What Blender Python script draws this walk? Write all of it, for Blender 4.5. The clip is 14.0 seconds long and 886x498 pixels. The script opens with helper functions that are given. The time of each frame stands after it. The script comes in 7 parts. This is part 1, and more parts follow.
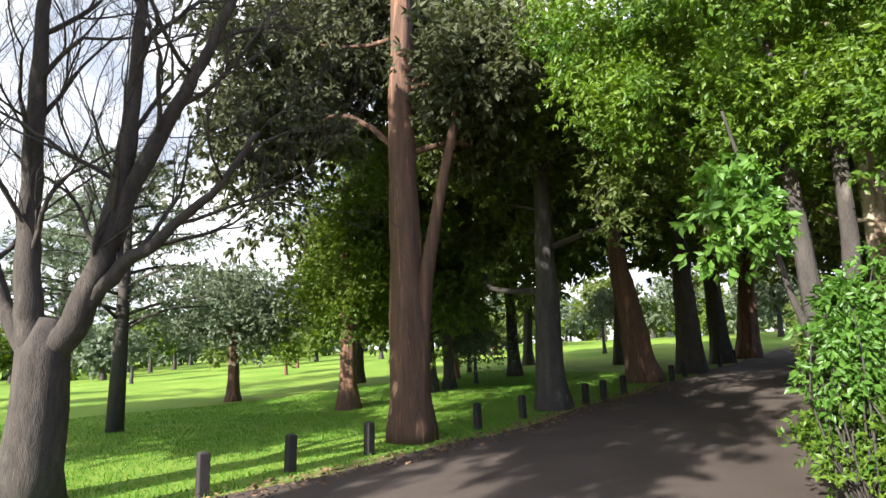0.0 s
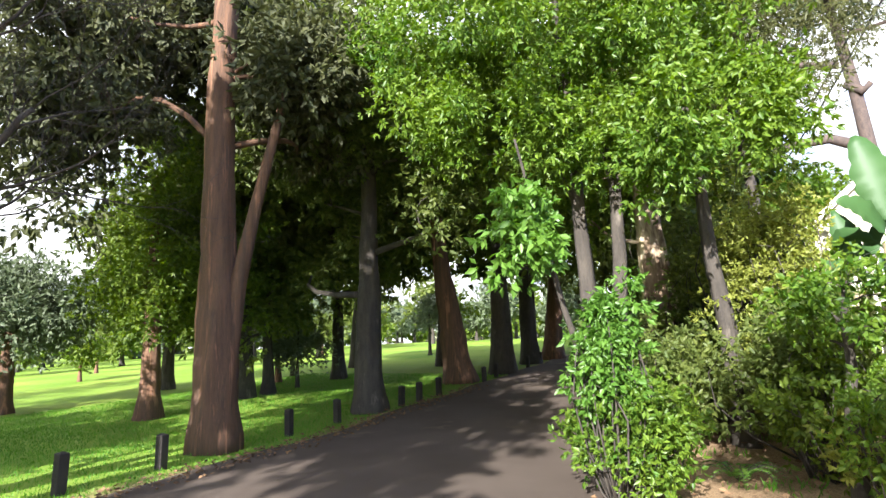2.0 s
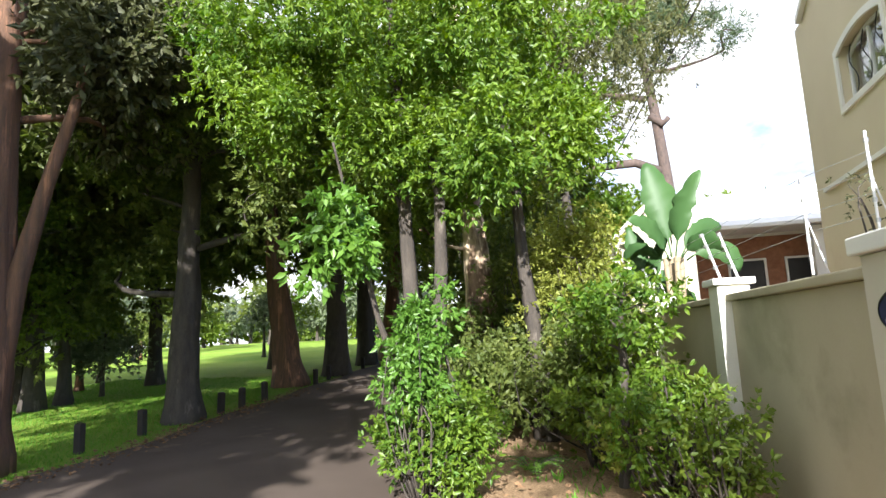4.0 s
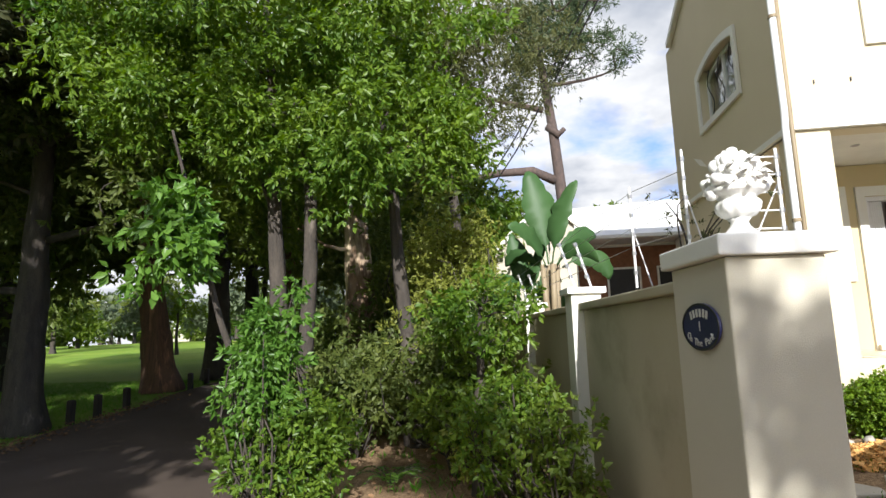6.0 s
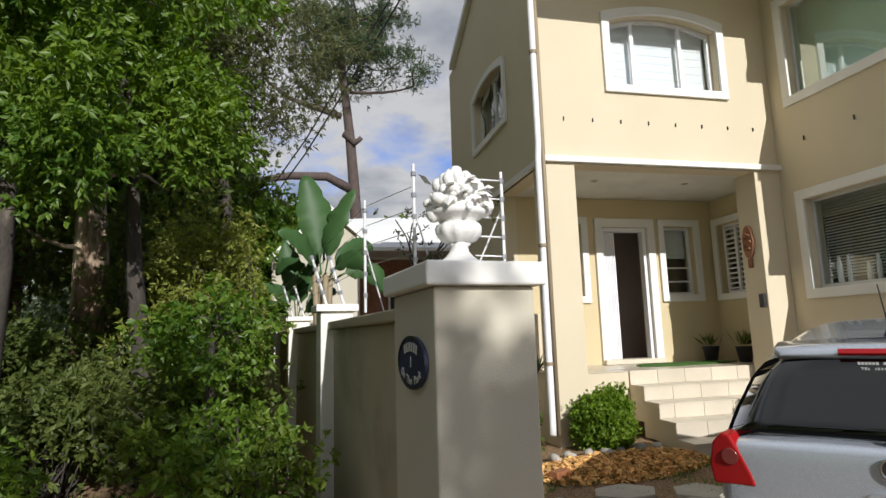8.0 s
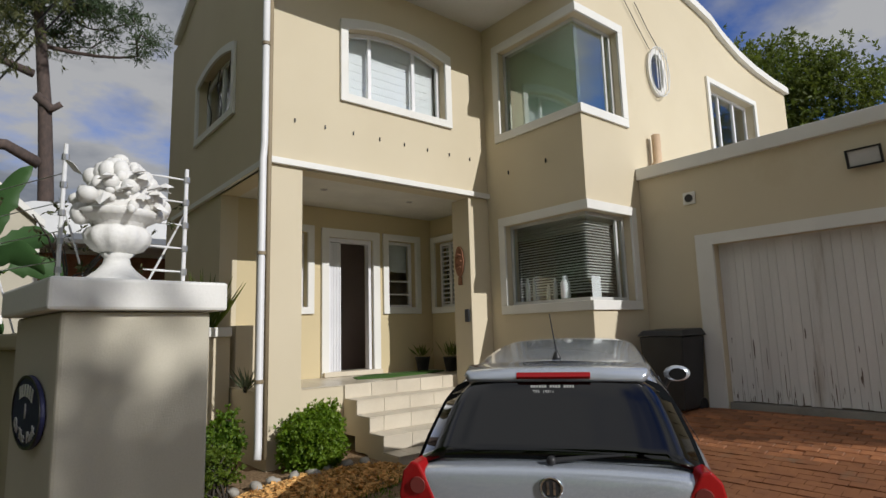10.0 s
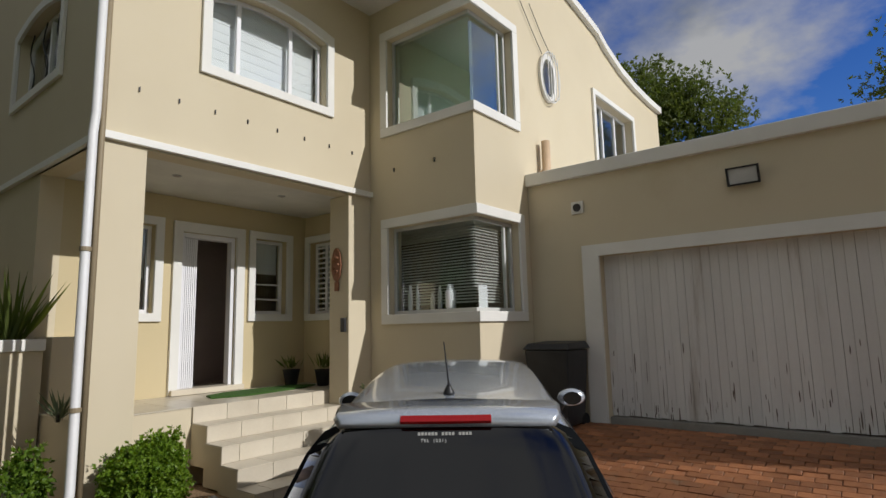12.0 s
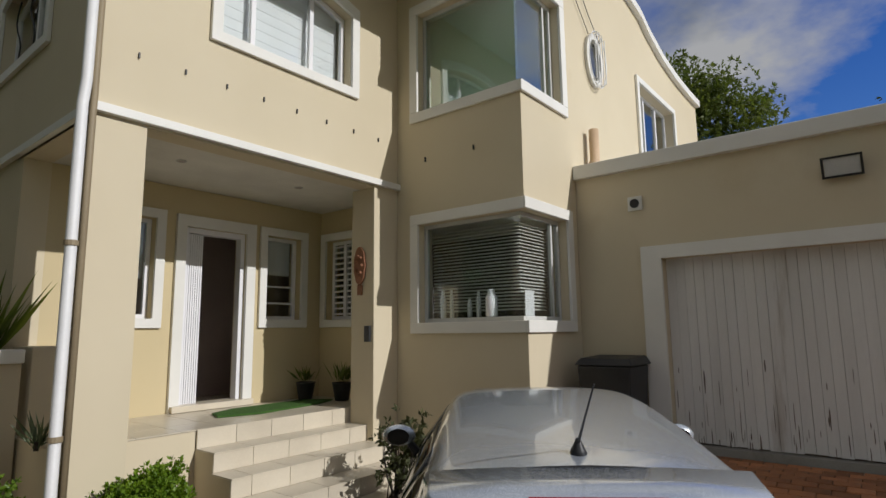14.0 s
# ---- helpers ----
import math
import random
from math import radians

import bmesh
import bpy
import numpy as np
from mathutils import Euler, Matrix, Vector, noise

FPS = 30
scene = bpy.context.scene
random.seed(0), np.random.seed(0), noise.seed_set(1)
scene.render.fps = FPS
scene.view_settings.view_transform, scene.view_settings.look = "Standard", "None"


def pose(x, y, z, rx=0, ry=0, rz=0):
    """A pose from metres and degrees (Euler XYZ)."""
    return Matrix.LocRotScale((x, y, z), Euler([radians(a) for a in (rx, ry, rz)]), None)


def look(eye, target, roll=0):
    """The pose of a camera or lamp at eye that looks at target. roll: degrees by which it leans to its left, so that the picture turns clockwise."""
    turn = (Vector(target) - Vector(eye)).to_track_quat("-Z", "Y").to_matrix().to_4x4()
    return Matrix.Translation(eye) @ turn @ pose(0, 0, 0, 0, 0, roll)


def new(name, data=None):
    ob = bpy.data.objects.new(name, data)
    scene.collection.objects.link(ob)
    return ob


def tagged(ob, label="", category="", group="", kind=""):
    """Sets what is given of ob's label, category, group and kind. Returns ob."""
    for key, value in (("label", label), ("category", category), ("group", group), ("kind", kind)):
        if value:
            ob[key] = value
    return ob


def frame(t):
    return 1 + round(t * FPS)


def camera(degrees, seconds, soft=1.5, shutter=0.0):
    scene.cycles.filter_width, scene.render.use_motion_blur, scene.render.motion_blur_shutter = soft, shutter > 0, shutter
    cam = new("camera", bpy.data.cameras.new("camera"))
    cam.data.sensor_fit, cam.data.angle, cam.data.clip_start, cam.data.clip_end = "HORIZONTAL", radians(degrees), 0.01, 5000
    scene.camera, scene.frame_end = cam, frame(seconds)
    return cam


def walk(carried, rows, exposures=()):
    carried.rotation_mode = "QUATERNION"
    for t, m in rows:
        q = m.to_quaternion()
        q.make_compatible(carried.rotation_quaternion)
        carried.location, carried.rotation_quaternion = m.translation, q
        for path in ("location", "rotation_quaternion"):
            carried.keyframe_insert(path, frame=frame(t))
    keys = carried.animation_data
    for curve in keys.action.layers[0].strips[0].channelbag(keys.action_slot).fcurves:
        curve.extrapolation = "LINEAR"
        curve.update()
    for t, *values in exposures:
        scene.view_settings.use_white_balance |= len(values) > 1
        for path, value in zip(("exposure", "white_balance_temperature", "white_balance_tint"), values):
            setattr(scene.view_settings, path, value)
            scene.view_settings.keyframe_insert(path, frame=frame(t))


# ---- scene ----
cam = camera(75.9, 14.0)
PATH = [
    (0, pose(-4.514, -7.836, 1.266, 99.770, 1.860, 48.800)),
    (0.5, pose(-4.437, -7.793, 1.278, 99.670, 1.990, 44.300)),
    (1, pose(-4.359, -7.750, 1.289, 99.580, 1.980, 40.200)),
    (1.5, pose(-4.281, -7.708, 1.301, 99.450, 1.900, 36.110)),
    (2, pose(-4.204, -7.665, 1.313, 99.360, 1.900, 32.400)),
    (2.5, pose(-4.126, -7.622, 1.325, 99.250, 1.950, 28.430)),
    (3, pose(-4.048, -7.580, 1.337, 99.170, 2.050, 24.940)),
    (3.2, pose(-4.017, -7.563, 1.342, 99.110, 2.150, 23.140)),
    (5.3, pose(-3.647, -7.310, 1.404, 98.634, 1.878, 10.748)),
    (5.5, pose(-3.584, -7.270, 1.397, 98.716, 1.878, 10.041)),
    (6, pose(-3.430, -7.160, 1.420, 98.458, 1.879, 7.598)),
    (6.5, pose(-3.245, -7.024, 1.470, 98.546, 1.879, 4.952)),
    (7, pose(-3.083, -6.904, 1.506, 98.543, 1.879, 0.948)),
    (7.5, pose(-2.995, -6.771, 1.524, 98.631, 1.681, -5.026)),
    (8, pose(-2.920, -6.657, 1.540, 98.545, 1.681, -12.723)),
    (8.5, pose(-2.827, -6.586, 1.553, 98.426, 1.682, -19.541)),
    (9, pose(-2.764, -6.550, 1.574, 98.341, 1.781, -25.721)),
    (9.2, pose(-2.741, -6.535, 1.590, 98.344, 1.682, -28.586)),
    (11.3, pose(-2.289, -6.224, 1.730, 97.877, 1.684, -49.599)),
    (11.5, pose(-2.235, -6.174, 1.740, 97.907, 1.585, -50.352)),
    (12, pose(-2.127, -5.935, 1.796, 97.965, 1.287, -51.196)),
    (12.5, pose(-2.012, -5.745, 1.825, 98.019, 1.188, -51.227)),
    (13, pose(-1.907, -5.558, 1.873, 98.131, 0.891, -51.123)),
    (13.5, pose(-1.821, -5.279, 1.887, 98.162, 0.891, -51.330)),
    (14, pose(-1.706, -5.006, 1.900, 98.194, 0.693, -51.259)),
]
EXPOSURES = [(0, 1.5), (1.5, 1.85), (3.2, 1.88), (5.3, 1.0), (6.5, 0.55), (7.5, 0.14), (9.2, -0.48), (11.3, -0.65), (14, -0.72)]
walk(cam, PATH, EXPOSURES)

# ---- world and sun ----
SUN = Vector((0.17, -1.0, 0.52)).normalized()
world = bpy.data.worlds.new("world")
scene.world = world
world.use_nodes = True
wn, wl = world.node_tree.nodes, world.node_tree.links
wn.clear()
w_out = wn.new("ShaderNodeOutputWorld")
w_bg = wn.new("ShaderNodeBackground")
w_sky = wn.new("ShaderNodeTexSky")
w_sky.sky_type = 'NISHITA'
w_sky.sun_disc = False
w_sky.dust_density = 0.3
w_sky.ozone_density = 3.2
w_sky.sun_elevation = math.asin(SUN.z)
w_sky.sun_rotation = math.atan2(SUN.x, SUN.y)
w_co = wn.new("ShaderNodeTexCoord")
w_sep = wn.new("ShaderNodeSeparateXYZ")
w_add = wn.new("ShaderNodeMath")
w_add.inputs[1].default_value = 0.22
w_div = wn.new("ShaderNodeVectorMath")
w_div.operation = 'DIVIDE'
w_cmb = wn.new("ShaderNodeCombineXYZ")
w_noise = wn.new("ShaderNodeTexNoise")
w_noise.inputs["Scale"].default_value = 1.5
w_noise.inputs["Detail"].default_value = 8
w_noise.inputs["Roughness"].default_value = 0.56
w_ramp = wn.new("ShaderNodeValToRGB")
w_ramp.color_ramp.elements[0].position = 0.28
w_ramp.color_ramp.elements[0].color = (0, 0, 0, 1)
w_ramp.color_ramp.elements[1].position = 0.45
w_ramp.color_ramp.elements[1].color = (1, 1, 1, 1)
w_shade = wn.new("ShaderNodeTexNoise")
w_shade.inputs["Scale"].default_value = 2.4
w_shade.inputs["Detail"].default_value = 5
w_cloud = wn.new("ShaderNodeValToRGB")
w_cloud.color_ramp.elements[0].position = 0.35
w_cloud.color_ramp.elements[0].color = (6.2, 6.9, 8.3, 1)
w_cloud.color_ramp.elements[1].position = 0.53
w_cloud.color_ramp.elements[1].color = (13.6, 13.8, 14.3, 1)
w_mix = wn.new("ShaderNodeMixRGB")
wl.new(w_co.outputs["Generated"], w_sep.inputs[0])
wl.new(w_sep.outputs[2], w_add.inputs[0])
for k in range(3):
    wl.new(w_add.outputs[0], w_cmb.inputs[k])
wl.new(w_co.outputs["Generated"], w_div.inputs[0])
wl.new(w_cmb.outputs[0], w_div.inputs[1])
wl.new(w_div.outputs[0], w_noise.inputs["Vector"])
wl.new(w_div.outputs[0], w_shade.inputs["Vector"])
w_psep = wn.new("ShaderNodeSeparateXYZ")
wl.new(w_div.outputs[0], w_psep.inputs[0])
w_bank = wn.new("ShaderNodeMath")
w_bank.operation = 'MULTIPLY_ADD'
w_bank.inputs[1].default_value = -0.135
wl.new(w_psep.outputs[0], w_bank.inputs[0])
wl.new(w_noise.outputs["Fac"], w_bank.inputs[2])
wl.new(w_bank.outputs[0], w_ramp.inputs[0])
wl.new(w_shade.outputs["Fac"], w_cloud.inputs[0])
wl.new(w_ramp.outputs[0], w_mix.inputs[0])
w_vivid = wn.new("ShaderNodeHueSaturation")
w_vivid.inputs["Hue"].default_value = 0.522
w_vivid.inputs["Saturation"].default_value = 1.35
w_vivid.inputs["Value"].default_value = 3.8
wl.new(w_sky.outputs[0], w_vivid.inputs["Color"])
wl.new(w_vivid.outputs[0], w_mix.inputs[1])
wl.new(w_cloud.outputs[0], w_mix.inputs[2])
wl.new(w_mix.outputs[0], w_bg.inputs[0])
w_bg.inputs[1].default_value = 0.045
wl.new(w_bg.outputs[0], w_out.inputs[0])
sun_data = bpy.data.lights.new("sun", 'SUN')
sun_data.energy = 5.0
sun_data.angle = radians(0.55)
sun_data.color = (1.0, 0.982, 0.968)
sun = new("sun", sun_data)
sun.matrix_world = look(SUN * 60, (0, 0, 0))


# ---- mesh tools ----
class Geo:
    """Collects the vertices and faces of one mesh."""

    def __init__(self):
        self.v, self.f, self.n = [], [], 0

    def add(self, verts, faces, m=None):
        verts = np.asarray(verts, float).reshape(-1, 3)
        if m is not None:
            a = np.array(m)
            verts = verts @ a[:3, :3].T + a[:3, 3]
        self.v.append(verts)
        self.f.extend([tuple(i + self.n for i in f) for f in faces])
        self.n += len(verts)
        return self

    def box(self, x0, x1, y0, y1, z0, z1, m=None):
        v = [(x, y, z) for z in (z0, z1) for y in (y0, y1) for x in (x0, x1)]
        return self.add(v, [(0, 2, 3, 1), (4, 5, 7, 6), (0, 1, 5, 4), (2, 6, 7, 3), (0, 4, 6, 2), (1, 3, 7, 5)], m)

    def tube(self, pts, radii, n=8, cap=True, m=None, ridge=0.0):
        pts = np.asarray(pts, float)
        k = len(pts)
        radii = np.broadcast_to(np.asarray(radii, float), (k,))
        tan = np.gradient(pts, axis=0)
        tan /= np.maximum(np.linalg.norm(tan, axis=1, keepdims=True), 1e-9)
        ref = np.array([0.0, 0.0, 1.0]) if abs(tan[0][2]) < 0.9 else np.array([1.0, 0.0, 0.0])
        ang = np.arange(n) * 2 * np.pi / n
        rings = []
        u = np.cross(ref, tan[0])
        for i in range(k):
            u = u - tan[i] * (u @ tan[i])
            u /= max(np.linalg.norm(u), 1e-9)
            w = np.cross(tan[i], u)
            wave = np.array([1 + ridge * noise.noise((math.cos(a) * 2.6, math.sin(a) * 2.6, float(pts[i][2]) * 0.55)) + 0.5 * ridge * noise.noise((math.cos(a) * 6, math.sin(a) * 6, float(pts[i][2]) * 1.1)) for a in ang])[:, None] if ridge else 1.0
            rings.append(pts[i] + radii[i] * wave * (np.cos(ang)[:, None] * u + np.sin(ang)[:, None] * w))
        faces = [(i * n + j, i * n + (j + 1) % n, (i + 1) * n + (j + 1) % n, (i + 1) * n + j) for i in range(k - 1) for j in range(n)]
        if cap:
            faces += [tuple(range(n))[::-1], tuple((k - 1) * n + j for j in range(n))]
        return self.add(np.concatenate(rings), faces, m)

    def lathe(self, profile, n=16, m=None):
        """Turns (radius, height) pairs about the z axis."""
        ang = np.arange(n) * 2 * np.pi / n
        v = [(r * math.cos(a), r * math.sin(a), z) for r, z in profile for a in ang]
        k = len(profile)
        f = [(i * n + j, i * n + (j + 1) % n, (i + 1) * n + (j + 1) % n, (i + 1) * n + j) for i in range(k - 1) for j in range(n)]
        f += [tuple(range(n))[::-1], tuple((k - 1) * n + j for j in range(n))]
        return self.add(v, f, m)

    def ball(self, centre, radius, n=10, squash=(1, 1, 1)):
        k = max(4, n // 2 + 1)
        prof = [(radius * math.sin(math.pi * i / k) + 1e-4, -radius * math.cos(math.pi * i / k)) for i in range(k + 1)]
        return self.lathe(prof, n, Matrix.Translation(centre) @ Matrix.Diagonal((*squash, 1)))

    def prism(self, poly, h0, h1, m=None):
        """A flat outline (x, y) drawn out from height h0 to h1."""
        n = len(poly)
        v = [(x, y, h0) for x, y in poly] + [(x, y, h1) for x, y in poly]
        f = [tuple(range(n))[::-1], tuple(range(n, 2 * n))] + [(i, (i + 1) % n, n + (i + 1) % n, n + i) for i in range(n)]
        return self.add(v, f, m)

    def ring(self, outer, inner, h0, h1, m=None):
        """A frame between two outlines with as many points each."""
        n = len(outer)
        v = [(x, y, h) for h in (h0, h1) for line in (outer, inner) for x, y in line]
        f = []
        for i in range(n):
            j = (i + 1) % n
            f += [(i, n + i, n + j, j), (2 * n + i, 2 * n + j, 3 * n + j, 3 * n + i), (i, j, 2 * n + j, 2 * n + i), (n + i, 3 * n + i, 3 * n + j, n + j)]
        return self.add(v, f, m)


def part(name, geo, material, parent=None, label="", smooth=False, bevel=0.0, kind=""):
    """Links what a Geo holds as one mesh object, under a thing or a part if one is given."""
    me = bpy.data.meshes.new(name)
    if isinstance(geo, Geo):
        me.from_pydata(np.concatenate(geo.v).tolist(), [], geo.f)
        if bevel or not smooth:
            bm = bmesh.new()
            bm.from_mesh(me)
            bmesh.ops.recalc_face_normals(bm, faces=bm.faces)
            if bevel:
                edges = [e for e in bm.edges if len(e.link_faces) == 2 and e.calc_face_angle(0) > 0.5]
                bmesh.ops.bevel(bm, geom=edges, offset=bevel, segments=2, affect='EDGES', profile=0.5, clamp_overlap=True)
            bm.to_mesh(me)
            bm.free()
    else:
        me.from_pydata(geo[0], [], geo[1])
    if smooth:
        me.polygons.foreach_set("use_smooth", [True] * len(me.polygons))
    me.materials.append(material)
    ob = new(name, me)
    if parent is not None:
        ob.parent = parent
    if label:
        ob["label"] = label
    if kind:
        ob["kind"] = kind
    return ob


def thing(name, label, category, group="", at=None, kind=""):
    ob = new(name)
    ob.empty_display_size = 0.2
    if at is not None:
        ob.matrix_world = at
    return tagged(ob, label, category, group, kind)


# ---- materials ----
def material(name, base, second=None, rough=0.8, scale=2.5, fine=60.0, bump=0.15, metal=0.0, stain=None, stain_at=0.6, spec=0.4, stretch=(1, 1, 1), island=0.0, per_object=0.0):
    m = bpy.data.materials.new(name)
    m.use_nodes = True
    n, l = m.node_tree.nodes, m.node_tree.links
    bsdf = n["Principled BSDF"]
    co = n.new("ShaderNodeTexCoord")
    mp = n.new("ShaderNodeMapping")
    mp.inputs["Scale"].default_value = stretch
    l.new(co.outputs["Object"], mp.inputs[0])
    big, small = n.new("ShaderNodeTexNoise"), n.new("ShaderNodeTexNoise")
    big.inputs["Scale"].default_value, big.inputs["Detail"].default_value = scale, 6
    small.inputs["Scale"].default_value, small.inputs["Detail"].default_value = fine, 4
    l.new(mp.outputs[0], big.inputs["Vector"])
    l.new(mp.outputs[0], small.inputs["Vector"])
    second = second or tuple(c * 0.8 for c in base)
    mix = n.new("ShaderNodeMixRGB")
    mix.inputs[1].default_value, mix.inputs[2].default_value = (*base, 1), (*second, 1)
    add = n.new("ShaderNodeMath")
    add.operation = 'MULTIPLY_ADD'
    l.new(small.outputs["Fac"], add.inputs[0])
    add.inputs[1].default_value = 0.5
    rm = n.new("ShaderNodeMapRange")
    rm.inputs["From Min"].default_value, rm.inputs["From Max"].default_value = 0.45, 0.95
    l.new(big.outputs["Fac"], add.inputs[2])
    l.new(add.outputs[0], rm.inputs["Value"])
    l.new(rm.outputs[0], mix.inputs[0])
    col = mix.outputs[0]
    if stain:
        st = n.new("ShaderNodeTexNoise")
        st.inputs["Scale"].default_value, st.inputs["Detail"].default_value = scale * 0.45, 9
        st.inputs["Roughness"].default_value = 0.65
        l.new(mp.outputs[0], st.inputs["Vector"])
        sr = n.new("ShaderNodeMapRange")
        sr.inputs["From Min"].default_value, sr.inputs["From Max"].default_value = stain_at, stain_at + 0.12
        l.new(st.outputs["Fac"], sr.inputs["Value"])
        sm = n.new("ShaderNodeMixRGB")
        l.new(sr.outputs[0], sm.inputs[0])
        l.new(col, sm.inputs[1])
        sm.inputs[2].default_value = (*stain, 1)
        col = sm.outputs[0]
    for amount, node, out in ((island, "ShaderNodeNewGeometry", "Random Per Island"), (per_object, "ShaderNodeObjectInfo", "Random")):
        if amount:
            src = n.new(node)
            vr = n.new("ShaderNodeMapRange")
            vr.inputs["To Min"].default_value, vr.inputs["To Max"].default_value = 1 - amount, 1 + amount
            l.new(src.outputs[out], vr.inputs["Value"])
            hs = n.new("ShaderNodeHueSaturation")
            l.new(vr.outputs[0], hs.inputs["Value"])
            l.new(col, hs.inputs["Color"])
            col = hs.outputs[0]
    l.new(col, bsdf.inputs["Base Color"])
    rr = n.new("ShaderNodeMapRange")
    rr.inputs["To Min"].default_value, rr.inputs["To Max"].default_value = max(0.02, rough - 0.08), min(1, rough + 0.08)
    l.new(small.outputs["Fac"], rr.inputs["Value"])
    l.new(rr.outputs[0], bsdf.inputs["Roughness"])
    bsdf.inputs["Metallic"].default_value = metal
    bsdf.inputs["Specular IOR Level"].default_value = spec
    if bump:
        bp = n.new("ShaderNodeBump")
        bp.inputs["Strength"].default_value, bp.inputs["Distance"].default_value = bump, 0.02
        l.new(add.outputs[0], bp.inputs["Height"])
        l.new(bp.outputs[0], bsdf.inputs["Normal"])
    return m


def leaf_material(name, base, second, translucent=0.35, rough=0.5):
    m = bpy.data.materials.new(name)
    m.use_nodes = True
    n, l = m.node_tree.nodes, m.node_tree.links
    bsdf, out = n["Principled BSDF"], n["Material Output"]
    geo = n.new("ShaderNodeNewGeometry")
    mix = n.new("ShaderNodeMixRGB")
    mix.inputs[1].default_value, mix.inputs[2].default_value = (*base, 1), (*second, 1)
    co = n.new("ShaderNodeTexCoord")
    noise_node = n.new("ShaderNodeTexNoise")
    noise_node.inputs["Scale"].default_value = 0.7
    l.new(co.outputs["Object"], noise_node.inputs["Vector"])
    avg = n.new("ShaderNodeMath")
    avg.operation = 'MULTIPLY_ADD'
    avg.inputs[1].default_value = 0.6
    sub = n.new("ShaderNodeMath")
    sub.operation = 'MULTIPLY_ADD'
    sub.inputs[1].default_value, sub.inputs[2].default_value = 1.2, -0.4
    l.new(noise_node.outputs["Fac"], sub.inputs[0])
    l.new(geo.outputs["Random Per Island"], avg.inputs[0])
    l.new(sub.outputs[0], avg.inputs[2])
    l.new(avg.outputs[0], mix.inputs[0])
    l.new(mix.outputs[0], bsdf.inputs["Base Color"])
    bsdf.inputs["Roughness"].default_value = rough
    bsdf.inputs["Specular IOR Level"].default_value = 0.35
    tr = n.new("ShaderNodeBsdfTranslucent")
    hs = n.new("ShaderNodeHueSaturation")
    hs.inputs["Value"].default_value, hs.inputs["Saturation"].default_value = 1.5, 1.15
    l.new(mix.outputs[0], hs.inputs["Color"])
    l.new(hs.outputs[0], tr.inputs["Color"])
    ms = n.new("ShaderNodeMixShader")
    ms.inputs[0].default_value = translucent
    l.new(bsdf.outputs[0], ms.inputs[1])
    l.new(tr.outputs[0], ms.inputs[2])
    l.new(ms.outputs[0], out.inputs["Surface"])
    return m


def glass_material(name, tint=(0.9, 0.95, 0.95), rough=0.02, mirror=0.06):
    m = bpy.data.materials.new(name)
    m.use_nodes = True
    n, l = m.node_tree.nodes, m.node_tree.links
    n.remove(n["Principled BSDF"])
    gl, tr, lw, ms = n.new("ShaderNodeBsdfGlossy"), n.new("ShaderNodeBsdfTransparent"), n.new("ShaderNodeLayerWeight"), n.new("ShaderNodeMixShader")
    fr = n.new("ShaderNodeMath")
    fr.operation = 'POWER'
    fr.inputs[1].default_value = 3.0
    gain = n.new("ShaderNodeMath")
    gain.operation = 'MULTIPLY_ADD'
    gain.inputs[1].default_value, gain.inputs[2].default_value = 0.85, mirror
    lw.inputs["Blend"].default_value = 0.5
    l.new(lw.outputs["Facing"], fr.inputs[0])
    l.new(fr.outputs[0], gain.inputs[0])
    gl.inputs["Roughness"].default_value = rough
    tr.inputs["Color"].default_value = (*tint, 1)
    l.new(gain.outputs[0], ms.inputs[0])
    l.new(tr.outputs[0], ms.inputs[1])
    l.new(gl.outputs[0], ms.inputs[2])
    l.new(ms.outputs[0], n["Material Output"].inputs["Surface"])
    return m


STUCCO = material("stucco_cream", (0.636, 0.560, 0.412), (0.586, 0.510, 0.366), 0.9, 0.8, 180, 0.14, stain=(0.55, 0.465, 0.315), stain_at=0.60)
PORCHPAINT = material("ochre_porch_stucco", (0.60, 0.505, 0.315), (0.55, 0.455, 0.275), 0.9, 0.8, 180, 0.14)
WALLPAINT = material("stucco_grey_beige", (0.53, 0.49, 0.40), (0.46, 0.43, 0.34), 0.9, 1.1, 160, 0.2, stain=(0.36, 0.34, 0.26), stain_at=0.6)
# darker olive copy of WALLPAINT: the boundary wall's shade is in this colour
WALLPAINT_SHADED = material("shaded_boundary_plaster", (0.43, 0.385, 0.275), (0.36, 0.32, 0.225), 0.9, 1.1, 160, 0.2, stain=(0.27, 0.25, 0.17), stain_at=0.58)
TRIM = material("white_trim_paint", (0.78, 0.77, 0.73), (0.70, 0.69, 0.65), 0.6, 2.0, 120, 0.06, stain=(0.6, 0.58, 0.52), stain_at=0.66)
DOORWHITE = material("white_door_paint", (0.80, 0.80, 0.82), (0.72, 0.72, 0.75), 0.4, 3.0, 90, 0.04)
CEILING = material("porch_ceiling_paint", (0.74, 0.72, 0.66), None, 0.85, 2.0, 90, 0.05)
TILE = material("cream_floor_tile", (0.62, 0.56, 0.45), (0.54, 0.48, 0.38), 0.32, 2.2, 70, 0.03, per_object=0.06)
GARAGEWOOD = material("weathered_white_wood", (0.72, 0.71, 0.69), (0.63, 0.62, 0.60), 0.75, 2.0, 55, 0.3, stain=(0.44, 0.40, 0.36), stain_at=0.60, stretch=(3, 3, 0.35), per_object=0.05)
BAREWOOD = material("bare_weathered_wood", (0.20, 0.165, 0.135), (0.10, 0.08, 0.065), 0.9, 6, 60, 0.5, stretch=(3, 3, 0.4))
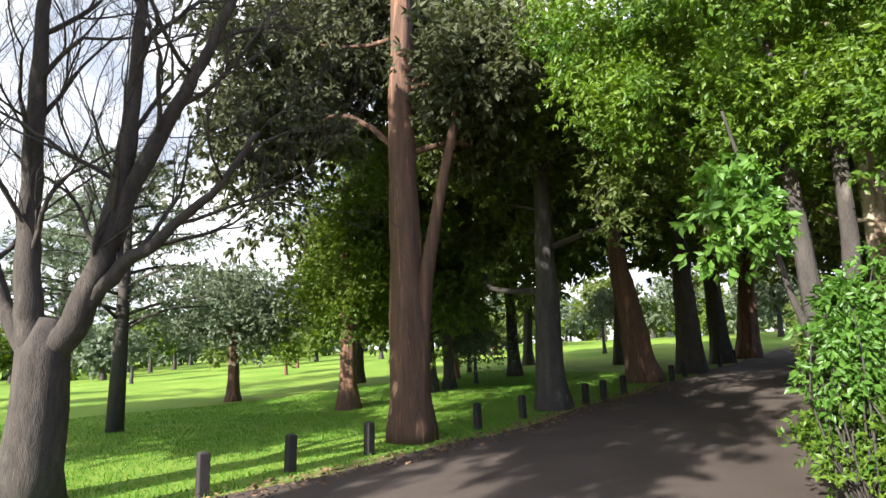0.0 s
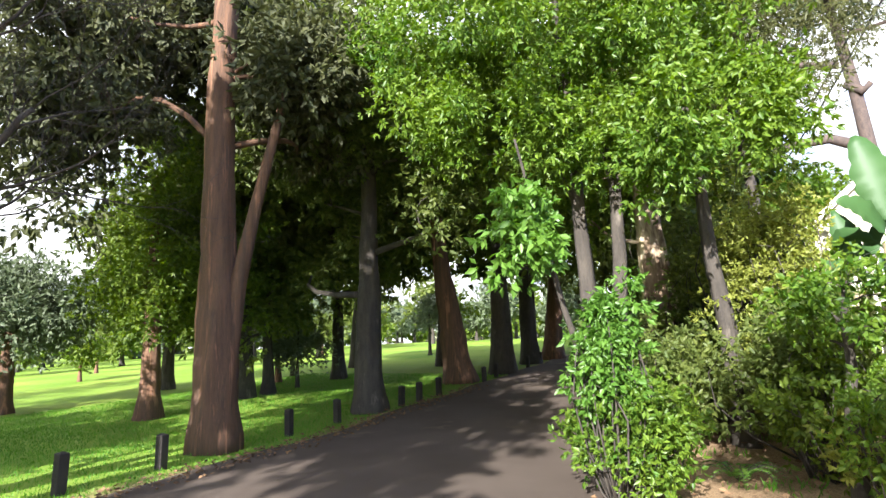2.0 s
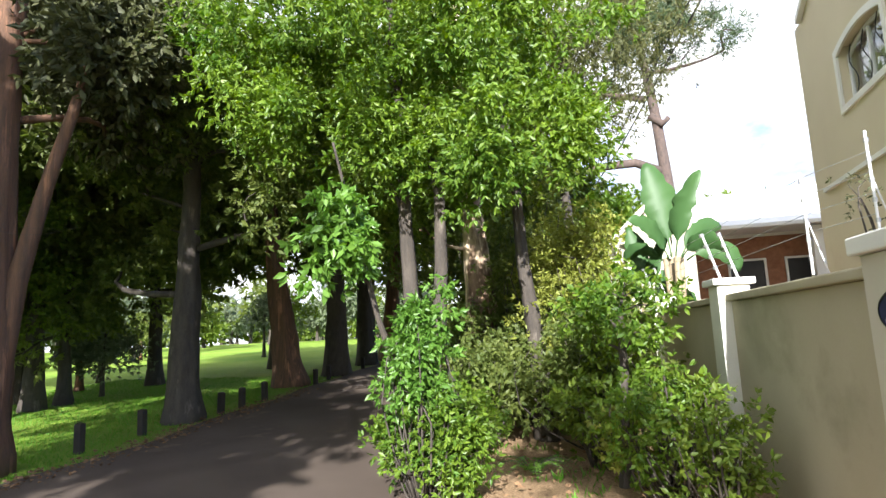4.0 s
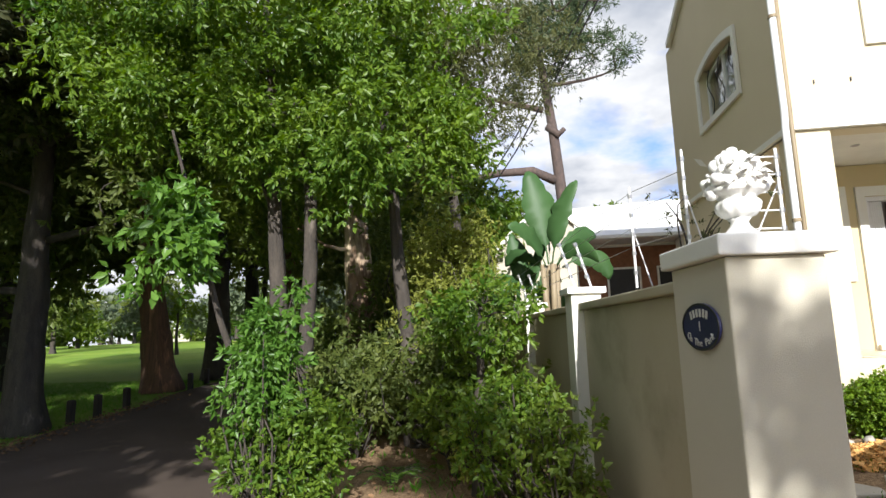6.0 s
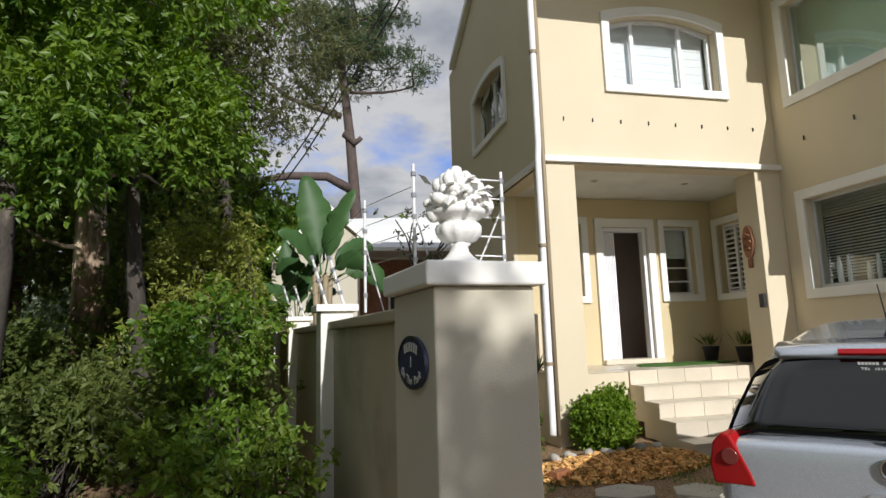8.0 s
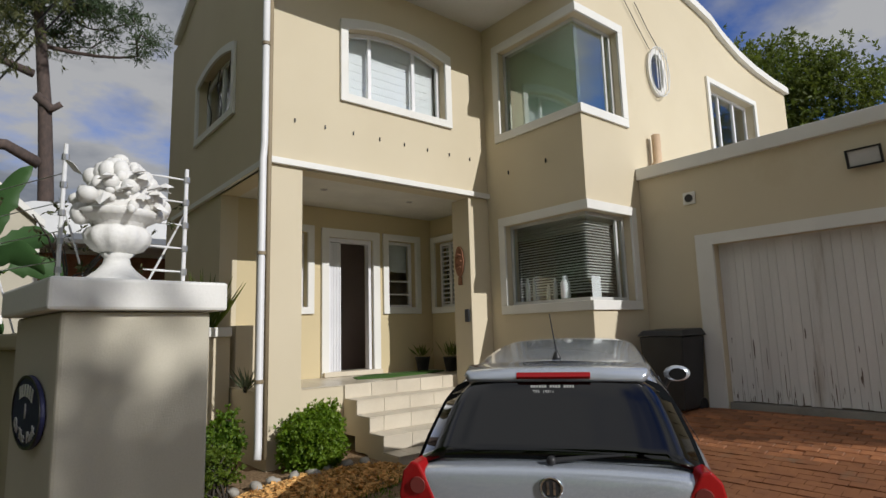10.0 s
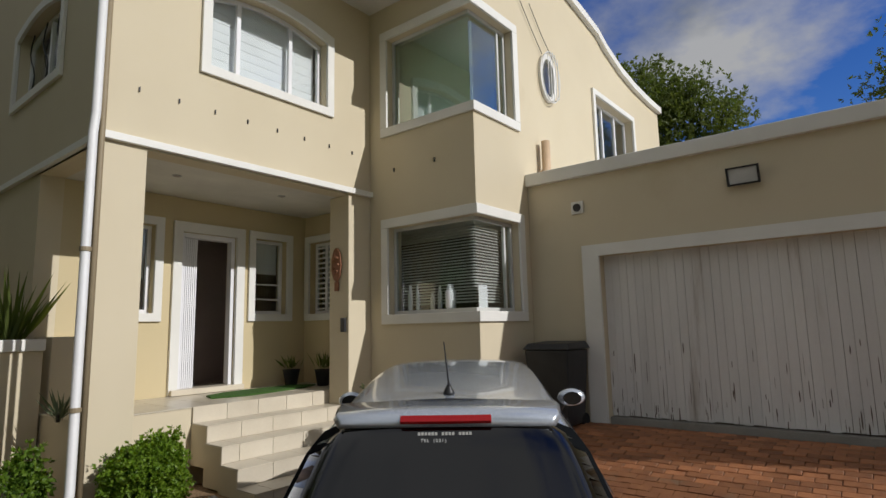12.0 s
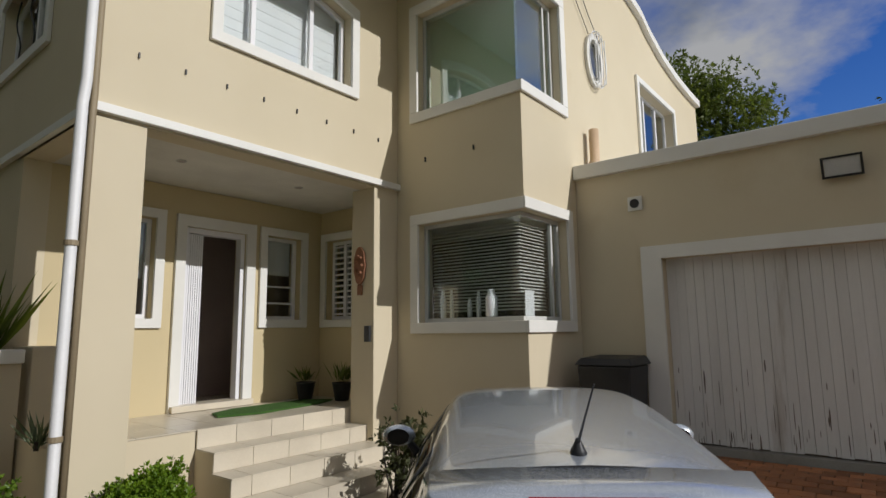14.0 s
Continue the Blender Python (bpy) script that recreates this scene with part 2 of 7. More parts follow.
ASPHALT = material("old_asphalt", (0.072, 0.055, 0.044), (0.100, 0.078, 0.063), 0.92, 0.9, 140, 0.5, stain=(0.20, 0.15, 0.105), stain_at=0.60, spec=0.15)
BRICK = material("red_paver_brick", (0.36, 0.150, 0.060), (0.25, 0.100, 0.046), 0.62, 5, 120, 0.4, stain=(0.24, 0.15, 0.09), stain_at=0.57, per_object=0.35)
FLAG = material("flagstone", (0.52, 0.48, 0.40), (0.38, 0.35, 0.29), 0.85, 3, 70, 0.35, per_object=0.12)
KERB = material("grey_cement_sill", (0.34, 0.32, 0.29), (0.25, 0.235, 0.21), 0.9, 2.5, 70, 0.35, stain=(0.16, 0.14, 0.12), stain_at=0.58)
ROCK = material("garden_rock", (0.46, 0.43, 0.38), (0.30, 0.28, 0.24), 0.85, 6, 60, 0.5, per_object=0.2)
GRAVEL = material("bark_and_gravel", (0.80, 0.48, 0.18), (0.62, 0.34, 0.11), 0.95, 10, 90, 0.8, island=0.35)
LITTER = material("dry_leaf_litter", (0.24, 0.14, 0.07), (0.13, 0.075, 0.04), 0.95, 10, 90, 0.3, island=0.4)
PLASTER_CAST = material("cast_stone_white", (0.78, 0.77, 0.74), (0.66, 0.65, 0.62), 0.75, 6, 80, 0.2)
BARK_RED = material("red_fibrous_bark", (0.172, 0.088, 0.050), (0.080, 0.047, 0.031), 0.92, 2.6, 22, 1.0, stain=(0.33, 0.16, 0.09), stain_at=0.56, stretch=(5, 5, 0.4))
BARK_GREY = material("grey_bark", (0.082, 0.068, 0.054), (0.045, 0.038, 0.032), 0.92, 3.0, 24, 0.8, stain=(0.16, 0.135, 0.11), stain_at=0.6, stretch=(3, 3, 0.9))
BARK_BARE = material("rough_leafless_bark", (0.085, 0.067, 0.053), (0.042, 0.034, 0.028), 0.92, 4.0, 26, 1.0, stain=(0.14, 0.115, 0.09), stain_at=0.6, stretch=(3, 3, 0.9))
# peeled patches, brightened further to carry the sunlight on the trunk
BARK_PALE = material("peeling_bark_with_lit_patches", (0.25, 0.17, 0.11), (0.11, 0.065, 0.045), 0.9, 2.4, 22, 0.7, stain=(0.68, 0.54, 0.38), stain_at=0.47, stretch=(2, 2, 0.5))
BARK_PINE = material("pine_bark", (0.12, 0.085, 0.07), (0.065, 0.05, 0.045), 0.92, 4.0, 18, 1.0, stretch=(2, 2, 0.8))
LEAF_DARK = leaf_material("dark_evergreen_leaf", (0.071, 0.108, 0.026), (0.165, 0.195, 0.046), 0.42)
LEAF_RUST = leaf_material("dusky_leaf", (0.046, 0.054, 0.022), (0.090, 0.096, 0.036), 0.25, 0.62)
LEAF_MID = leaf_material("mid_green_leaf", (0.059, 0.110, 0.014), (0.159, 0.210, 0.028), 0.42)
LEAF_BRIGHT = leaf_material("bright_green_leaf", (0.049, 0.118, 0.015), (0.179, 0.262, 0.030), 0.38, 0.42)
LEAF_FRESH = leaf_material("fresh_green_leaf", (0.060, 0.145, 0.020), (0.135, 0.250, 0.040), 0.34, 0.4)
LEAF_GREY = leaf_material("grey_green_leaf", (0.085, 0.115, 0.065), (0.15, 0.18, 0.10), 0.25)
LEAF_YELLOW = leaf_material("yellow_green_leaf", (0.15, 0.19, 0.03), (0.28, 0.29, 0.06), 0.35)
LEAF_OLIVE = leaf_material("olive_leaf", (0.062, 0.072, 0.024), (0.135, 0.140, 0.048), 0.3)
LEAF_BOX = leaf_material("clipped_bush_leaf", (0.076, 0.165, 0.014), (0.223, 0.315, 0.034), 0.38, 0.42)
NEEDLE = leaf_material("pine_needle", (0.036, 0.066, 0.028), (0.080, 0.115, 0.048), 0.2)
BANANA = leaf_material("broad_banana_leaf", (0.034, 0.090, 0.028), (0.075, 0.155, 0.050), 0.25, 0.5)
GRASSBLADE = leaf_material("grass_blade", (0.052, 0.165, 0.010), (0.115, 0.265, 0.020), 0.35)
MAT_GREEN = material("green_doormat_turf", (0.065, 0.16, 0.025), (0.04, 0.11, 0.016), 0.95, 20, 300, 0.8)
POSTWOOD = material("dark_creosoted_wood", (0.022, 0.018, 0.016), (0.045, 0.036, 0.03), 0.8, 4, 60, 0.5)
BLACKPLASTIC = material("black_plastic", (0.018, 0.018, 0.019), (0.028, 0.028, 0.03), 0.45, 5, 90, 0.1)
GREYMETAL = material("galvanised_metal", (0.55, 0.55, 0.55), (0.42, 0.42, 0.42), 0.4, 6, 60, 0.05, metal=0.8)
PIPEWHITE = material("white_pipe", (0.76, 0.76, 0.76), (0.66, 0.66, 0.66), 0.45, 3, 60, 0.03)
BROWNPIPE = material("beige_pipe", (0.30, 0.24, 0.15), (0.24, 0.19, 0.12), 0.6, 3, 60, 0.05)
PINK = material("peach_pipe", (0.62, 0.44, 0.28), None, 0.6, 3, 60, 0.05)
TERRACOTTA = material("carved_terracotta", (0.34, 0.16, 0.09), (0.22, 0.095, 0.05), 0.8, 8, 60, 0.4)
SIGNBLUE = material("dark_blue_enamel", (0.022, 0.025, 0.09), (0.016, 0.018, 0.06), 0.5, 5, 60, 0.02)
SIGNTEXT = material("pale_lettering", (0.62, 0.62, 0.60), None, 0.5, 5, 60, 0.0)
# dark wall colour stands for the lack of light in the lower bay room
DARKROOM = material("darkened_interior", (0.10, 0.085, 0.075), (0.07, 0.06, 0.055), 0.8, 1.5, 30, 0.05)
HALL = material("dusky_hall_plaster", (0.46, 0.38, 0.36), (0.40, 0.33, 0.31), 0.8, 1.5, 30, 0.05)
PALEROOM = material("pale_interior", (0.76, 0.82, 0.74), None, 0.85, 1.0, 30, 0.03)
CURTAIN = material("white_blind_cloth", (0.82, 0.82, 0.84), (0.74, 0.74, 0.77), 0.8, 3, 60, 0.05)
BLIND = material("slat_blind", (0.70, 0.70, 0.66), None, 0.5, 3, 60, 0.0)
ALU = material("window_frame_paint", (0.62, 0.63, 0.62), None, 0.45, 3, 60, 0.0)
GLASS = glass_material("window_glass", (0.92, 0.95, 0.94))
BAYGLASS = glass_material("reflective_bay_glass", (0.84, 0.95, 0.90), 0.02, 0.30)
CARGLASS = glass_material("tinted_car_glass", (0.03, 0.04, 0.045), 0.01, 0.08)
GLASSBACK = material("dark_cabin_behind_glass", (0.006, 0.007, 0.008), None, 0.92, 3, 60, 0.0, spec=0.05)
# the mirrors' dark reflection is given as a near-black base colour
MIRROR = material("mirror_with_dark_reflection", (0.012, 0.013, 0.014), None, 0.1, 3, 60, 0.0, spec=0.5)
SILVER = material("silver_car_paint", (0.54, 0.585, 0.65), (0.51, 0.555, 0.62), 0.26, 1.2, 400, 0.0, metal=0.55, spec=0.5)
SILVER.node_tree.nodes["Principled BSDF"].inputs["Coat Weight"].default_value = 1.0
SILVER.node_tree.nodes["Principled BSDF"].inputs["Coat Roughness"].default_value = 0.03
CHROME = material("chrome", (0.75, 0.75, 0.76), None, 0.12, 4, 60, 0.0, metal=1.0)
# for the sheet that imitates the bright, even look of the upper bay glass
PANEBACK = material("pale_green_pane_backing", (0.72, 0.80, 0.70), (0.66, 0.75, 0.66), 0.85, 1.2, 60, 0.03)
REDLAMP = material("red_lamp_plastic", (0.34, 0.010, 0.010), (0.27, 0.008, 0.010), 0.18, 4, 60, 0.0)
CLEARLAMP = material("clear_lamp_plastic", (0.55, 0.50, 0.48), None, 0.15, 4, 60, 0.0)
SMOKELAMP = material("smoked_lamp_plastic", (0.16, 0.035, 0.03), None, 0.15, 4, 60, 0.0)
RUBBER = material("tyre_rubber", (0.02, 0.02, 0.02), None, 0.8, 8, 60, 0.1)
ROOFWHITE = material("white_roof_sheet", (0.80, 0.80, 0.78), (0.70, 0.70, 0.68), 0.5, 1.0, 30, 0.05)
WHITEWALL = material("whitewashed_wall", (0.76, 0.74, 0.68), (0.68, 0.66, 0.60), 0.85, 1.0, 60, 0.1)


# ---- ground ----
def smooth(a, b, x):
    t = min(1.0, max(0.0, (x - a) / (b - a)))
    return t * t * (3 - 2 * t)


def gz(x, y):
    """Height of the ground."""
    drive = float(np.interp(x, (-5.0, -0.5, 2.6, 4.4, 5.2), (-0.4, 0.0, 0.13, 0.50, 0.52)))
    street = -0.4 + 0.04 * min(max(0.0, y), 60)
    k = smooth(-5.6, -4.4, x)
    z = street * (1 - k) + max(drive, -0.42) * k
    z += 0.12 * smooth(-2.2, -0.6, y) * smooth(-2.4, -1.6, x) * (1 - smooth(1.0, 1.6, x))
    far = max(0.0, math.hypot(x + 5, y) - 35)
    return z - 0.012 * min(far, 200) * smooth(-14, -40, x)


def street_x(y, off):
    """x of a line that runs with the street, off metres from the boundary wall."""
    return -2.98 - 0.125 * y + off


def ground_material():
    m = bpy.data.materials.new("park_grass_and_soil")
    m.use_nodes = True
    n, l = m.node_tree.nodes, m.node_tree.links
    bsdf = n["Principled BSDF"]
    co = n.new("ShaderNodeTexCoord")
    sep = n.new("ShaderNodeSeparateXYZ")
    l.new(co.outputs["Object"], sep.inputs[0])
    line = n.new("ShaderNodeMath")
    line.operation = 'MULTIPLY_ADD'
    line.inputs[1].default_value = 0.125
    l.new(sep.outputs[1], line.inputs[0])
    l.new(sep.outputs[0], line.inputs[2])
    big, mid, small = (n.new("ShaderNodeTexNoise") for k in range(3))
    for node, sc in ((big, 0.25), (mid, 1.6), (small, 38)):
        node.inputs["Scale"].default_value, node.inputs["Detail"].default_value = sc, 6
        l.new(co.outputs["Object"], node.inputs["Vector"])
    wob = n.new("ShaderNodeMath")
    wob.operation = 'MULTIPLY_ADD'
    wob.inputs[1].default_value = 1.1
    l.new(mid.outputs["Fac"], wob.inputs[0])
    l.new(line.outputs[0], wob.inputs[2])
    edge = n.new("ShaderNodeMapRange")
    edge.inputs["From Min"].default_value, edge.inputs["From Max"].default_value = -12.1, -11.5
    l.new(wob.outputs[0], edge.inputs["Value"])
    grass = n.new("ShaderNodeValToRGB")
    e = grass.color_ramp.elements
    e[0].position, e[0].color = 0.3, (0.070, 0.185, 0.010, 1)
    e[1].position, e[1].color = 0.7, (0.270, 0.345, 0.055, 1)
    gm = n.new("ShaderNodeMath")
    gm.operation = 'MULTIPLY_ADD'
    gm.inputs[1].default_value = 0.45
    half = n.new("ShaderNodeMath")
    half.operation = 'MULTIPLY'
    half.inputs[1].default_value = 0.55
    l.new(big.outputs["Fac"], half.inputs[0])
    l.new(small.outputs["Fac"], gm.inputs[0])
    l.new(half.outputs[0], gm.inputs[2])
    l.new(gm.outputs[0], grass.inputs[0])
    dirt = n.new("ShaderNodeValToRGB")
    e = dirt.color_ramp.elements
    e[0].position, e[0].color = 0.3, (0.16, 0.10, 0.055, 1)
    e[1].position, e[1].color = 0.7, (0.38, 0.26, 0.15, 1)
    l.new(small.outputs["Fac"], dirt.inputs[0])
    mix = n.new("ShaderNodeMixRGB")
    l.new(edge.outputs[0], mix.inputs[0])
    l.new(grass.outputs[0], mix.inputs[1])
    l.new(dirt.outputs[0], mix.inputs[2])
    l.new(mix.outputs[0], bsdf.inputs["Base Color"])
    bsdf.inputs["Roughness"].default_value = 0.9
    bsdf.inputs["Specular IOR Level"].default_value = 0.2
    bp = n.new("ShaderNodeBump")
    bp.inputs["Strength"].default_value, bp.inputs["Distance"].default_value = 0.6, 0.05
    l.new(small.outputs["Fac"], bp.inputs["Height"])
    l.new(bp.outputs[0], bsdf.inputs["Normal"])
    return m


def grid(xs, ys, height):
    v = [(x, y, height(x, y)) for y in ys for x in xs]
    w = len(xs)
    return v, [(j * w + i, j * w + i + 1, (j + 1) * w + i + 1, (j + 1) * w + i) for j in range(len(ys) - 1) for i in range(w - 1)]


def spread(lo, hi, step):
    out = list(np.arange(lo, hi + 0.01, step))
    k, add = [], 2.0
    while add < 2500:
        k.append(add)
        add *= 1.6
    return [lo - a for a in k[::-1]] + out + [hi + a for a in k]


ground = part("ground", grid(spread(-36, 16, 0.5), spread(-22, 44, 0.5), lambda x, y: gz(x, y) + 0.03 * noise.noise((x * 0.7, y * 0.7, 0))), ground_material(), smooth=True)
tagged(ground, "mown park grass running into bare soil under the trees", "ground", kind="structure")

# asphalt lane, widening towards the driveway
road_v, road_f = [], []
ys = np.arange(-40, 120, 1.0)
for y in ys:
    left = -12.15 - 0.125 * y + 0.12 * math.sin(y * 1.3)
    right = -6.25 - 0.22 * max(y, 0) * (1 if y < 14 else 14 / y) - 0.125 * max(0, y - 14) + 0.15 * math.sin(y * 0.9 + 1)
    if y < -1.5:
        right += smooth(-1.5, -5, y) * 3.4
    for k in range(9):
        x = left + (right - left) * k / 8
        road_v.append((x, y, gz(x, y) + 0.035 + 0.03 * math.sin(math.pi * k / 8)))
for j in range(len(ys) - 1):
    for i in range(8):
        a = j * 9 + i
        road_f.append((a, a + 1, a + 10, a + 9))
road = part("road", (road_v, road_f), ASPHALT, smooth=True)
tagged(road, "worn dark asphalt lane under dappled shade", "road", kind="structure")


# ---- walls ----
def wall(name, label, mat, origin, along, length, z0, z1, thick, openings=(), parent=None):
    """A wall from origin in the plan direction along; openings as (u0, u1, z0, z1). Its depth lies to the left of along."""
    us = sorted({0, length, *[u for o in openings for u in o[:2]]})
    zs = sorted({z0, z1, *[z for o in openings for z in o[2:]]})
    a = Vector((along[0], along[1], 0)).normalized()
    m = Matrix(((a.x, -a.y, 0, origin[0]), (a.y, a.x, 0, origin[1]), (0, 0, 1, 0), (0, 0, 0, 1)))
    g = Geo()
    for za, zb in zip(zs, zs[1:]):
        run = None
        for ua, ub in zip(us, us[1:]):
            um, zm = (ua + ub) / 2, (za + zb) / 2
            solid = not any(o[0] < um < o[1] and o[2] < zm < o[3] for o in openings)
            if solid:
                run = (run[0], ub) if run else (ua, ub)
            if run and (not solid or ub == us[-1]):
                g.box(run[0], run[1], 0, thick, za, zb, m)
                run = None
    ob = part(name, g, mat, parent)
    return ob if parent else tagged(ob, label, "wall", kind="structure")


def arch(u0, u1, z0, z1, rise, n=10):
    """Outline of an opening with a shallow arched head."""
    pts = [(u0, z0), (u1, z0)]
    for i in range(n + 1):
        k = i / n
        pts.append((u1 + (u0 - u1) * k, z1 + rise * (1 - (2 * k - 1) ** 2)))
    return pts


def inset(u0, u1, z0, z1, rise, d):
    return arch(u0 + d, u1 - d, z0 + d, z1 - d, rise)


# plan of an upright face: u runs along the face, v is up, the third axis points out of the face
def face(origin, along):
    a = Vector((along[0], along[1], 0)).normalized()
    return Matrix(((a.x, 0, a.y, origin[0]), (a.y, 0, -a.x, origin[1]), (0, 1, 0, origin[2] if len(origin) > 2 else 0), (0, 0, 0, 1)))


FRONT = face((0, 0), (1, 0))
SIDE = face((0, 0), (0, -1))
DOORWALL = face((0, 1.8), (1, 0))
BAYSIDE = face((3.61, 0), (0, -1))
BAYFRONT = face((3.61, -1.9), (1, 0))
GARAGE = face((4.91, -1.9), (0, -1))

T = 0.25
TOP = 8.3
# upper storey over the porch
wall("wall_front_upper", "cream stucco front wall above the porch", STUCCO, (0, 0), (1, 0), 3.61, 3.70, TOP, T, [(1.06, 2.77, 4.86, 6.0)])
g = Geo()
g.prism([(1.06, 6.0), (1.06, 5.80)] + [(1.06 + 1.71 * k / 12, 5.80 + 0.15 * (1 - (2 * k / 12 - 1) ** 2)) for k in range(1, 12)] + [(2.77, 5.80), (2.77, 6.0)], -T, -0.003, FRONT)
tagged(part("wall_arch_fill", g, STUCCO), "cream stucco above an arched window head", "wall", kind="structure")
# the gable end beside the boundary wall
wall("wall_side_upper", "cream stucco side wall of the house in shade", STUCCO, (0, 4.4), (0, -1), 4.15, 3.70, 7.25, T, [(1.35, 3.0, 4.88, 5.92)])
g = Geo()
g.prism([(-4.4, 7.25), (-0.25, 7.25), (-0.25, TOP), (-3.0, 7.9)], -T, 0, SIDE)
tagged(part("wall_side_gable", g, STUCCO), "sloping stucco gable of the house", "wall", kind="structure")
g = Geo()
g.prism([(-4.5, 7.15), (-4.5, 7.27), (-3.05, 7.93), (-0.2, TOP + 0.04), (-0.2, TOP - 0.08), (-3.0, 7.80)], 0.003, 0.10, SIDE)
tagged(part("trim_gable", g, TRIM, bevel=0.008), "grey painted gable coping", "trim", kind="structure")
wall("wall_side_lower", "shaded stucco side wall behind the porch", STUCCO, (0.0, 4.4), (0, -1), 2.6, -0.3, 3.70, T)
wall("wall_back", "plain rear wall of the house", STUCCO, (0.25, 4.65), (1, 0), 11.0, -0.3, 7.2, T)
wall("wall_back_north", "plain rear end of the house", STUCCO, (0.0, 4.4), (1, 0), 0.25, -0.3, 7.2, 0.5)
# porch
wall("wall_porch_back", "ochre stucco wall behind the porch with a front door", PORCHPAINT, (0.25, 1.8), (1, 0), 3.58, 0.5, 3.70, T,
     [(0.55, 1.10, 2.08, 3.27), (1.46, 2.30, 0.98, 3.22), (2.62, 3.20, 2.08, 3.25)])
wall("wall_porch_right", "ochre stucco return wall of the porch", PORCHPAINT, (3.83, 2.05), (0, -1), 1.65, 0.5, 3.70, T, [(0.40, 0.98, 2.08, 3.25)])
g = Geo()
g.box(0.0, 3.83, 0.252, 2.05, 3.705, 3.80)
tagged(part("ceiling", g, CEILING), "pale painted porch ceiling", "ceiling", kind="structure")
g = Geo()
g.box(0.0, 0.42, 0.0, 0.40, -0.2, 3.70)
tagged(part("wall_porch_pillar_left", g, STUCCO, bevel=0.006), "square cream stucco porch pillar", "pillar", kind="structure")
g = Geo()
g.box(3.19, 3.61, 0.0, 0.40, -0.2, 3.70)
tagged(part("wall_porch_pillar_right", g, STUCCO, bevel=0.006), "cream stucco porch pillar beside the bay", "pillar", kind="structure")
g = Geo()
g.box(-0.06, 3.66, -0.06, -0.003, 3.72, 3.80)
g.box(-0.06, -0.003, -0.003, 4.4, 3.72, 3.80)
tagged(part("trim_band", g, TRIM, bevel=0.006), "thin white band above the porch", "trim", kind="structure")
g = Geo()
g.box(0.05, 0.45, 1.20, 1.79, -0.2, 1.80)
g.box(0.0, 0.25, 0.40, 1.79, -0.2, 1.0)
tagged(part("wall_planter", g, STUCCO, bevel=0.01), "low stucco planter wall beside the porch", "wall", kind="structure")
g = Geo()
g.box(-1.2, -0.02, 1.20, 1.40, -0.2, 1.655)
tagged(part("wall_side_garden", g, STUCCO, bevel=0.01), "low stucco wall across the side passage", "wall", kind="structure")
g = Geo()
g.box(-1.2, -0.01, 1.16, 1.44, 1.657, 1.78)
tagged(part("trim_side_coping", g, TRIM, bevel=0.012), "pale coping on the side passage wall", "trim", kind="structure")

# bay with two corner windows, and the right wing beyond it
wall("wall_bay_side", "shaded side of the stucco bay", STUCCO, (3.61, 0.0), (0, -1), 1.9, -0.2, TOP, T, [(0.38, 1.9, 4.70, 6.06), (0.38, 1.9, 2.00, 3.22)])
wall("wall_wing", "sunlit stucco wall of the bay and right wing", STUCCO, (3.86, -1.9), (1, 0), 7.3, -0.2, 6.75, T,
     [(0, 0.74, 4.70, 6.06), (0, 0.74, 2.00, 3.22), (3.62, 5.50, 4.30, 6.02), (1.63, 1.97, 5.42, 5.98)])
g = Geo()
g.prism([(3.86, 6.75), (11.16, 6.75), (11.16, 6.82), (10.4, 6.83), (9.55, 6.88), (8.8, 6.99), (8.1, 7.19), (7.7, 7.37), (7.2, 7.46), (6.2, 7.62), (5.0, 8.0), (3.86, TOP)], -T, 0, face((0, -1.9), (1, 0)))
tagged(part("wall_wing_gable", g, STUCCO), "curved stucco gable of the right wing", "wall", kind="structure")
line = [(3.86, TOP), (5.0, 8.0), (6.2, 7.62), (7.2, 7.46), (7.7, 7.37), (8.1, 7.19), (8.8, 6.99), (9.55, 6.88), (10.4, 6.83), (11.2, 6.82)]
g = Geo()
g.prism([(u, z - 0.11) for u, z in line] + [(u, z + 0.03) for u, z in line[::-1]], 0.003, 0.09, face((0, -1.9), (1, 0)))
tagged(part("trim_wing_coping", g, TRIM), "pale coping along a curved gable", "trim", kind="structure")
wall("wall_wing_end", "plain end wall of the wing", STUCCO, (11.16, -1.65), (0, 1), 6.3, -0.2, 6.75, T)
g = Geo()
g.box(0.25, 11.1, -1.65, 4.6, 6.60, 6.74)
tagged(part("roof", g, ROOFWHITE), "flat roof behind the parapets", "roof", kind="structure")
g = Geo()
g.box(3.86, 11.1, -1.65, 4.6, 3.3, 3.42)
g.box(0.25, 3.58, 0.25, 4.6, 3.83, 3.95)
tagged(part("floor_upper", g, PALEROOM), "plain upper floor inside the house", "floor", kind="structure")
g = Geo()
g.box(0.3, 11.0, 2.06, 4.6, 0.9, 0.98)
g.box(3.9, 11.0, -1.6, 2.0, 0.9, 0.98)
tagged(part("floor_inside", g, TILE), "tiled floor inside the house", "floor", kind="structure")
g = Geo()
g.box(4.6, 4.7, -1.6, 4.6, 3.42, 6.6)
g.box(3.86, 4.6, 1.0, 1.1, 3.42, 6.6)
tagged(part("wall_inside_bay", g, PALEROOM), "pale walls inside the upper bay room", "wall", kind="structure")
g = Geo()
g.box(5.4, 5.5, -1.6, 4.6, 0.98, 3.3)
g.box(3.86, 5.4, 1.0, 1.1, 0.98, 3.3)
tagged(part("wall_inside_kitchen", g, DARKROOM), "lower bay room walls coloured dark for its dimness", "wall", kind="structure")
g = Geo()
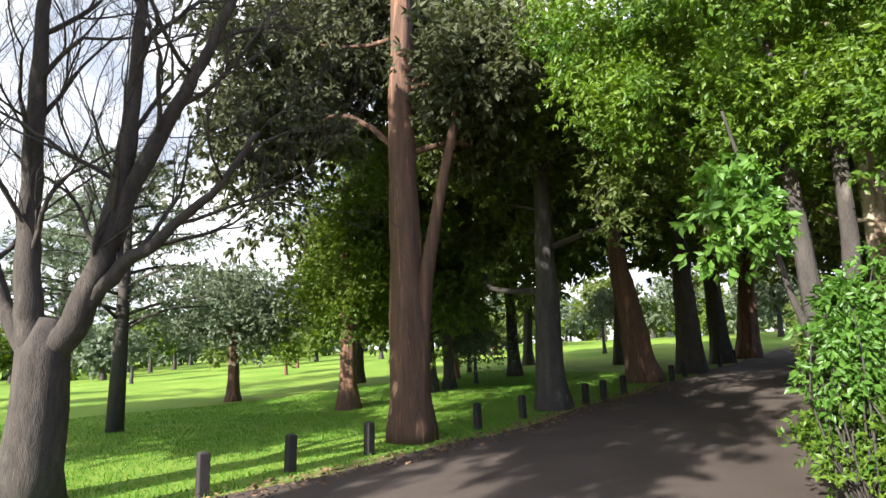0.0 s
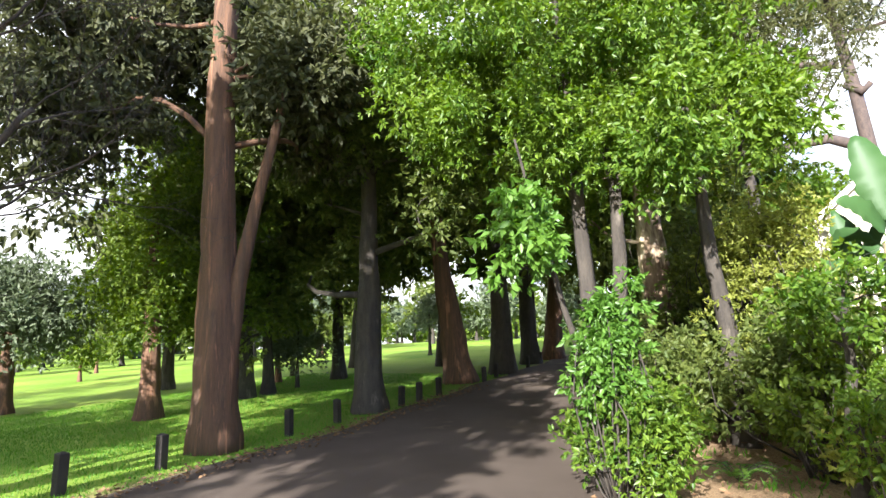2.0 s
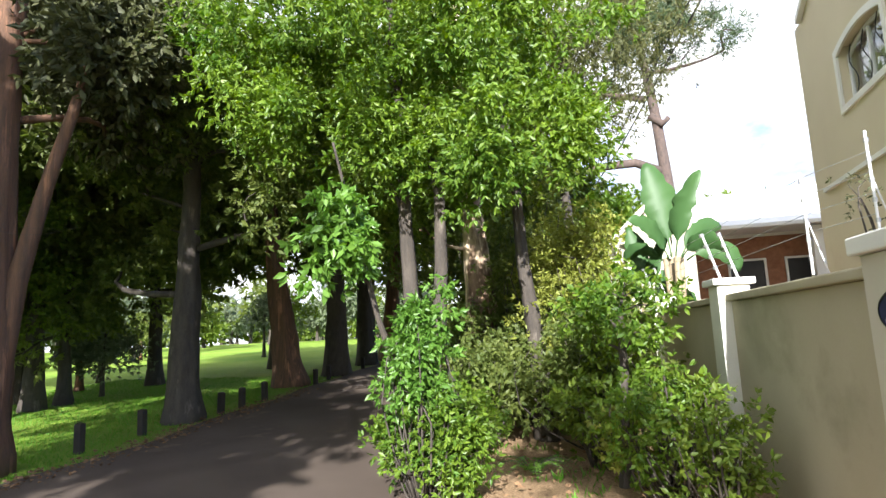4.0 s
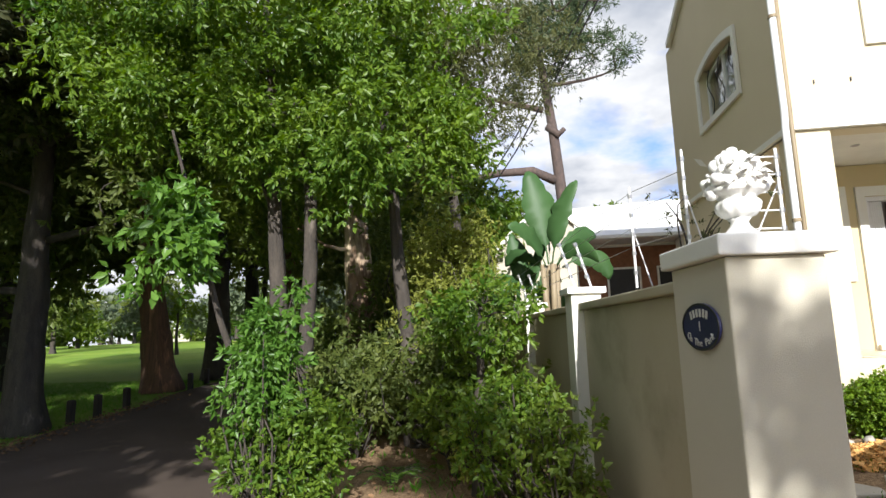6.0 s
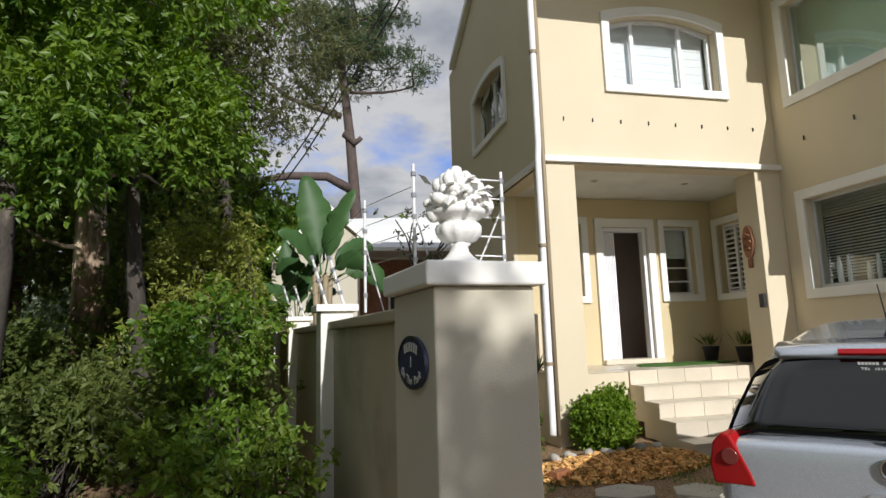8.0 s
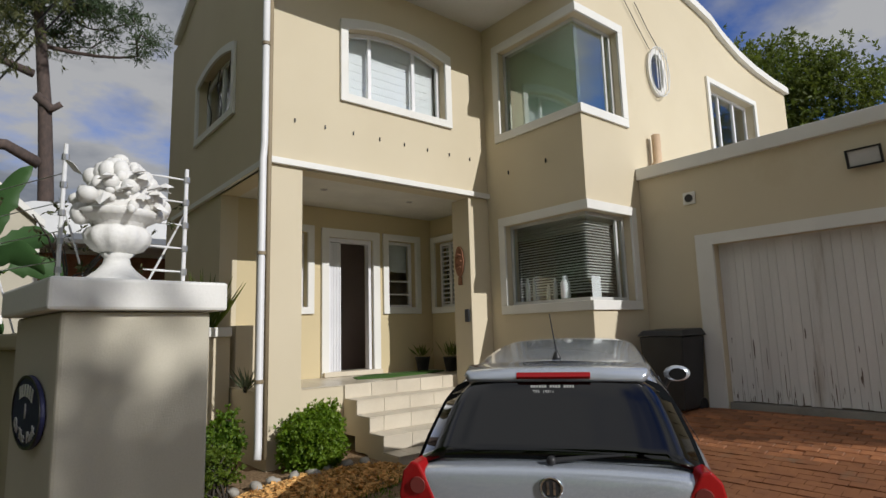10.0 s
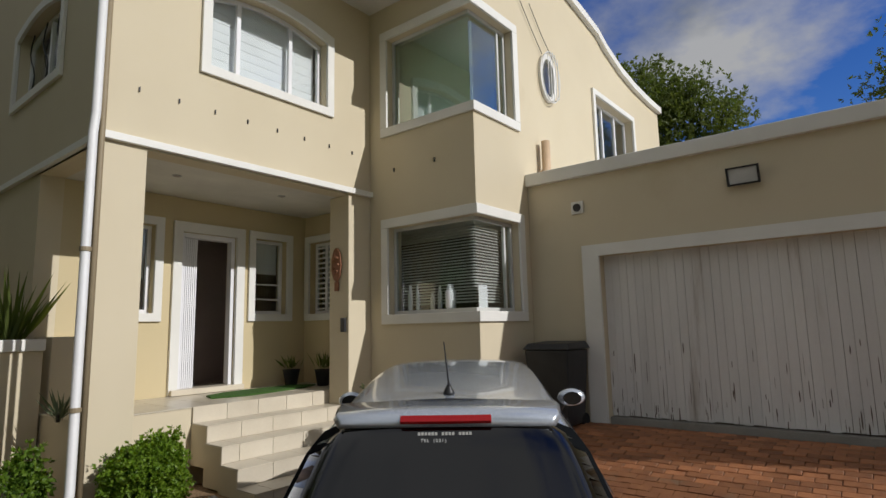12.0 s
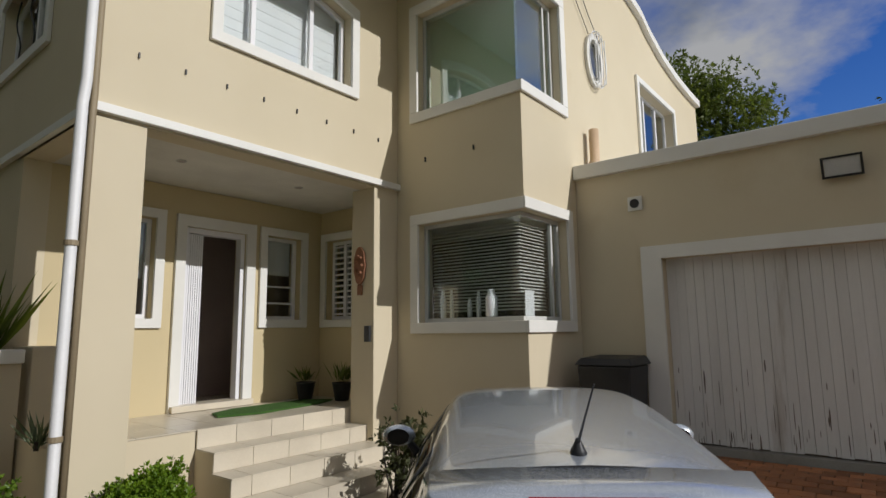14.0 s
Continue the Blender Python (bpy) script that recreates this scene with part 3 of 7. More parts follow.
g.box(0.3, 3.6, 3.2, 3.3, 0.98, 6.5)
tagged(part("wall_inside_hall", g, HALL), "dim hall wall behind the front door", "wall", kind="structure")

# garage wing
wall("wall_garage", "shaded stucco garage wall", STUCCO, (4.91, -1.905), (0, -1), 8.245, -0.2, 3.80, 0.3, [(1.025, 6.245, 0.40, 2.69)])
wall("wall_garage_end", "plain end of the garage", STUCCO, (5.21, -10.15), (1, 0), 6, -0.2, 3.8, 0.25)
g = Geo()
g.box(4.84, 5.25, -10.2, -1.903, 3.78, 3.96)
tagged(part("trim_garage_coping", g, TRIM, bevel=0.012), "pale weathered coping on the garage parapet", "trim", kind="structure")
g = Geo()
g.box(5.21, 11.2, -10.1, -1.91, 3.55, 3.70)
tagged(part("roof_garage", g, ROOFWHITE), "flat garage roof", "roof", kind="structure")


# ---- boundary wall and gate pillar ----
STREET = math.atan2(0.992, -0.124)
BW = Matrix.Translation((-2.44, -4.25, 0)) @ Matrix.Rotation(STREET - math.pi / 2, 4, 'Z')
g = Geo()
g.box(0.16, 0.42, 0.75, 30.0, -0.6, 1.62)
boundary = tagged(part("wall_boundary", g, WALLPAINT_SHADED, bevel=0.01), "plastered boundary wall with its shade in the olive colour", "wall", kind="structure")
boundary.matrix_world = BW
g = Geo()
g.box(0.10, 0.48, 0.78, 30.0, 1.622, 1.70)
cop = tagged(part("trim_boundary_coping", g, WALLPAINT_SHADED, bevel=0.015), "plastered coping on the boundary wall", "trim", kind="structure")
cop.matrix_world = BW


# ---- trees and shrubs ----
def leaf_mesh(centres, sizes, directions, width, rng, fold=0.25):
    """Folded leaves of two triangles each, at centres, pointing along directions."""
    n = len(centres)
    d = directions / np.maximum(np.linalg.norm(directions, axis=1, keepdims=True), 1e-6)
    r = rng.normal(size=(n, 3))
    side = np.cross(d, r)
    side /= np.maximum(np.linalg.norm(side, axis=1, keepdims=True), 1e-6)
    up = np.cross(side, d)
    L = sizes[:, None]
    v = np.empty((n, 4, 3))
    v[:, 0] = centres
    v[:, 1] = centres + d * L * 0.45 + side * L * width + up * L * fold * width * 2
    v[:, 2] = centres + d * L
    v[:, 3] = centres + d * L * 0.45 - side * L * width + up * L * fold * width * 2
    return v.reshape(-1, 3)


def leaves_object(name, verts, mat, parent, label=""):
    n = len(verts) // 4
    base = np.arange(n)[:, None] * 4
    tri = np.concatenate([base + np.array([0, 1, 2]), base + np.array([0, 2, 3])], axis=1).reshape(-1)
    me = bpy.data.meshes.new(name)
    me.vertices.add(len(verts))
    me.vertices.foreach_set("co", verts.astype(np.float32).ravel())
    me.loops.add(len(tri))
    me.loops.foreach_set("vertex_index", tri.astype(np.int32))
    me.polygons.add(2 * n)
    me.polygons.foreach_set("loop_start", np.arange(0, 6 * n, 3, dtype=np.int32))
    me.update(calc_edges=True)
    me.validate()
    me.materials.append(mat)
    ob = new(name, me)
    ob.parent = parent
    if label:
        ob["label"] = label
    return ob


def curve(a, b, rng, sag=0.12, n=5):
    a, b = np.asarray(a, float), np.asarray(b, float)
    t = np.linspace(0, 1, n)[:, None]
    d = np.linalg.norm(b - a)
    off = rng.normal(size=3) * d * sag + np.array([0, 0, d * 0.10])
    return a + (b - a) * t + off * (4 * t * (1 - t))


def crown_leaves(centres, radius, per, size, rng, width=0.2, droop=0.25, flat=0.75, jitter=0.4):
    k = len(centres)
    whorl = 6
    per = max(1, per // whorl)
    n = k * per
    off = rng.normal(size=(n, 3)) * 0.55
    ln = np.linalg.norm(off, axis=1, keepdims=True)
    off = off / np.maximum(ln, 1e-6) * np.minimum(ln, 1.3)
    c = np.repeat(centres, per, axis=0)
    rad = np.repeat(radius if np.ndim(radius) else np.full(k, radius), per)[:, None]
    pos = c + off * rad * np.array([1, 1, flat])
    pos = np.repeat(pos, whorl, axis=0)
    n *= whorl
    pos = pos + rng.normal(size=(n, 3)) * size * 0.12
    d = np.repeat(off, whorl, axis=0) * 0.7 + rng.normal(size=(n, 3)) * (0.35 + jitter) - np.array([0, 0, droop])
    s = size * (0.6 + 0.8 * rng.random(n))
    return leaf_mesh(pos, s, d, width, rng)


def skeleton(base, top, radius, centres, rng, bend=0.03, fork=0.35, sides=10, limbs=1.0, flare=1.5):
    """A flared trunk from base to top, with limbs that reach every cluster centre."""
    g = Geo()
    base, top = np.asarray(base, float), np.asarray(top, float)
    t = np.linspace(0, 1, 12)
    h = np.linalg.norm(top - base)
    wob = np.cumsum(rng.normal(size=(12, 3)) * np.array([1, 1, 0]) * h * bend * 0.35, axis=0)
    pts = base + (top - base) * t[:, None] + wob * t[:, None]
    rad = radius * (1 - 0.75 * t) * (1 + (flare - 1) * np.exp(-t * 14))
    fine = np.linspace(0, 1, 40)
    pf = np.stack([np.interp(fine, t, pts[:, k]) for k in range(3)], axis=1)
    rf = np.interp(fine, t, rad) * (1 + 0.025 * rng.normal(size=40))
    g.tube(pf, rf, sides + 14, ridge=0.22)
    nodes = [p for p, q in zip(pts, t) if q > fork]
    nrad = [r for r, q in zip(rad, t) if q > fork]
    axis = (base + top) / 2
    order = np.argsort([np.linalg.norm((c - axis)[:2]) for c in centres])
    for i in order:
        c = centres[i]
        arr = np.asarray(nodes)
        dist = np.linalg.norm(arr - c, axis=1) + np.maximum(0, arr[:, 2] - c[2]) * 1.5
        j = int(np.argmin(dist))
        p = curve(nodes[j], c, rng)
        r0 = min(nrad[j] * 0.6, 0.012 + 0.028 * np.linalg.norm(c - nodes[j])) * limbs
        rr = np.linspace(r0, r0 * 0.35, len(p))
        g.tube(p, rr, 6)
        for q in (2, 3, 4):
            nodes.append(p[q])
            nrad.append(rr[q])
    return g


def clusters(centre, size, count, rng, shell=0.55, low=-1.0):
    out = []
    while len(out) < count:
        d = rng.normal(size=3)
        d /= np.linalg.norm(d)
        if d[2] < low:
            continue
        r = shell + (1 - shell) * rng.random() ** 0.7
        r *= 0.78 + 0.44 * noise.noise(Vector(d * 1.7) + Vector(centre) * 0.31)+ 0.15
        out.append(np.asarray(centre) + d * r * np.asarray(size))
    return np.asarray(out)


def tree(name, label, base, top, radius, crown, size, count, per, leaf, leaf_size, bark, leaf_mat, seed, spread_r=0.8, group="", width=0.2, droop=0.25, extra=(), low=-0.8, shell=0.55, fork=0.35, flat=0.75, flare=1.5, limbs=1.0):
    rng = np.random.default_rng(seed)
    root = thing(name, label, "tree", group, Matrix.Translation(base))
    centres = clusters(crown, size, count, rng, shell, low)
    if len(extra):
        centres = np.concatenate([centres, np.asarray(extra, float)])
    local = centres - np.asarray(base)
    g = skeleton((0, 0, -0.15), np.asarray(top) - np.asarray(base), radius, local, rng, fork=fork, flare=flare, limbs=limbs)
    part("trunk", g, bark, root, smooth=True)
    rad = spread_r * (0.7 + 0.6 * rng.random(len(local)))
    leaves_object("crown", crown_leaves(local, rad, per, leaf_size, rng, width, droop, flat), leaf_mat, root)
    return root


def on(x, y):
    return (x, y, gz(x, y))


# the park trees along the lane
PARK = "park trees along the lane"
tree("eucalyptus_tree", "tall red-barked eucalyptus tree with a twin stem", on(-13.06, -1.19), (-13.05, -1.25, 15.0), 0.37, (-16.5, 0.4, 9.0), (3.9, 3.6, 4.4), 150, 420, 0, 0.19, BARK_RED, LEAF_RUST, 11, 0.85, PARK, 0.2, 0.6, shell=0.15, low=-0.6, flare=1.25, extra=np.concatenate([clusters((-16.3, -2.5, 6.8), (1.8, 1.8, 2.8), 42, np.random.default_rng(8), 0.15), clusters((-13.3, 1.0, 7.2), (1.4, 1.4, 2.2), 34, np.random.default_rng(9), 0.2), clusters((-12.1, -0.2, 6.6), (0.9, 0.9, 1.1), 18, np.random.default_rng(91), 0.1)]))
twin = Geo()
twin.tube([(0.10, 0.08, -0.1), (0.15, 0.12, 1.5), (0.27, 0.21, 2.9), (0.50, 0.40, 4.4), (0.72, 0.6, 5.7), (0.85, 0.75, 6.8)], [0.20, 0.17, 0.135, 0.11, 0.09, 0.04], 14, ridge=0.2)
part("stem", twin, BARK_RED, bpy.data.objects["eucalyptus_tree"], smooth=True)
tree("park_tree", "dark evergreen park tree with a grey trunk", on(-13.29, 3.27), (-13.6, 3.3, 10.5), 0.32, (-13.4, 3.4, 6.9), (3.8, 3.4, 4.4), 130, 400, 0, 0.15, BARK_GREY, LEAF_DARK, 12, 0.75, PARK, 0.22, 0.4, shell=0.15, fork=0.2)
tree("park_tree", "leaning brown-barked tree beside the lane", on(-14.19, 9.13), (-16.0, 9.0, 11.0), 0.42, (-15.0, 9.5, 8.4), (4.2, 4.4, 4.2), 80, 260, 0, 0.26, BARK_RED, LEAF_DARK, 13, 0.95, PARK, 0.22, 0.4, shell=0.2)
tree("park_tree", "pale grey trunk beside the lane", on(-14.11, 12.14), (-14.2, 12.6, 12.0), 0.40, (-13.6, 13.0, 8.3), (4.5, 4.5, 4.4), 70, 240, 0, 0.28, BARK_GREY, LEAF_DARK, 14, 1.05, PARK, 0.22, 0.4, shell=0.2)
tree("park_tree", "dark tree far along the lane", on(-14.82, 16.42), (-15.4, 17.0, 12.0), 0.36, (-14.5, 17.5, 8.3), (4.5, 4.5, 4.6), 60, 240, 0, 0.3, BARK_GREY, LEAF_DARK, 15, 1.15, PARK, 0.22, 0.4, shell=0.2)
tree("park_tree", "red-brown tree far along the lane", on(-14.72, 18.77), (-14.0, 20.0, 12.0), 0.42, (-12.5, 21.0, 8.6), (5.0, 5.0, 5.0), 60, 240, 0, 0.32, BARK_RED, LEAF_DARK, 16, 1.2, PARK, 0.22, 0.4, shell=0.2)
tree("park_tree", "low dense evergreen with a red trunk", on(-18.66, 0.96), (-18.8, 1.0, 6.0), 0.26, (-18.9, 1.7, 3.9), (2.5, 2.9, 3.5), 120, 360, 0, 0.13, BARK_RED, LEAF_MID, 17, 0.65, PARK, 0.22, 0.5, shell=0.3)
tree("park_tree", "grey-green rounded tree on the lawn", on(-25.14, 0.23), (-25.2, 0.3, 4.3), 0.22, (-25.2, 0.4, 2.9), (2.2, 2.3, 1.9), 80, 330, 0, 0.15, BARK_RED, LEAF_GREY, 18, 0.75, PARK, 0.22, 0.4, shell=0.3)
tree("park_tree", "dark bushy tree on the lawn", on(-19.6, 5.6), (-19.6, 5.6, 5.4), 0.2, (-19.4, 5.2, 3.6), (2.6, 2.6, 3.0), 80, 260, 0, 0.2, BARK_GREY, LEAF_DARK, 19, 0.75, PARK, 0.22, 0.4, shell=0.3)
tree("park_tree", "small pale grey bush tree on the lawn", on(-19.9, 7.2), (-19.9, 7.2, 1.9), 0.08, (-19.9, 7.2, 1.3), (1.3, 1.3, 0.9), 40, 120, 0, 0.12, BARK_GREY, LEAF_GREY, 20, 0.5, PARK, 0.2, 0.2, shell=0.3)
tree("park_tree", "small red-stemmed tree on the lawn", on(-22.5, 8.6), (-22.5, 8.7, 3.0), 0.14, (-22.5, 8.6, 2.7), (1.2, 1.2, 1.3), 30, 160, 0, 0.16, BARK_RED, LEAF_MID, 21, 0.6, PARK, 0.2, 0.4, shell=0.3)

for k, (x, y, h, r, lm) in enumerate(((-19.5, 4.6, 11.0, 3.4, LEAF_DARK), (-20.5, 10.0, 11.0, 3.6, LEAF_DARK), (-19.0, 15.5, 12.0, 4.0, LEAF_DARK), (-21.8, 5.8, 7.5, 2.4, LEAF_MID), (-26.0, 6.0, 8.0, 2.6, LEAF_RUST), (-24.0, 15.0, 11.0, 4.0, LEAF_DARK), (-18.0, 24.0, 12.0, 4.5, LEAF_DARK), (-11.5, 28.0, 12.0, 4.5, LEAF_DARK))):
    tree("park_tree", ("dark evergreen standing deeper in the park", "dusky evergreen standing deeper in the park", "mid-green tree standing deeper in the park")[{LEAF_DARK: 0, LEAF_RUST: 1, LEAF_MID: 2}[lm]], on(x, y), (x + 0.3, y, h * 0.9), 0.24, (x, y, h * 0.63), (r, r, h * 0.38), 84, 230, 0, 0.3, BARK_GREY, lm, 400 + k, 0.95, PARK, 0.24, 0.4, shell=0.15)

# distant tree belt round the park
rng = np.random.default_rng(5)
FAR = "distant trees round the park"
for k in range(64):
    a = radians(84 + 128 * (k + 0.6 * rng.random()) / 64)
    d = 46 + 38 * rng.random()
    x, y = -5 + d * math.cos(a) * 1.15, -4 + d * math.sin(a)
    if x > 6 or (x > -13 and y < 60):
        continue
    h = 3.6 + 4.2 * rng.random()
    base = on(x, y)
    mat_leaf = (LEAF_GREY, LEAF_MID, LEAF_DARK, LEAF_GREY)[k % 4]
    tree("distant_tree", ("hazy grey-green tree at the far edge of the park", "mid-green tree at the far edge of the park", "dark tree at the far edge of the park", "hazy grey-green tree at the far edge of the park")[k % 4],
         base, (x, y, base[2] + h * 0.85), 0.2, (x, y, base[2] + h * 0.58), (h * 0.42, h * 0.42, h * 0.44), 26, 60, 0, 0.55, BARK_GREY, mat_leaf, 100 + k, 1.3, FAR, 0.25, 0.3, shell=0.25)
for k in range(22):
    a = radians(100 + 95 * rng.random())
    d = 24 + 20 * rng.random()
    x, y = -5 + d * math.cos(a), -4 + d * math.sin(a)
    if x > -21 - 0.12 * y:
        continue
    h = 2.3 + 2.2 * rng.random()
    base = on(x, y)
    tree("lawn_tree", "slim young tree standing on the park lawn", base, (x, y, base[2] + h * 0.9), 0.11, (x, y, base[2] + h * 0.66), (h * 0.3, h * 0.3, h * 0.36), 22, 110, 0, 0.22, (BARK_RED, BARK_GREY)[k % 2], (LEAF_MID, LEAF_GREY, LEAF_DARK)[k % 3], 200 + k, 0.55, "young trees on the lawn", 0.22, 0.3, shell=0.3)

for k in range(70):
    a = radians(76 + 140 * (k + 0.7 * rng.random()) / 70)
    d = 88 + 26 * rng.random()
    x, y = -5 + d * math.cos(a), -4 + d * math.sin(a)
    h = 5.5 + 4.0 * rng.random()
    base = on(x, y)
    tree("distant_tree", "low hazy tree in the belt beyond the park", base, (x, y, base[2] + h * 0.7), 0.25, (x, y, base[2] + h * 0.46), (h * 0.62, h * 0.62, h * 0.46), 22, 44, 0, 0.95, BARK_GREY, (LEAF_GREY, LEAF_MID)[k % 2], 600 + k, 1.9, FAR, 0.28, 0.3, shell=0.25)

# layered cedar on the lawn
def cedar(base, h, seed):
    rng = np.random.default_rng(seed)
    root = thing("cedar_tree", "dark layered cedar with flat tiers of needles", "tree", PARK, Matrix.Translation(base))
    g = Geo()
    g.tube([(0, 0, -0.1), (0.05, 0, h * 0.4), (0.0, 0.05, h)], [0.2, 0.15, 0.03], 10)
    cs, rs = [], []
    for i in range(34):
        z = h * (0.34 + 0.64 * i / 34)
        a = i * 2.4 + rng.random()
        reach = (h - z) * 0.48 + 0.5 + 0.5 * rng.random()
        tip = np.array([math.cos(a) * reach, math.sin(a) * reach, z + 0.15 * reach])
        g.tube(curve((0, 0, z), tip, rng, 0.04), np.linspace(0.045, 0.012, 5), 5)
        for q in np.linspace(0.35, 1, 5):
            cs.append(np.array([0, 0, z]) + (tip - np.array([0, 0, z])) * q + np.array([0, 0, 0.05]))
            rs.append(0.25 + 0.35 * q)
    part("trunk", g, BARK_GREY, root, smooth=True)
    leaves_object("crown", crown_leaves(np.asarray(cs), np.asarray(rs), 70, 0.16, rng, 0.12, -0.1, 0.22), LEAF_GREY, root)


cedar(on(-19.68, -4.63), 6.6, 31)
cedar(on(-30.5, -4.4), 8.0, 32)


# leafless tree at the edge of the lane
def bare_tree(base, seed):
    rng = np.random.default_rng(seed)
    root = thing("bare_tree", "leafless grey tree with many forking limbs", "tree", PARK, Matrix.Translation(base))
    g, tw = Geo(), Geo()

    def grow(p, d, r, length, depth):
        n = 5
        pts = [np.asarray(p, float)]
        for i in range(n):
            d = d + rng.normal(size=3) * 0.11 + np.array([0, 0, 0.05])
            d = d / np.linalg.norm(d)
            pts.append(pts[-1] + d * length / n)
        rr = np.linspace(r, r * 0.70, n + 1)
        (g if r > 0.012 else tw).tube(pts, rr, 10 if r > 0.06 else 5 if r > 0.015 else 3)
        if depth == 0 or r < 0.002:
            return
        for i in range(3):
            side = rng.normal(size=3)
            side -= d * (side @ d)
            side /= np.linalg.norm(side)
            lean_k = 0.30 + 0.5 * rng.random()
            grow(pts[-1 - (i % 3)], d + side * lean_k, rr[-1] * (0.82 if i == 0 else 0.62), length * (0.72 + 0.22 * rng.random()), depth - 1)

    g.tube([(-0.25, 0.05, -0.3), (-0.12, 0.06, 0.4), (-0.05, 0.08, 1.1), (0.08, 0.06, 1.75), (0.2, 0.1, 2.15)], [0.46, 0.34, 0.30, 0.27, 0.12], 18, ridge=0.15)
    limbs = (
        (0.17, ((0.0, 0.0, 1.75), (0.05, -0.12, 2.3), (0.13, -0.21, 3.25), (0.40, -0.26, 4.6), (0.69, -0.28, 5.9), (0.8, -0.3, 7.2))),
        (0.19, ((0.08, 0.08, 1.7), (0.33, 0.32, 2.05), (0.67, 0.51, 2.82), (1.01, 0.61, 3.9), (1.28, 0.61, 5.1), (1.44, 0.6, 6.3))),
        (0.11, ((0.70, 0.53, 2.95), (1.27, 0.84, 4.15), (1.77, 1.17, 5.05), (2.14, 1.41, 5.8), (2.5, 1.6, 6.6))),
        (0.10, ((0.33, 0.30, 2.1), (0.8, 0.65, 2.7), (1.1, 0.95, 3.0), (1.68, 1.45, 3.6), (2.1, 1.8, 4.3))),
        (0.12, ((-0.05, 0.0, 1.6), (-0.45, -0.35, 2.4), (-0.6, -0.7, 3.6), (-0.8, -0.9, 5.0))))
    for r, line in limbs:
        pts = np.asarray(line)
        k = len(pts)
        fine_t = np.linspace(0, k - 1, 4 * k)
        pts = np.stack([np.interp(fine_t, range(k), pts[:, i]) for i in range(3)], axis=1) + rng.normal(size=(4 * k, 3)) * 0.012
        rr = r * (1 - 0.72 * np.linspace(0, 1, 4 * k))
        g.tube(pts, rr, 14, ridge=0.18)
        for i in range(5, 4 * k, 2):
            d = pts[i] - pts[i - 1]
            side = rng.normal(size=3) + np.array([0.35, 0.3, 0.1])
            d = d / np.linalg.norm(d) * 0.7 + side / np.linalg.norm(side) * 0.8
            d[2] = abs(d[2]) + 0.1
            grow(pts[i], d / np.linalg.norm(d), min(0.035, rr[i] * 0.45), 0.7 + 0.5 * rng.random(), 4)
    part("trunk", g, BARK_BARE, root, smooth=True)
    part("twig", tw, BARK_BARE, root, smooth=True, kind="stuff")


bare_tree(on(-12.9, -6.95), 41)

# trees on the verge between the lane and the boundary wall
VERGE = "verge trees beside the lane"
tree("verge_tree", "thick trunk with peeling pale bark", on(-6.5, 4.2), (-7.0, 4.0, 9.5), 0.36, (-7.4, 3.6, 7.0), (3.6, 3.2, 3.4), 110, 360, 0, 0.13, BARK_PALE, LEAF_MID, 51, 0.6, VERGE, 0.2, 0.5, shell=0.2, low=-0.7,
     extra=np.concatenate([clusters((-8.2, 3.0, 4.4), (1.2, 1.2, 1.3), 20, np.random.default_rng(511), 0.2), clusters((-10.4, 4.6, 7.0), (2.0, 2.4, 1.8), 34, np.random.default_rng(512), 0.2)]))
tree("verge_tree", "slender grey trunk with a bright leafy crown", on(-5.15, 2.2), (-5.5, 1.4, 7.0), 0.15, (-5.5, 0.7, 5.7), (2.2, 1.9, 2.2), 46, 300, 0, 0.105, BARK_GREY, LEAF_BRIGHT, 52, 0.40, VERGE, 0.2, 0.6, shell=0.2, low=-0.9,
     extra=np.concatenate([clusters((-5.5, 0.2, 3.9), (0.8, 0.7, 0.8), 18, np.random.default_rng(10), 0.2), clusters((-4.2, 0.6, 4.4), (0.6, 0.6, 0.9), 14, np.random.default_rng(521), 0.2)]))
tree("verge_tree", "leaning dark stems under a sunlit leafy crown", on(-6.9, 1.3), (-7.4, 0.4, 7.6), 0.16, (-7.4, -0.1, 6.0), (2.6, 2.1, 2.4), 62, 300, 0, 0.105, BARK_GREY, LEAF_BRIGHT, 53, 0.40, VERGE, 0.2, 0.6, shell=0.2, low=-0.95,
     extra=np.concatenate([clusters((-6.9, 0.0, 4.3), (0.8, 0.6, 0.7), 16, np.random.default_rng(531), 0.2), clusters((-9.6, 0.6, 7.0), (1.6, 1.4, 1.4), 36, np.random.default_rng(532), 0.2), clusters((-8.9, 0.2, 5.0), (0.6, 0.6, 0.9), 14, np.random.default_rng(533), 0.2)]))
second_stem = Geo()
second_stem.tube([(0.12, 0.05, -0.15), (0.30, -0.20, 1.6), (0.48, -0.5, 2.8), (0.52, -0.6, 3.9), (0.3, -0.7, 5.2)], [0.13, 0.11, 0.10, 0.085, 0.05], 14, ridge=0.2)
part("stem", second_stem, BARK_GREY, bpy.data.objects["verge_tree.002"], smooth=True)
tree("verge_tree", "tall grey-stemmed tree with drooping leaves", on(-5.0, 7.0), (-4.4, 6.8, 9.0), 0.2, (-4.3, 6.0, 7.6), (2.4, 2.6, 2.4), 80, 330, 0, 0.12, BARK_GREY, LEAF_OLIVE, 54, 0.7, VERGE, 0.12, 0.7, shell=0.3)
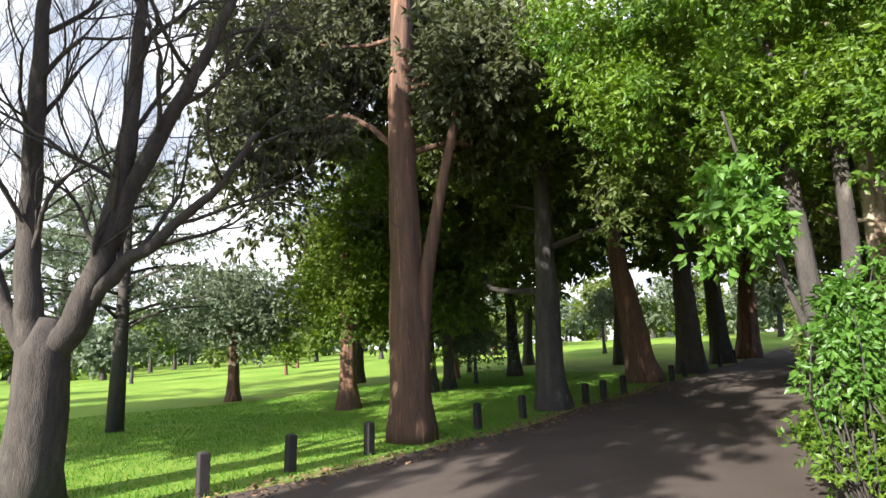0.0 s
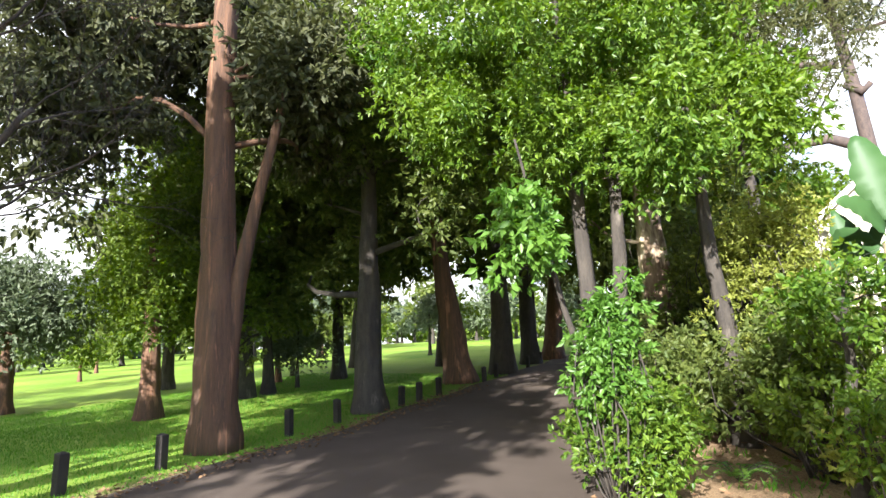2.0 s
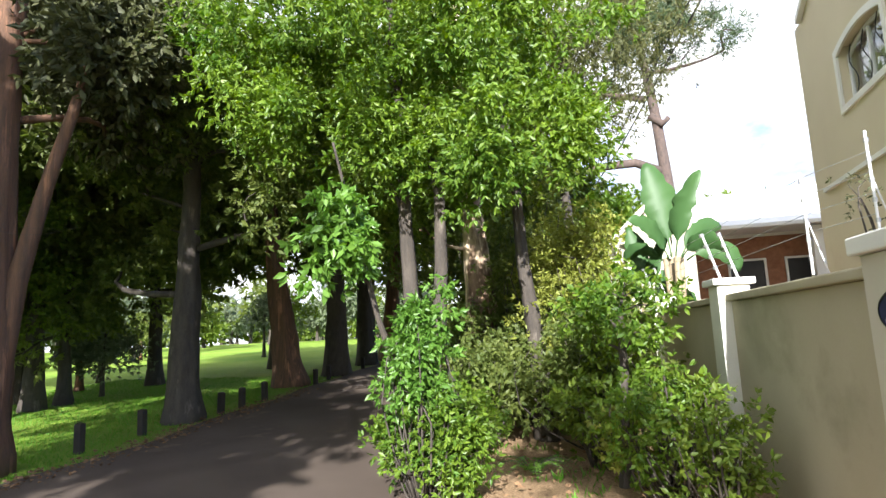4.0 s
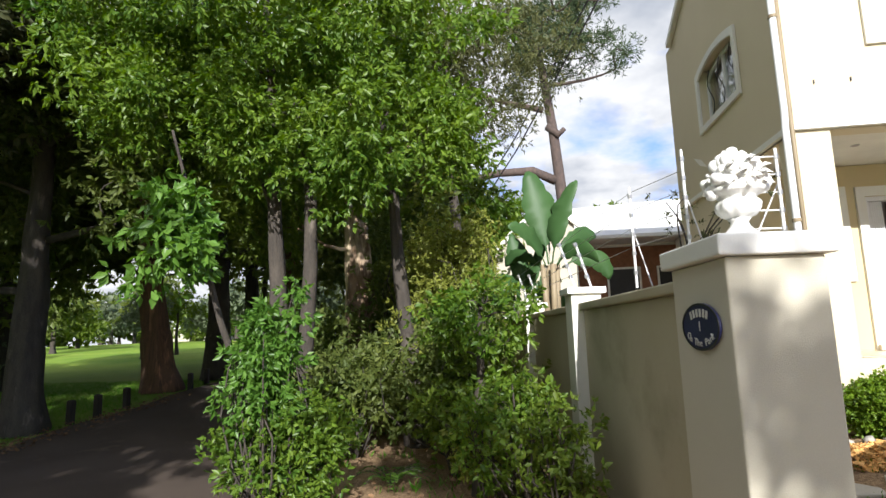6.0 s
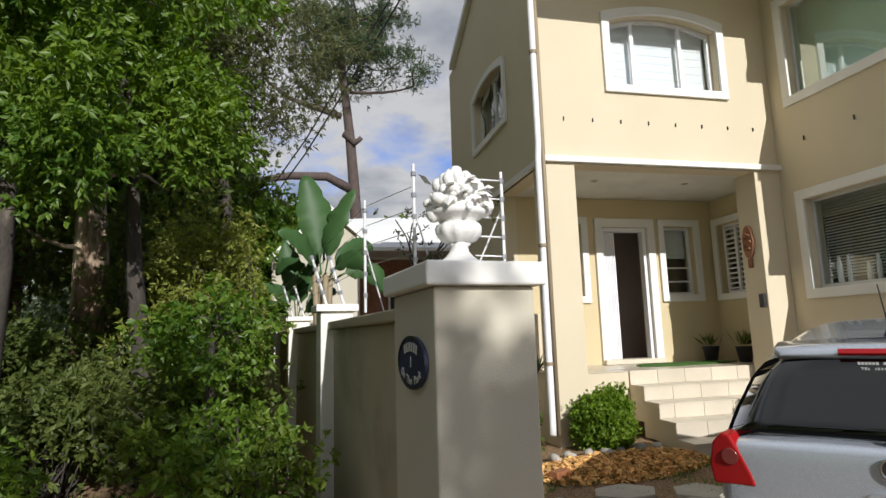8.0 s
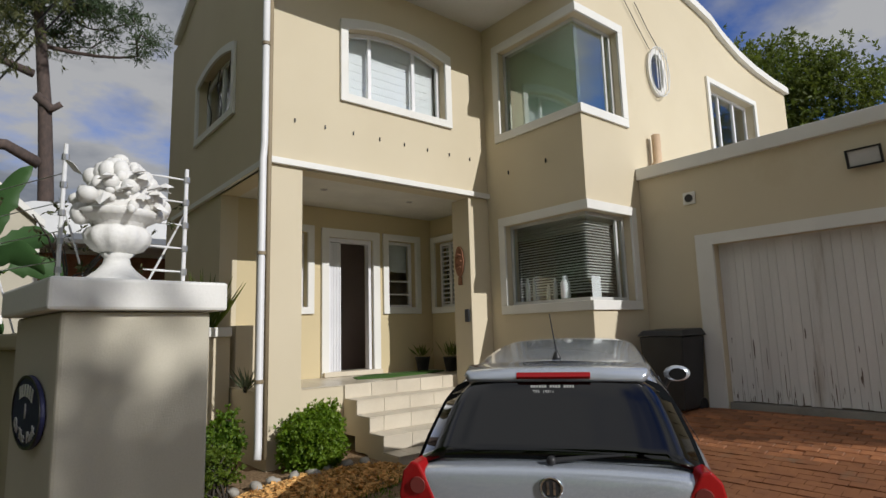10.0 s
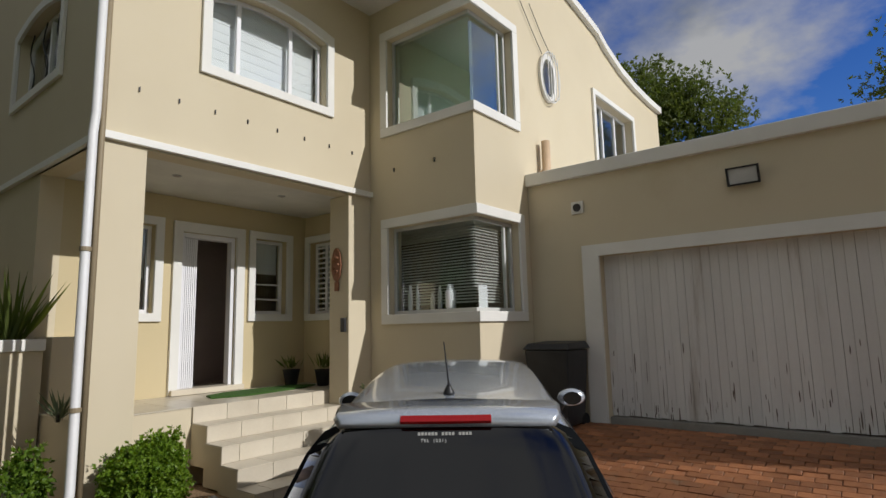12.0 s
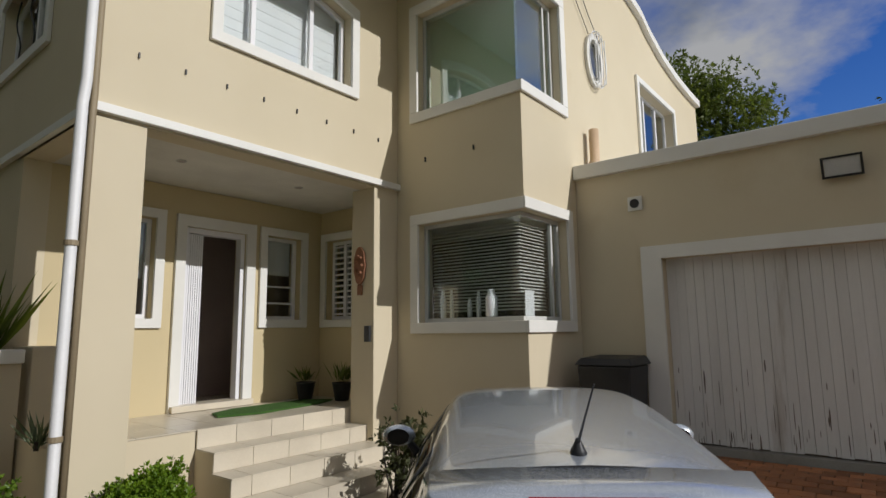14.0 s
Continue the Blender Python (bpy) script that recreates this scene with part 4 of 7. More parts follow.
tree("verge_tree", "dense dark evergreen on the verge", on(-6.6, 10.0), (-6.6, 10.0, 10.0), 0.26, (-7.4, 9.2, 6.2), (3.4, 3.4, 4.6), 130, 280, 0, 0.2, BARK_GREY, LEAF_DARK, 55, 0.8, VERGE, 0.22, 0.4, shell=0.25)
tree("verge_tree", "dense dark evergreen on the verge", on(-8.4, 17.0), (-8.4, 17.0, 10.0), 0.3, (-8.6, 16.6, 6.4), (3.0, 3.6, 5.0), 80, 260, 0, 0.28, BARK_GREY, LEAF_DARK, 56, 1.0, VERGE, 0.22, 0.4, shell=0.25)
tree("verge_tree", "bright green rounded tree behind the wall", on(-4.9, 11.5), (-4.9, 11.5, 5.4), 0.2, (-4.8, 11.0, 3.9), (2.2, 2.6, 2.6), 90, 240, 0, 0.2, BARK_GREY, LEAF_BRIGHT, 57, 0.7, VERGE, 0.2, 0.4, shell=0.4)


def shrub(label, x, y, size, count, per, leaf, mat, seed, spread_r=0.3, width=0.24, z=0.0, name="shrub", group="verge shrubs", droop=0.2, stems=7):
    """A many-stemmed bush that stands on the ground."""
    rng = np.random.default_rng(seed)
    base = on(x, y)
    root = thing(name, label, "shrub", group, Matrix.Translation(base))
    cs = clusters((0, 0, size[2] * 0.55), (size[0], size[1], size[2] * 0.5), count, rng, 0.35)
    cs[:, 2] = np.maximum(cs[:, 2], 0.12)
    g = Geo()
    feet = [(rng.normal() * 0.10, rng.normal() * 0.10, -0.08) for k in range(stems)]
    for k, c in enumerate(cs):
        g.tube(curve(feet[k % stems], c, rng, 0.10), np.linspace(0.016, 0.004, 5), 4)
    part("stem", g, BARK_GREY, root, smooth=True)
    leaves_object("foliage", crown_leaves(cs, spread_r * (0.7 + 0.6 * rng.random(count)), per, leaf, rng, width, droop), mat, root)
    return root


shrub("tall fresh-leaved sapling beside the lane", -6.0, -1.5, (0.34, 0.34, 2.4), 60, 110, 0.085, LEAF_FRESH, 61, 0.2, 0.22, droop=0.6, stems=4)
shrub("bright leafy bush at the road edge", -5.85, -1.35, (0.60, 0.60, 1.25), 80, 150, 0.07, LEAF_BRIGHT, 62, 0.24, 0.22)
shrub("dark leafy bush in the shade of the verge", -4.15, 0.1, (0.7, 0.6, 1.5), 56, 80, 0.09, LEAF_MID, 63, 0.26, 0.22)
shrub("dark leafy bush in the shade of the verge", -4.3, 0.9, (0.9, 0.9, 2.2), 80, 130, 0.09, LEAF_DARK, 64, 0.32, 0.22)
shrub("sunlit small-leaved bush against the boundary wall", -3.55, -1.5, (0.5, 0.5, 1.35), 46, 80, 0.07, LEAF_BRIGHT, 65, 0.2, 0.24)
shrub("thin twiggy bush against the boundary wall", -3.2, -2.1, (0.40, 0.45, 1.35), 36, 55, 0.07, LEAF_MID, 66, 0.2, 0.24)
shrub("yellow-green bush in front of the wall", -3.75, -0.85, (0.45, 0.4, 0.9), 30, 50, 0.065, LEAF_YELLOW, 67, 0.18, 0.24)
shrub("tall yellow-green bush on the verge", -4.6, 2.9, (1.0, 1.1, 4.2), 110, 180, 0.08, LEAF_YELLOW, 68, 0.36, 0.2)
shrub("tall green bush on the verge", -4.9, 4.9, (1.1, 1.3, 4.0), 100, 130, 0.11, LEAF_MID, 69, 0.40, 0.2)
shrub("dark undergrowth on the verge", -6.0, 1.4, (0.8, 0.8, 1.5), 60, 110, 0.1, LEAF_DARK, 70, 0.34, 0.22)
shrub("dark undergrowth on the verge", -5.6, 3.0, (1.1, 1.2, 1.9), 60, 110, 0.11, LEAF_DARK, 71, 0.36, 0.22)
shrub("tall dark evergreen bush behind the verge trunks", -6.3, 6.6, (1.1, 1.3, 4.6), 90, 150, 0.12, LEAF_DARK, 731, 0.42, 0.22)
shrub("tall dark evergreen bush behind the verge trunks", -5.6, 3.9, (0.9, 0.9, 3.9), 80, 140, 0.11, LEAF_DARK, 732, 0.38, 0.22)
shrub("leafy dark shrub at the lane edge", -7.0, 3.0, (0.6, 0.8, 2.6), 54, 110, 0.11, LEAF_DARK, 733, 0.34, 0.22)
shrub("tall dark evergreen bush behind the verge trunks", -7.6, 11.6, (1.2, 1.6, 4.4), 80, 120, 0.17, LEAF_DARK, 734, 0.5, 0.22)
tree("sapling", "young tree with drooping sprays of fresh leaves", on(-6.05, -1.05), (-6.5, -2.1, 3.4), 0.05, (-6.55, -2.3, 2.42), (0.36, 0.34, 0.52), 22, 80, 0, 0.11, BARK_GREY, LEAF_FRESH, 72, 0.22, "verge shrubs", 0.24, 0.7, shell=0.3)


tree("verge_tree", "short pruned tree with sunlit sprays of leaves", on(-3.95, -0.75), (-3.8, -0.7, 1.7), 0.085, (-3.85, -0.8, 1.55), (0.75, 0.7, 0.55), 40, 60, 0, 0.08, BARK_GREY, LEAF_BRIGHT, 58, 0.2, VERGE, 0.26, 0.3, shell=0.4, flare=1.2)


def fern(x, y, seed):
    rng = np.random.default_rng(seed)
    root = thing("fern", "bright arching fern on the bare soil", "plant", "", Matrix.Translation(on(x, y)))
    c, d, s = [], [], []
    g = Geo()
    for k in range(18):
        a, ln = rng.random() * 6.28, 0.42 + 0.2 * rng.random()
        pts = [np.array([math.cos(a) * ln * q * 0.9, math.sin(a) * ln * q * 0.9, 0.05 + ln * (1.1 * q - 0.95 * q * q)]) for q in np.linspace(0, 1, 14)]
        g.tube(pts, np.linspace(0.006, 0.002, 14), 4)
        for i in range(2, 14):
            for sgn in (-1, 1):
                c.append(pts[i])
                d.append(np.array([-math.sin(a) * sgn + 0.4 * math.cos(a), math.cos(a) * sgn + 0.4 * math.sin(a), -0.1]))
                s.append(0.10 * (1 - 0.6 * i / 14))
    part("stem", g, BARK_GREY, root)
    leaves_object("frond", leaf_mesh(np.asarray(c), np.asarray(s), np.asarray(d), 0.16, rng), LEAF_FRESH, root)["kind"] = "stuff"


fern(-5.05, -0.15, 59)


# broad-leaved banana plant behind the wall
def banana(base, seed, size=1.0):
    rng = np.random.default_rng(seed)
    root = thing("banana_plant", "broad-leaved banana plant with torn upright leaves", "plant", "", Matrix.Translation(base) @ Matrix.Diagonal((0.74 * size, 0.74 * size, 0.80 * size, 1)))
    st = Geo()
    for k in range(4):
        st.tube([(0.12 * math.cos(k * 1.7), 0.12 * math.sin(k * 1.7), -0.1), (0.2 * math.cos(k * 1.7), 0.2 * math.sin(k * 1.7), 1.6)], [0.10, 0.07], 8)
    part("stem", st, BROWNPIPE, root, smooth=True)
    spec = [(-0.22, 8, 2.2, 0.40), (0.50, -35, 1.9, 0.30), (-1.3, 50, 1.35, 0.24), (1.45, 30, 1.55, 0.28), (-1.95, -35, 1.2, 0.20), (2.2, -55, 1.35, 0.20), (0.9, 85, 1.7, 0.28), (2.5, 5, 1.3, 0.24)]
    for lean_a, turn, ln, w in spec:
        g = Geo()
        n = 16
        v, f = [], []
        spin = Matrix.Rotation(radians(turn), 4, 'Z')
        p = Vector((0.1 * lean_a, 0, 1.45))
        ang = lean_a * 0.35
        for i in range(n + 1):
            q = i / n
            ang += lean_a * 0.75 / n * (0.4 + 1.4 * q)
            d, sd = Vector((math.sin(ang), 0.18 * q, math.cos(ang))), Vector((math.cos(ang), 0, -math.sin(ang)))
            p = p + d * (ln + 0.35) / n
            half = 0.022 if q < 0.2 else w * max(0.02, math.sin(math.pi * ((q - 0.2) / 0.8) ** 0.8)) ** 0.55 * (1 + 0.16 * rng.normal())
            keel = Vector((0, 0.25 * half, 0))
            v += [spin @ (p - sd * half - keel), spin @ p, spin @ (p + sd * half - keel)]
        for i in range(n):
            b = i * 3
            f += [(b, b + 1, b + 4, b + 3), (b + 1, b + 2, b + 5, b + 4)]
        g.add(v, f)
        lf = part("leaf", g, BANANA, root, smooth=True)
        so = lf.modifiers.new("thick", 'SOLIDIFY')
        so.thickness = 0.006


banana((-2.75, 4.5, 1.45), 81)
banana((-3.25, 5.3, 1.0), 82, 0.78)


# tall umbrella pine beyond the neighbour's roof
def pine(base, seed):
    rng = np.random.default_rng(seed)
    root = thing("pine_tree", "tall pine with a bare trunk and flat crown", "tree", "", Matrix.Translation(base))
    g = Geo()
    trunk = np.array([(0.3, 0.2, -0.3), (0.18, 0, 6.0), (-0.06, 0, 10.2), (-0.28, -0.2, 13.0), (-0.58, -0.2, 15.8), (-0.9, -0.3, 18.2), (-0.4, -0.4, 21.4)])
    g.tube(trunk, [0.42, 0.36, 0.31, 0.28, 0.24, 0.19, 0.1], 12)
    g.tube([(-0.3, 0, 10.0), (-1.6, -0.3, 10.6), (-3.6, -0.6, 10.5), (-5.6, -1.0, 10.0), (-7.4, -1.2, 10.3)], [0.30, 0.26, 0.22, 0.17, 0.08], 8)
    g.tube([(-0.6, -0.3, 13.2), (0.0, -0.5, 12.6), (0.35, -0.6, 12.9)], [0.24, 0.22, 0.15], 8)
    g.tube([(-0.8, -0.4, 14.2), (-2.4, -0.8, 14.5), (-3.8, -1.0, 14.9), (-5.2, -1.2, 16.0)], [0.20, 0.16, 0.12, 0.05], 7)
    cs = clusters((-0.2, -0.4, 18.6), (5.2, 5.0, 3.8), 118, rng, 0.3, -0.75)
    low = clusters((-5.5, -1.0, 14.6), (3.2, 2.6, 3.4), 46, rng, 0.3, -0.9)
    nodes = [*trunk[4:], np.array([-5.2, -1.2, 16.0])]
    for c in sorted(cs.tolist(), key=lambda c: abs(c[0]) + abs(c[1])):
        c = np.asarray(c)
        j = min(range(len(nodes)), key=lambda k: np.linalg.norm(nodes[k] - c) + 2.0 * max(0, nodes[k][2] - c[2]))
        p = curve(nodes[j], c, rng, 0.1)
        r = 0.02 + 0.024 * np.linalg.norm(c - nodes[j])
        g.tube(p, np.linspace(r, r * 0.4, 5), 5)
        nodes += [p[2], p[4]]
    nodes = [np.array(q) for q in ((-3.6, -0.6, 10.5), (-5.6, -1.0, 10.0), (-7.4, -1.2, 10.3), (-3.8, -1.0, 14.9), (-5.2, -1.2, 16.0))]
    for c in low:
        j = min(range(len(nodes)), key=lambda k: np.linalg.norm(nodes[k] - c))
        p = curve(nodes[j], c, rng, 0.12)
        g.tube(p, np.linspace(0.05, 0.015, 5), 4)
        nodes += [p[2], p[4]]
    part("trunk", g, BARK_PINE, root, smooth=True)
    leaves_object("crown", crown_leaves(cs, 0.5 + 0.45 * rng.random(len(cs)), 260, 0.26, rng, 0.09, -0.15, 0.5, 0.6), NEEDLE, root)
    leaves_object("lower_sprays", crown_leaves(low, 0.5 + 0.4 * rng.random(len(low)), 60, 0.22, rng, 0.10, 0.3, 0.8, 0.6), LEAF_OLIVE, root)


pine((-0.6, 25.6, 0.0), 91)
# greenery beyond the roofs
tree("garden_tree", "dark green tree rising behind the house", on(19.0, 3.6), (19.0, 3.6, 9.0), 0.3, (19.0, 2.9, 8.2), (3.4, 4.8, 4.2), 220, 560, 0, 0.15, BARK_GREY, LEAF_DARK, 92, 0.8, "", 0.2, 0.3, shell=0.5)
tree("garden_tree", "dark tree with a thin spreading branch beyond the garage", on(21.0, -6.8), (21.0, -6.8, 9.0), 0.25, (20.0, -8.1, 9.1), (2.6, 2.3, 1.8), 30, 300, 0, 0.13, BARK_GREY, LEAF_DARK, 93, 0.7, "", 0.2, 0.3, shell=0.5)
tree("garden_tree", "rounded green tree behind the neighbouring roof", on(2.4, 22.0), (2.4, 22.0, 4.0), 0.2, (2.0, 22.0, 5.2), (2.4, 2.0, 1.7), 50, 180, 0, 0.3, BARK_GREY, LEAF_MID, 94, 0.8, "", 0.2, 0.3, shell=0.4)
# the street trees behind the camera, which shade the lane and the gate
for k, (x, y, r, h, n, lr) in enumerate(((-10.6, -13.5, 3.0, 13.0, 70, 0.8), (-8.6, -16.5, 2.2, 13.0, 56, 0.8), (-6.7, -16.0, 1.3, 12.5, 24, 0.7), (-16.2, -12.5, 3.0, 6.6, 60, 0.75), (-24.0, -13.5, 3.4, 7.5, 60, 0.8), (-20.0, -15.0, 2.6, 7.5, 44, 0.7))):
    tree("street_tree", "broad leafy street tree shading the lane", on(x, y), (x, y, h), 0.32, (x, y, h * 0.72), (r, r, h * 0.30), n, 170, 0, 0.26, BARK_GREY, LEAF_MID, 300 + k, lr, "street trees behind the gate", 0.24, 0.3, shell=0.3)
tree("street_tree", "tall thin-crowned street tree beyond the drive", on(0.25, -17.0), (0.25, -17.0, 8.6), 0.12, (0.1, -17.0, 7.5), (1.25, 1.0, 1.0), 16, 110, 0, 0.17, BARK_GREY, LEAF_MID, 320, 0.36, "street trees behind the gate", 0.24, 0.3, shell=0.2)


tree("street_tree", "tall thin-crowned street tree beyond the drive", on(-1.5, -17.6), (-1.5, -17.6, 10.2), 0.12, (-1.55, -17.5, 9.2), (1.0, 1.0, 1.2), 9, 120, 0, 0.18, BARK_GREY, LEAF_MID, 321, 0.42, "street trees behind the gate", 0.24, 0.3, shell=0.2)


# ---- windows, doors and trim of the house ----
def frame_ring(g, m, u0, u1, z0, z1, rise, d, h0, h1):
    g.ring(arch(u0, u1, z0, z1, rise), inset(u0, u1, z0, z1, rise, d), h0, h1, m)
    return g


def window(name, label, m, u0, u1, z0, z1, rise=0.0, trim_w=0.12, mullions=(), bars=(), deep=0.12, blind=None, blind_from=0.0, frame_mat=DOORWHITE, sill=False):
    """A trimmed window in a face; mullions are fractions of its width, bars fractions of its height."""
    root = thing(name, label, "window", kind="structure")
    part("surround", frame_ring(Geo(), m, u0 - trim_w, u1 + trim_w, z0 - trim_w, z1 + trim_w, rise, trim_w, 0.003, 0.045), TRIM, root, bevel=0.006)
    part("window_frame", frame_ring(Geo(), m, u0 + 0.002, u1 - 0.002, z0 + 0.002, z1 - 0.002, rise, 0.05, -deep - 0.05, -deep), frame_mat, root, bevel=0.004)
    for q in mullions:
        g = Geo()
        u = u0 + (u1 - u0) * q
        g.box(u - 0.028, u + 0.028, z0 + 0.045, z1 + rise * 0.8 - 0.04, -deep - 0.045, -deep + 0.006, m)
        part("mullion", g, frame_mat, root, bevel=0.004)
    for q in bars:
        g = Geo()
        z = z0 + (z1 - z0) * q
        g.box(u0 + 0.045, u1 - 0.045, z - 0.012, z + 0.012, -deep - 0.04, -deep - 0.01, m)
        part("glazing_bar", g, frame_mat, root)
    edges = [0.0, *mullions, 1.0]
    for a, b in zip(edges, edges[1:]):
        g = Geo()
        ua, ub = u0 + (u1 - u0) * a + 0.02, u0 + (u1 - u0) * b - 0.02
        g.box(ua, ub, z0 + 0.03, z1 + rise * 0.75 - 0.01, -deep - 0.03, -deep - 0.022, m)
        pane = part("pane", g, GLASS, root)
        pane.visible_shadow = False
    if sill:
        g = Geo()
        g.box(u0 - trim_w - 0.03, u1 + trim_w + 0.03, z0 - trim_w - 0.002, z0 - trim_w + 0.05, 0.046, 0.085, m)
        part("sill", g, TRIM, root, bevel=0.006)
    if blind:
        g = Geo()
        n = 9
        zb = z0 + (z1 - z0) * blind_from
        for k in range(n):
            za = zb + (z1 + rise - zb) * k / n
            g.box(u0 + 0.04, u1 - 0.04, za, zb + (z1 + rise - zb) * (k + 0.97) / n, -deep - 0.13 - 0.01 * (k % 2), -deep - 0.12, m)
        part("blind", g, blind, root)
    return root


window("window_1", "arched white window with white blinds upstairs", FRONT, 1.06, 2.77, 4.86, 5.80, 0.15, 0.115, (0.25, 0.70), (), 0.12, CURTAIN)
w_side = window("window_2", "arched window with a curled burglar bar on the shaded side", SIDE, -3.05, -1.40, 4.88, 5.75, 0.15, 0.11, (0.5,), (), 0.12)
g = Geo()
for k in range(3):
    a = [(-2.7 + 0.5 * k + 0.12 * math.sin(t * 0.9), 4.95 + 0.12 * t, -0.06) for t in range(8)]
    g.tube([SIDE @ Vector(p) for p in a], 0.009, 5)
g.tube([SIDE @ Vector((-1.62 + 0.07 * math.cos(t * 0.6), 5.35 + 0.07 * math.sin(t * 0.6), -0.06)) for t in range(11)], 0.009, 5)
part("burglar_bar", g, BLACKPLASTIC, w_side, smooth=True)
window("window_3", "narrow white-trimmed window beside the front door", DOORWALL, 0.80, 1.35, 2.08, 3.27, 0, 0.11, (0.5,), (), 0.10, CURTAIN, 0.4)
window("window_4", "white-trimmed porch window with a half blind", DOORWALL, 2.87, 3.45, 2.08, 3.25, 0, 0.11, (), (0.2, 0.4), 0.10, CURTAIN, 0.55)
window("window_5", "white-trimmed porch window with louvre slats", face((3.83, 0), (0, -1)), -1.65, -1.07, 2.08, 3.25, 0, 0.11, (0.5,), tuple(k / 14 for k in range(1, 14)), 0.10)
window("window_6", "white-trimmed upstairs window of the right wing", face((3.86, -1.9), (1, 0)), 3.62, 5.50, 4.30, 6.02, 0, 0.10, (0.35, 0.68), (), 0.14)


def corner_window(name, label, z0, z1, slats, glass):
    root = thing(name, label, "window", kind="structure")
    yl, xr = -0.38, 4.60
    w = 0.13
    # surround: three straight pieces on each face and a jamb at each end
    for nm, a in (("sill", z0 - w), ("head", z1)):
        g = Geo()
        g.box(3.57, 3.607, -1.9025, yl + w, a, a + w)
        g.box(3.57, xr + w, -1.94, -1.903, a, a + w)
        part(nm, g, TRIM, root, bevel=0.006)
    g = Geo()
    g.box(3.57, 3.607, yl, yl + w, z0 + 0.001, z1 - 0.001)
    part("jamb", g, TRIM, root, bevel=0.006)
    g = Geo()
    g.box(xr, xr + w, -1.94, -1.903, z0 + 0.001, z1 - 0.001)
    part("jamb", g, TRIM, root, bevel=0.006)
    for box in ((3.70, 3.75, yl - 0.05, yl - 0.002, z0 + 0.002, z1 - 0.002), (3.70, 3.75, -1.80, yl - 0.05, z0 + 0.002, z0 + 0.05), (3.70, 3.75, -1.80, yl - 0.05, z1 - 0.05, z1 - 0.002),
                (xr - 0.05, xr - 0.002, -1.80, -1.75, z0 + 0.002, z1 - 0.002), (3.75, xr - 0.05, -1.80, -1.75, z0 + 0.002, z0 + 0.05), (3.75, xr - 0.05, -1.80, -1.75, z1 - 0.05, z1 - 0.002), (xr - 0.20, xr - 0.16, -1.79, -1.75, z0 + 0.05, z1 - 0.05)):
        part("window_frame", Geo().box(*box), ALU, root, bevel=0.004)
    for box in ((3.715, 3.723, -1.785, yl - 0.05, z0 + 0.05, z1 - 0.05), (3.724, xr - 0.05, -1.785, -1.777, z0 + 0.05, z1 - 0.05)):
        pane = part("pane", Geo().box(*box), glass, root)
        pane.visible_shadow = False
    if slats:
        n = 26
        for k in range(n):
            z = z0 + 0.12 + (z1 - z0 - 0.2) * k / n
            g = Geo()
            g.add([(3.80, yl - 0.06, z), (3.835, yl - 0.06, z + 0.022), (3.835, -1.68, z + 0.022), (3.80, -1.715, z)], [(0, 1, 2, 3)])
            g.add([(3.80, -1.715, z), (3.835, -1.68, z + 0.022), (xr - 0.22, -1.68, z + 0.022), (xr - 0.22, -1.715, z)], [(0, 1, 2, 3)])
            sl = part("slat", g, BLIND, root)
            so = sl.modifiers.new("thick", 'SOLIDIFY')
            so.thickness = 0.002
    return root


corner_window("window_7", "frameless corner window of the upper bay room", 4.70, 6.06, False, BAYGLASS)
# added pale sheet behind the left pane; stands in for its reflection and bright room
bl = part("pane_backing", Geo().box(3.835, 3.842, -1.74, -0.40, 4.72, 6.04), PANEBACK, bpy.data.objects["window_7"], "pale green sheet added behind the glass to brighten the pane")
corner_window("window_8", "frameless corner window with lowered slat blinds", 2.00, 3.22, True, GLASS)
tagged(part("notice_card", Geo().box(3.80, 4.0, -1.765, -1.758, 2.052, 2.34), CURTAIN), "white notice card propped inside the bay window", "card")
for y, h, w in ((-0.62, 0.34, 0.07), (-0.75, 0.34, 0.05), (-1.15, 0.30, 0.06), (-1.33, 0.32, 0.14), (-1.02, 0.22, 0.06)):
    g = Geo()
    g.lathe([(w * 0.42, 0), (w * 0.5, 0.02), (w * 0.5, h * 0.7), (w * 0.3, h * 0.85), (w * 0.3, h)], 12, Matrix.Translation((3.775, y, 2.052)))
    tagged(part("window_sill_jar", g, CURTAIN, smooth=True), "pale jar standing on the bay window sill", "jar", "jars on the window sill")

# oval window in the wing, with a wire guard
oval = thing("window_9", "small oval window with a white wire guard", "window", kind="structure")
WING = face((5.66, -1.9, 5.70), (1, 0))
ell = lambda a, b, n=28: [(a * math.cos(2 * math.pi * k / n), b * math.sin(2 * math.pi * k / n)) for k in range(n)]
part("surround", Geo().ring(ell(0.27, 0.40), ell(0.19, 0.31), 0.003, 0.05, WING), TRIM, oval, bevel=0.005)
part("pane", Geo().prism(ell(0.19, 0.31), 0.004, 0.012, WING), GLASS, oval)
for k in (-0.16, -0.08, 0.0, 0.08, 0.16):
    g = Geo()
    hh = 0.40 * math.sqrt(1 - (k / 0.30) ** 2)
    g.tube([WING @ Vector(p) for p in ((k, -hh, 0.05), (k, -hh, 0.13), (k, hh, 0.13), (k, hh, 0.05))], 0.007, 5)
    part("guard_rod", g, PIPEWHITE, oval)
part("guard_ring", Geo().tube([WING @ Vector((0.29 * math.cos(a), 0.42 * math.sin(a), 0.09)) for a in np.linspace(0, 2 * math.pi, 25)], 0.008, 5), PIPEWHITE, oval)

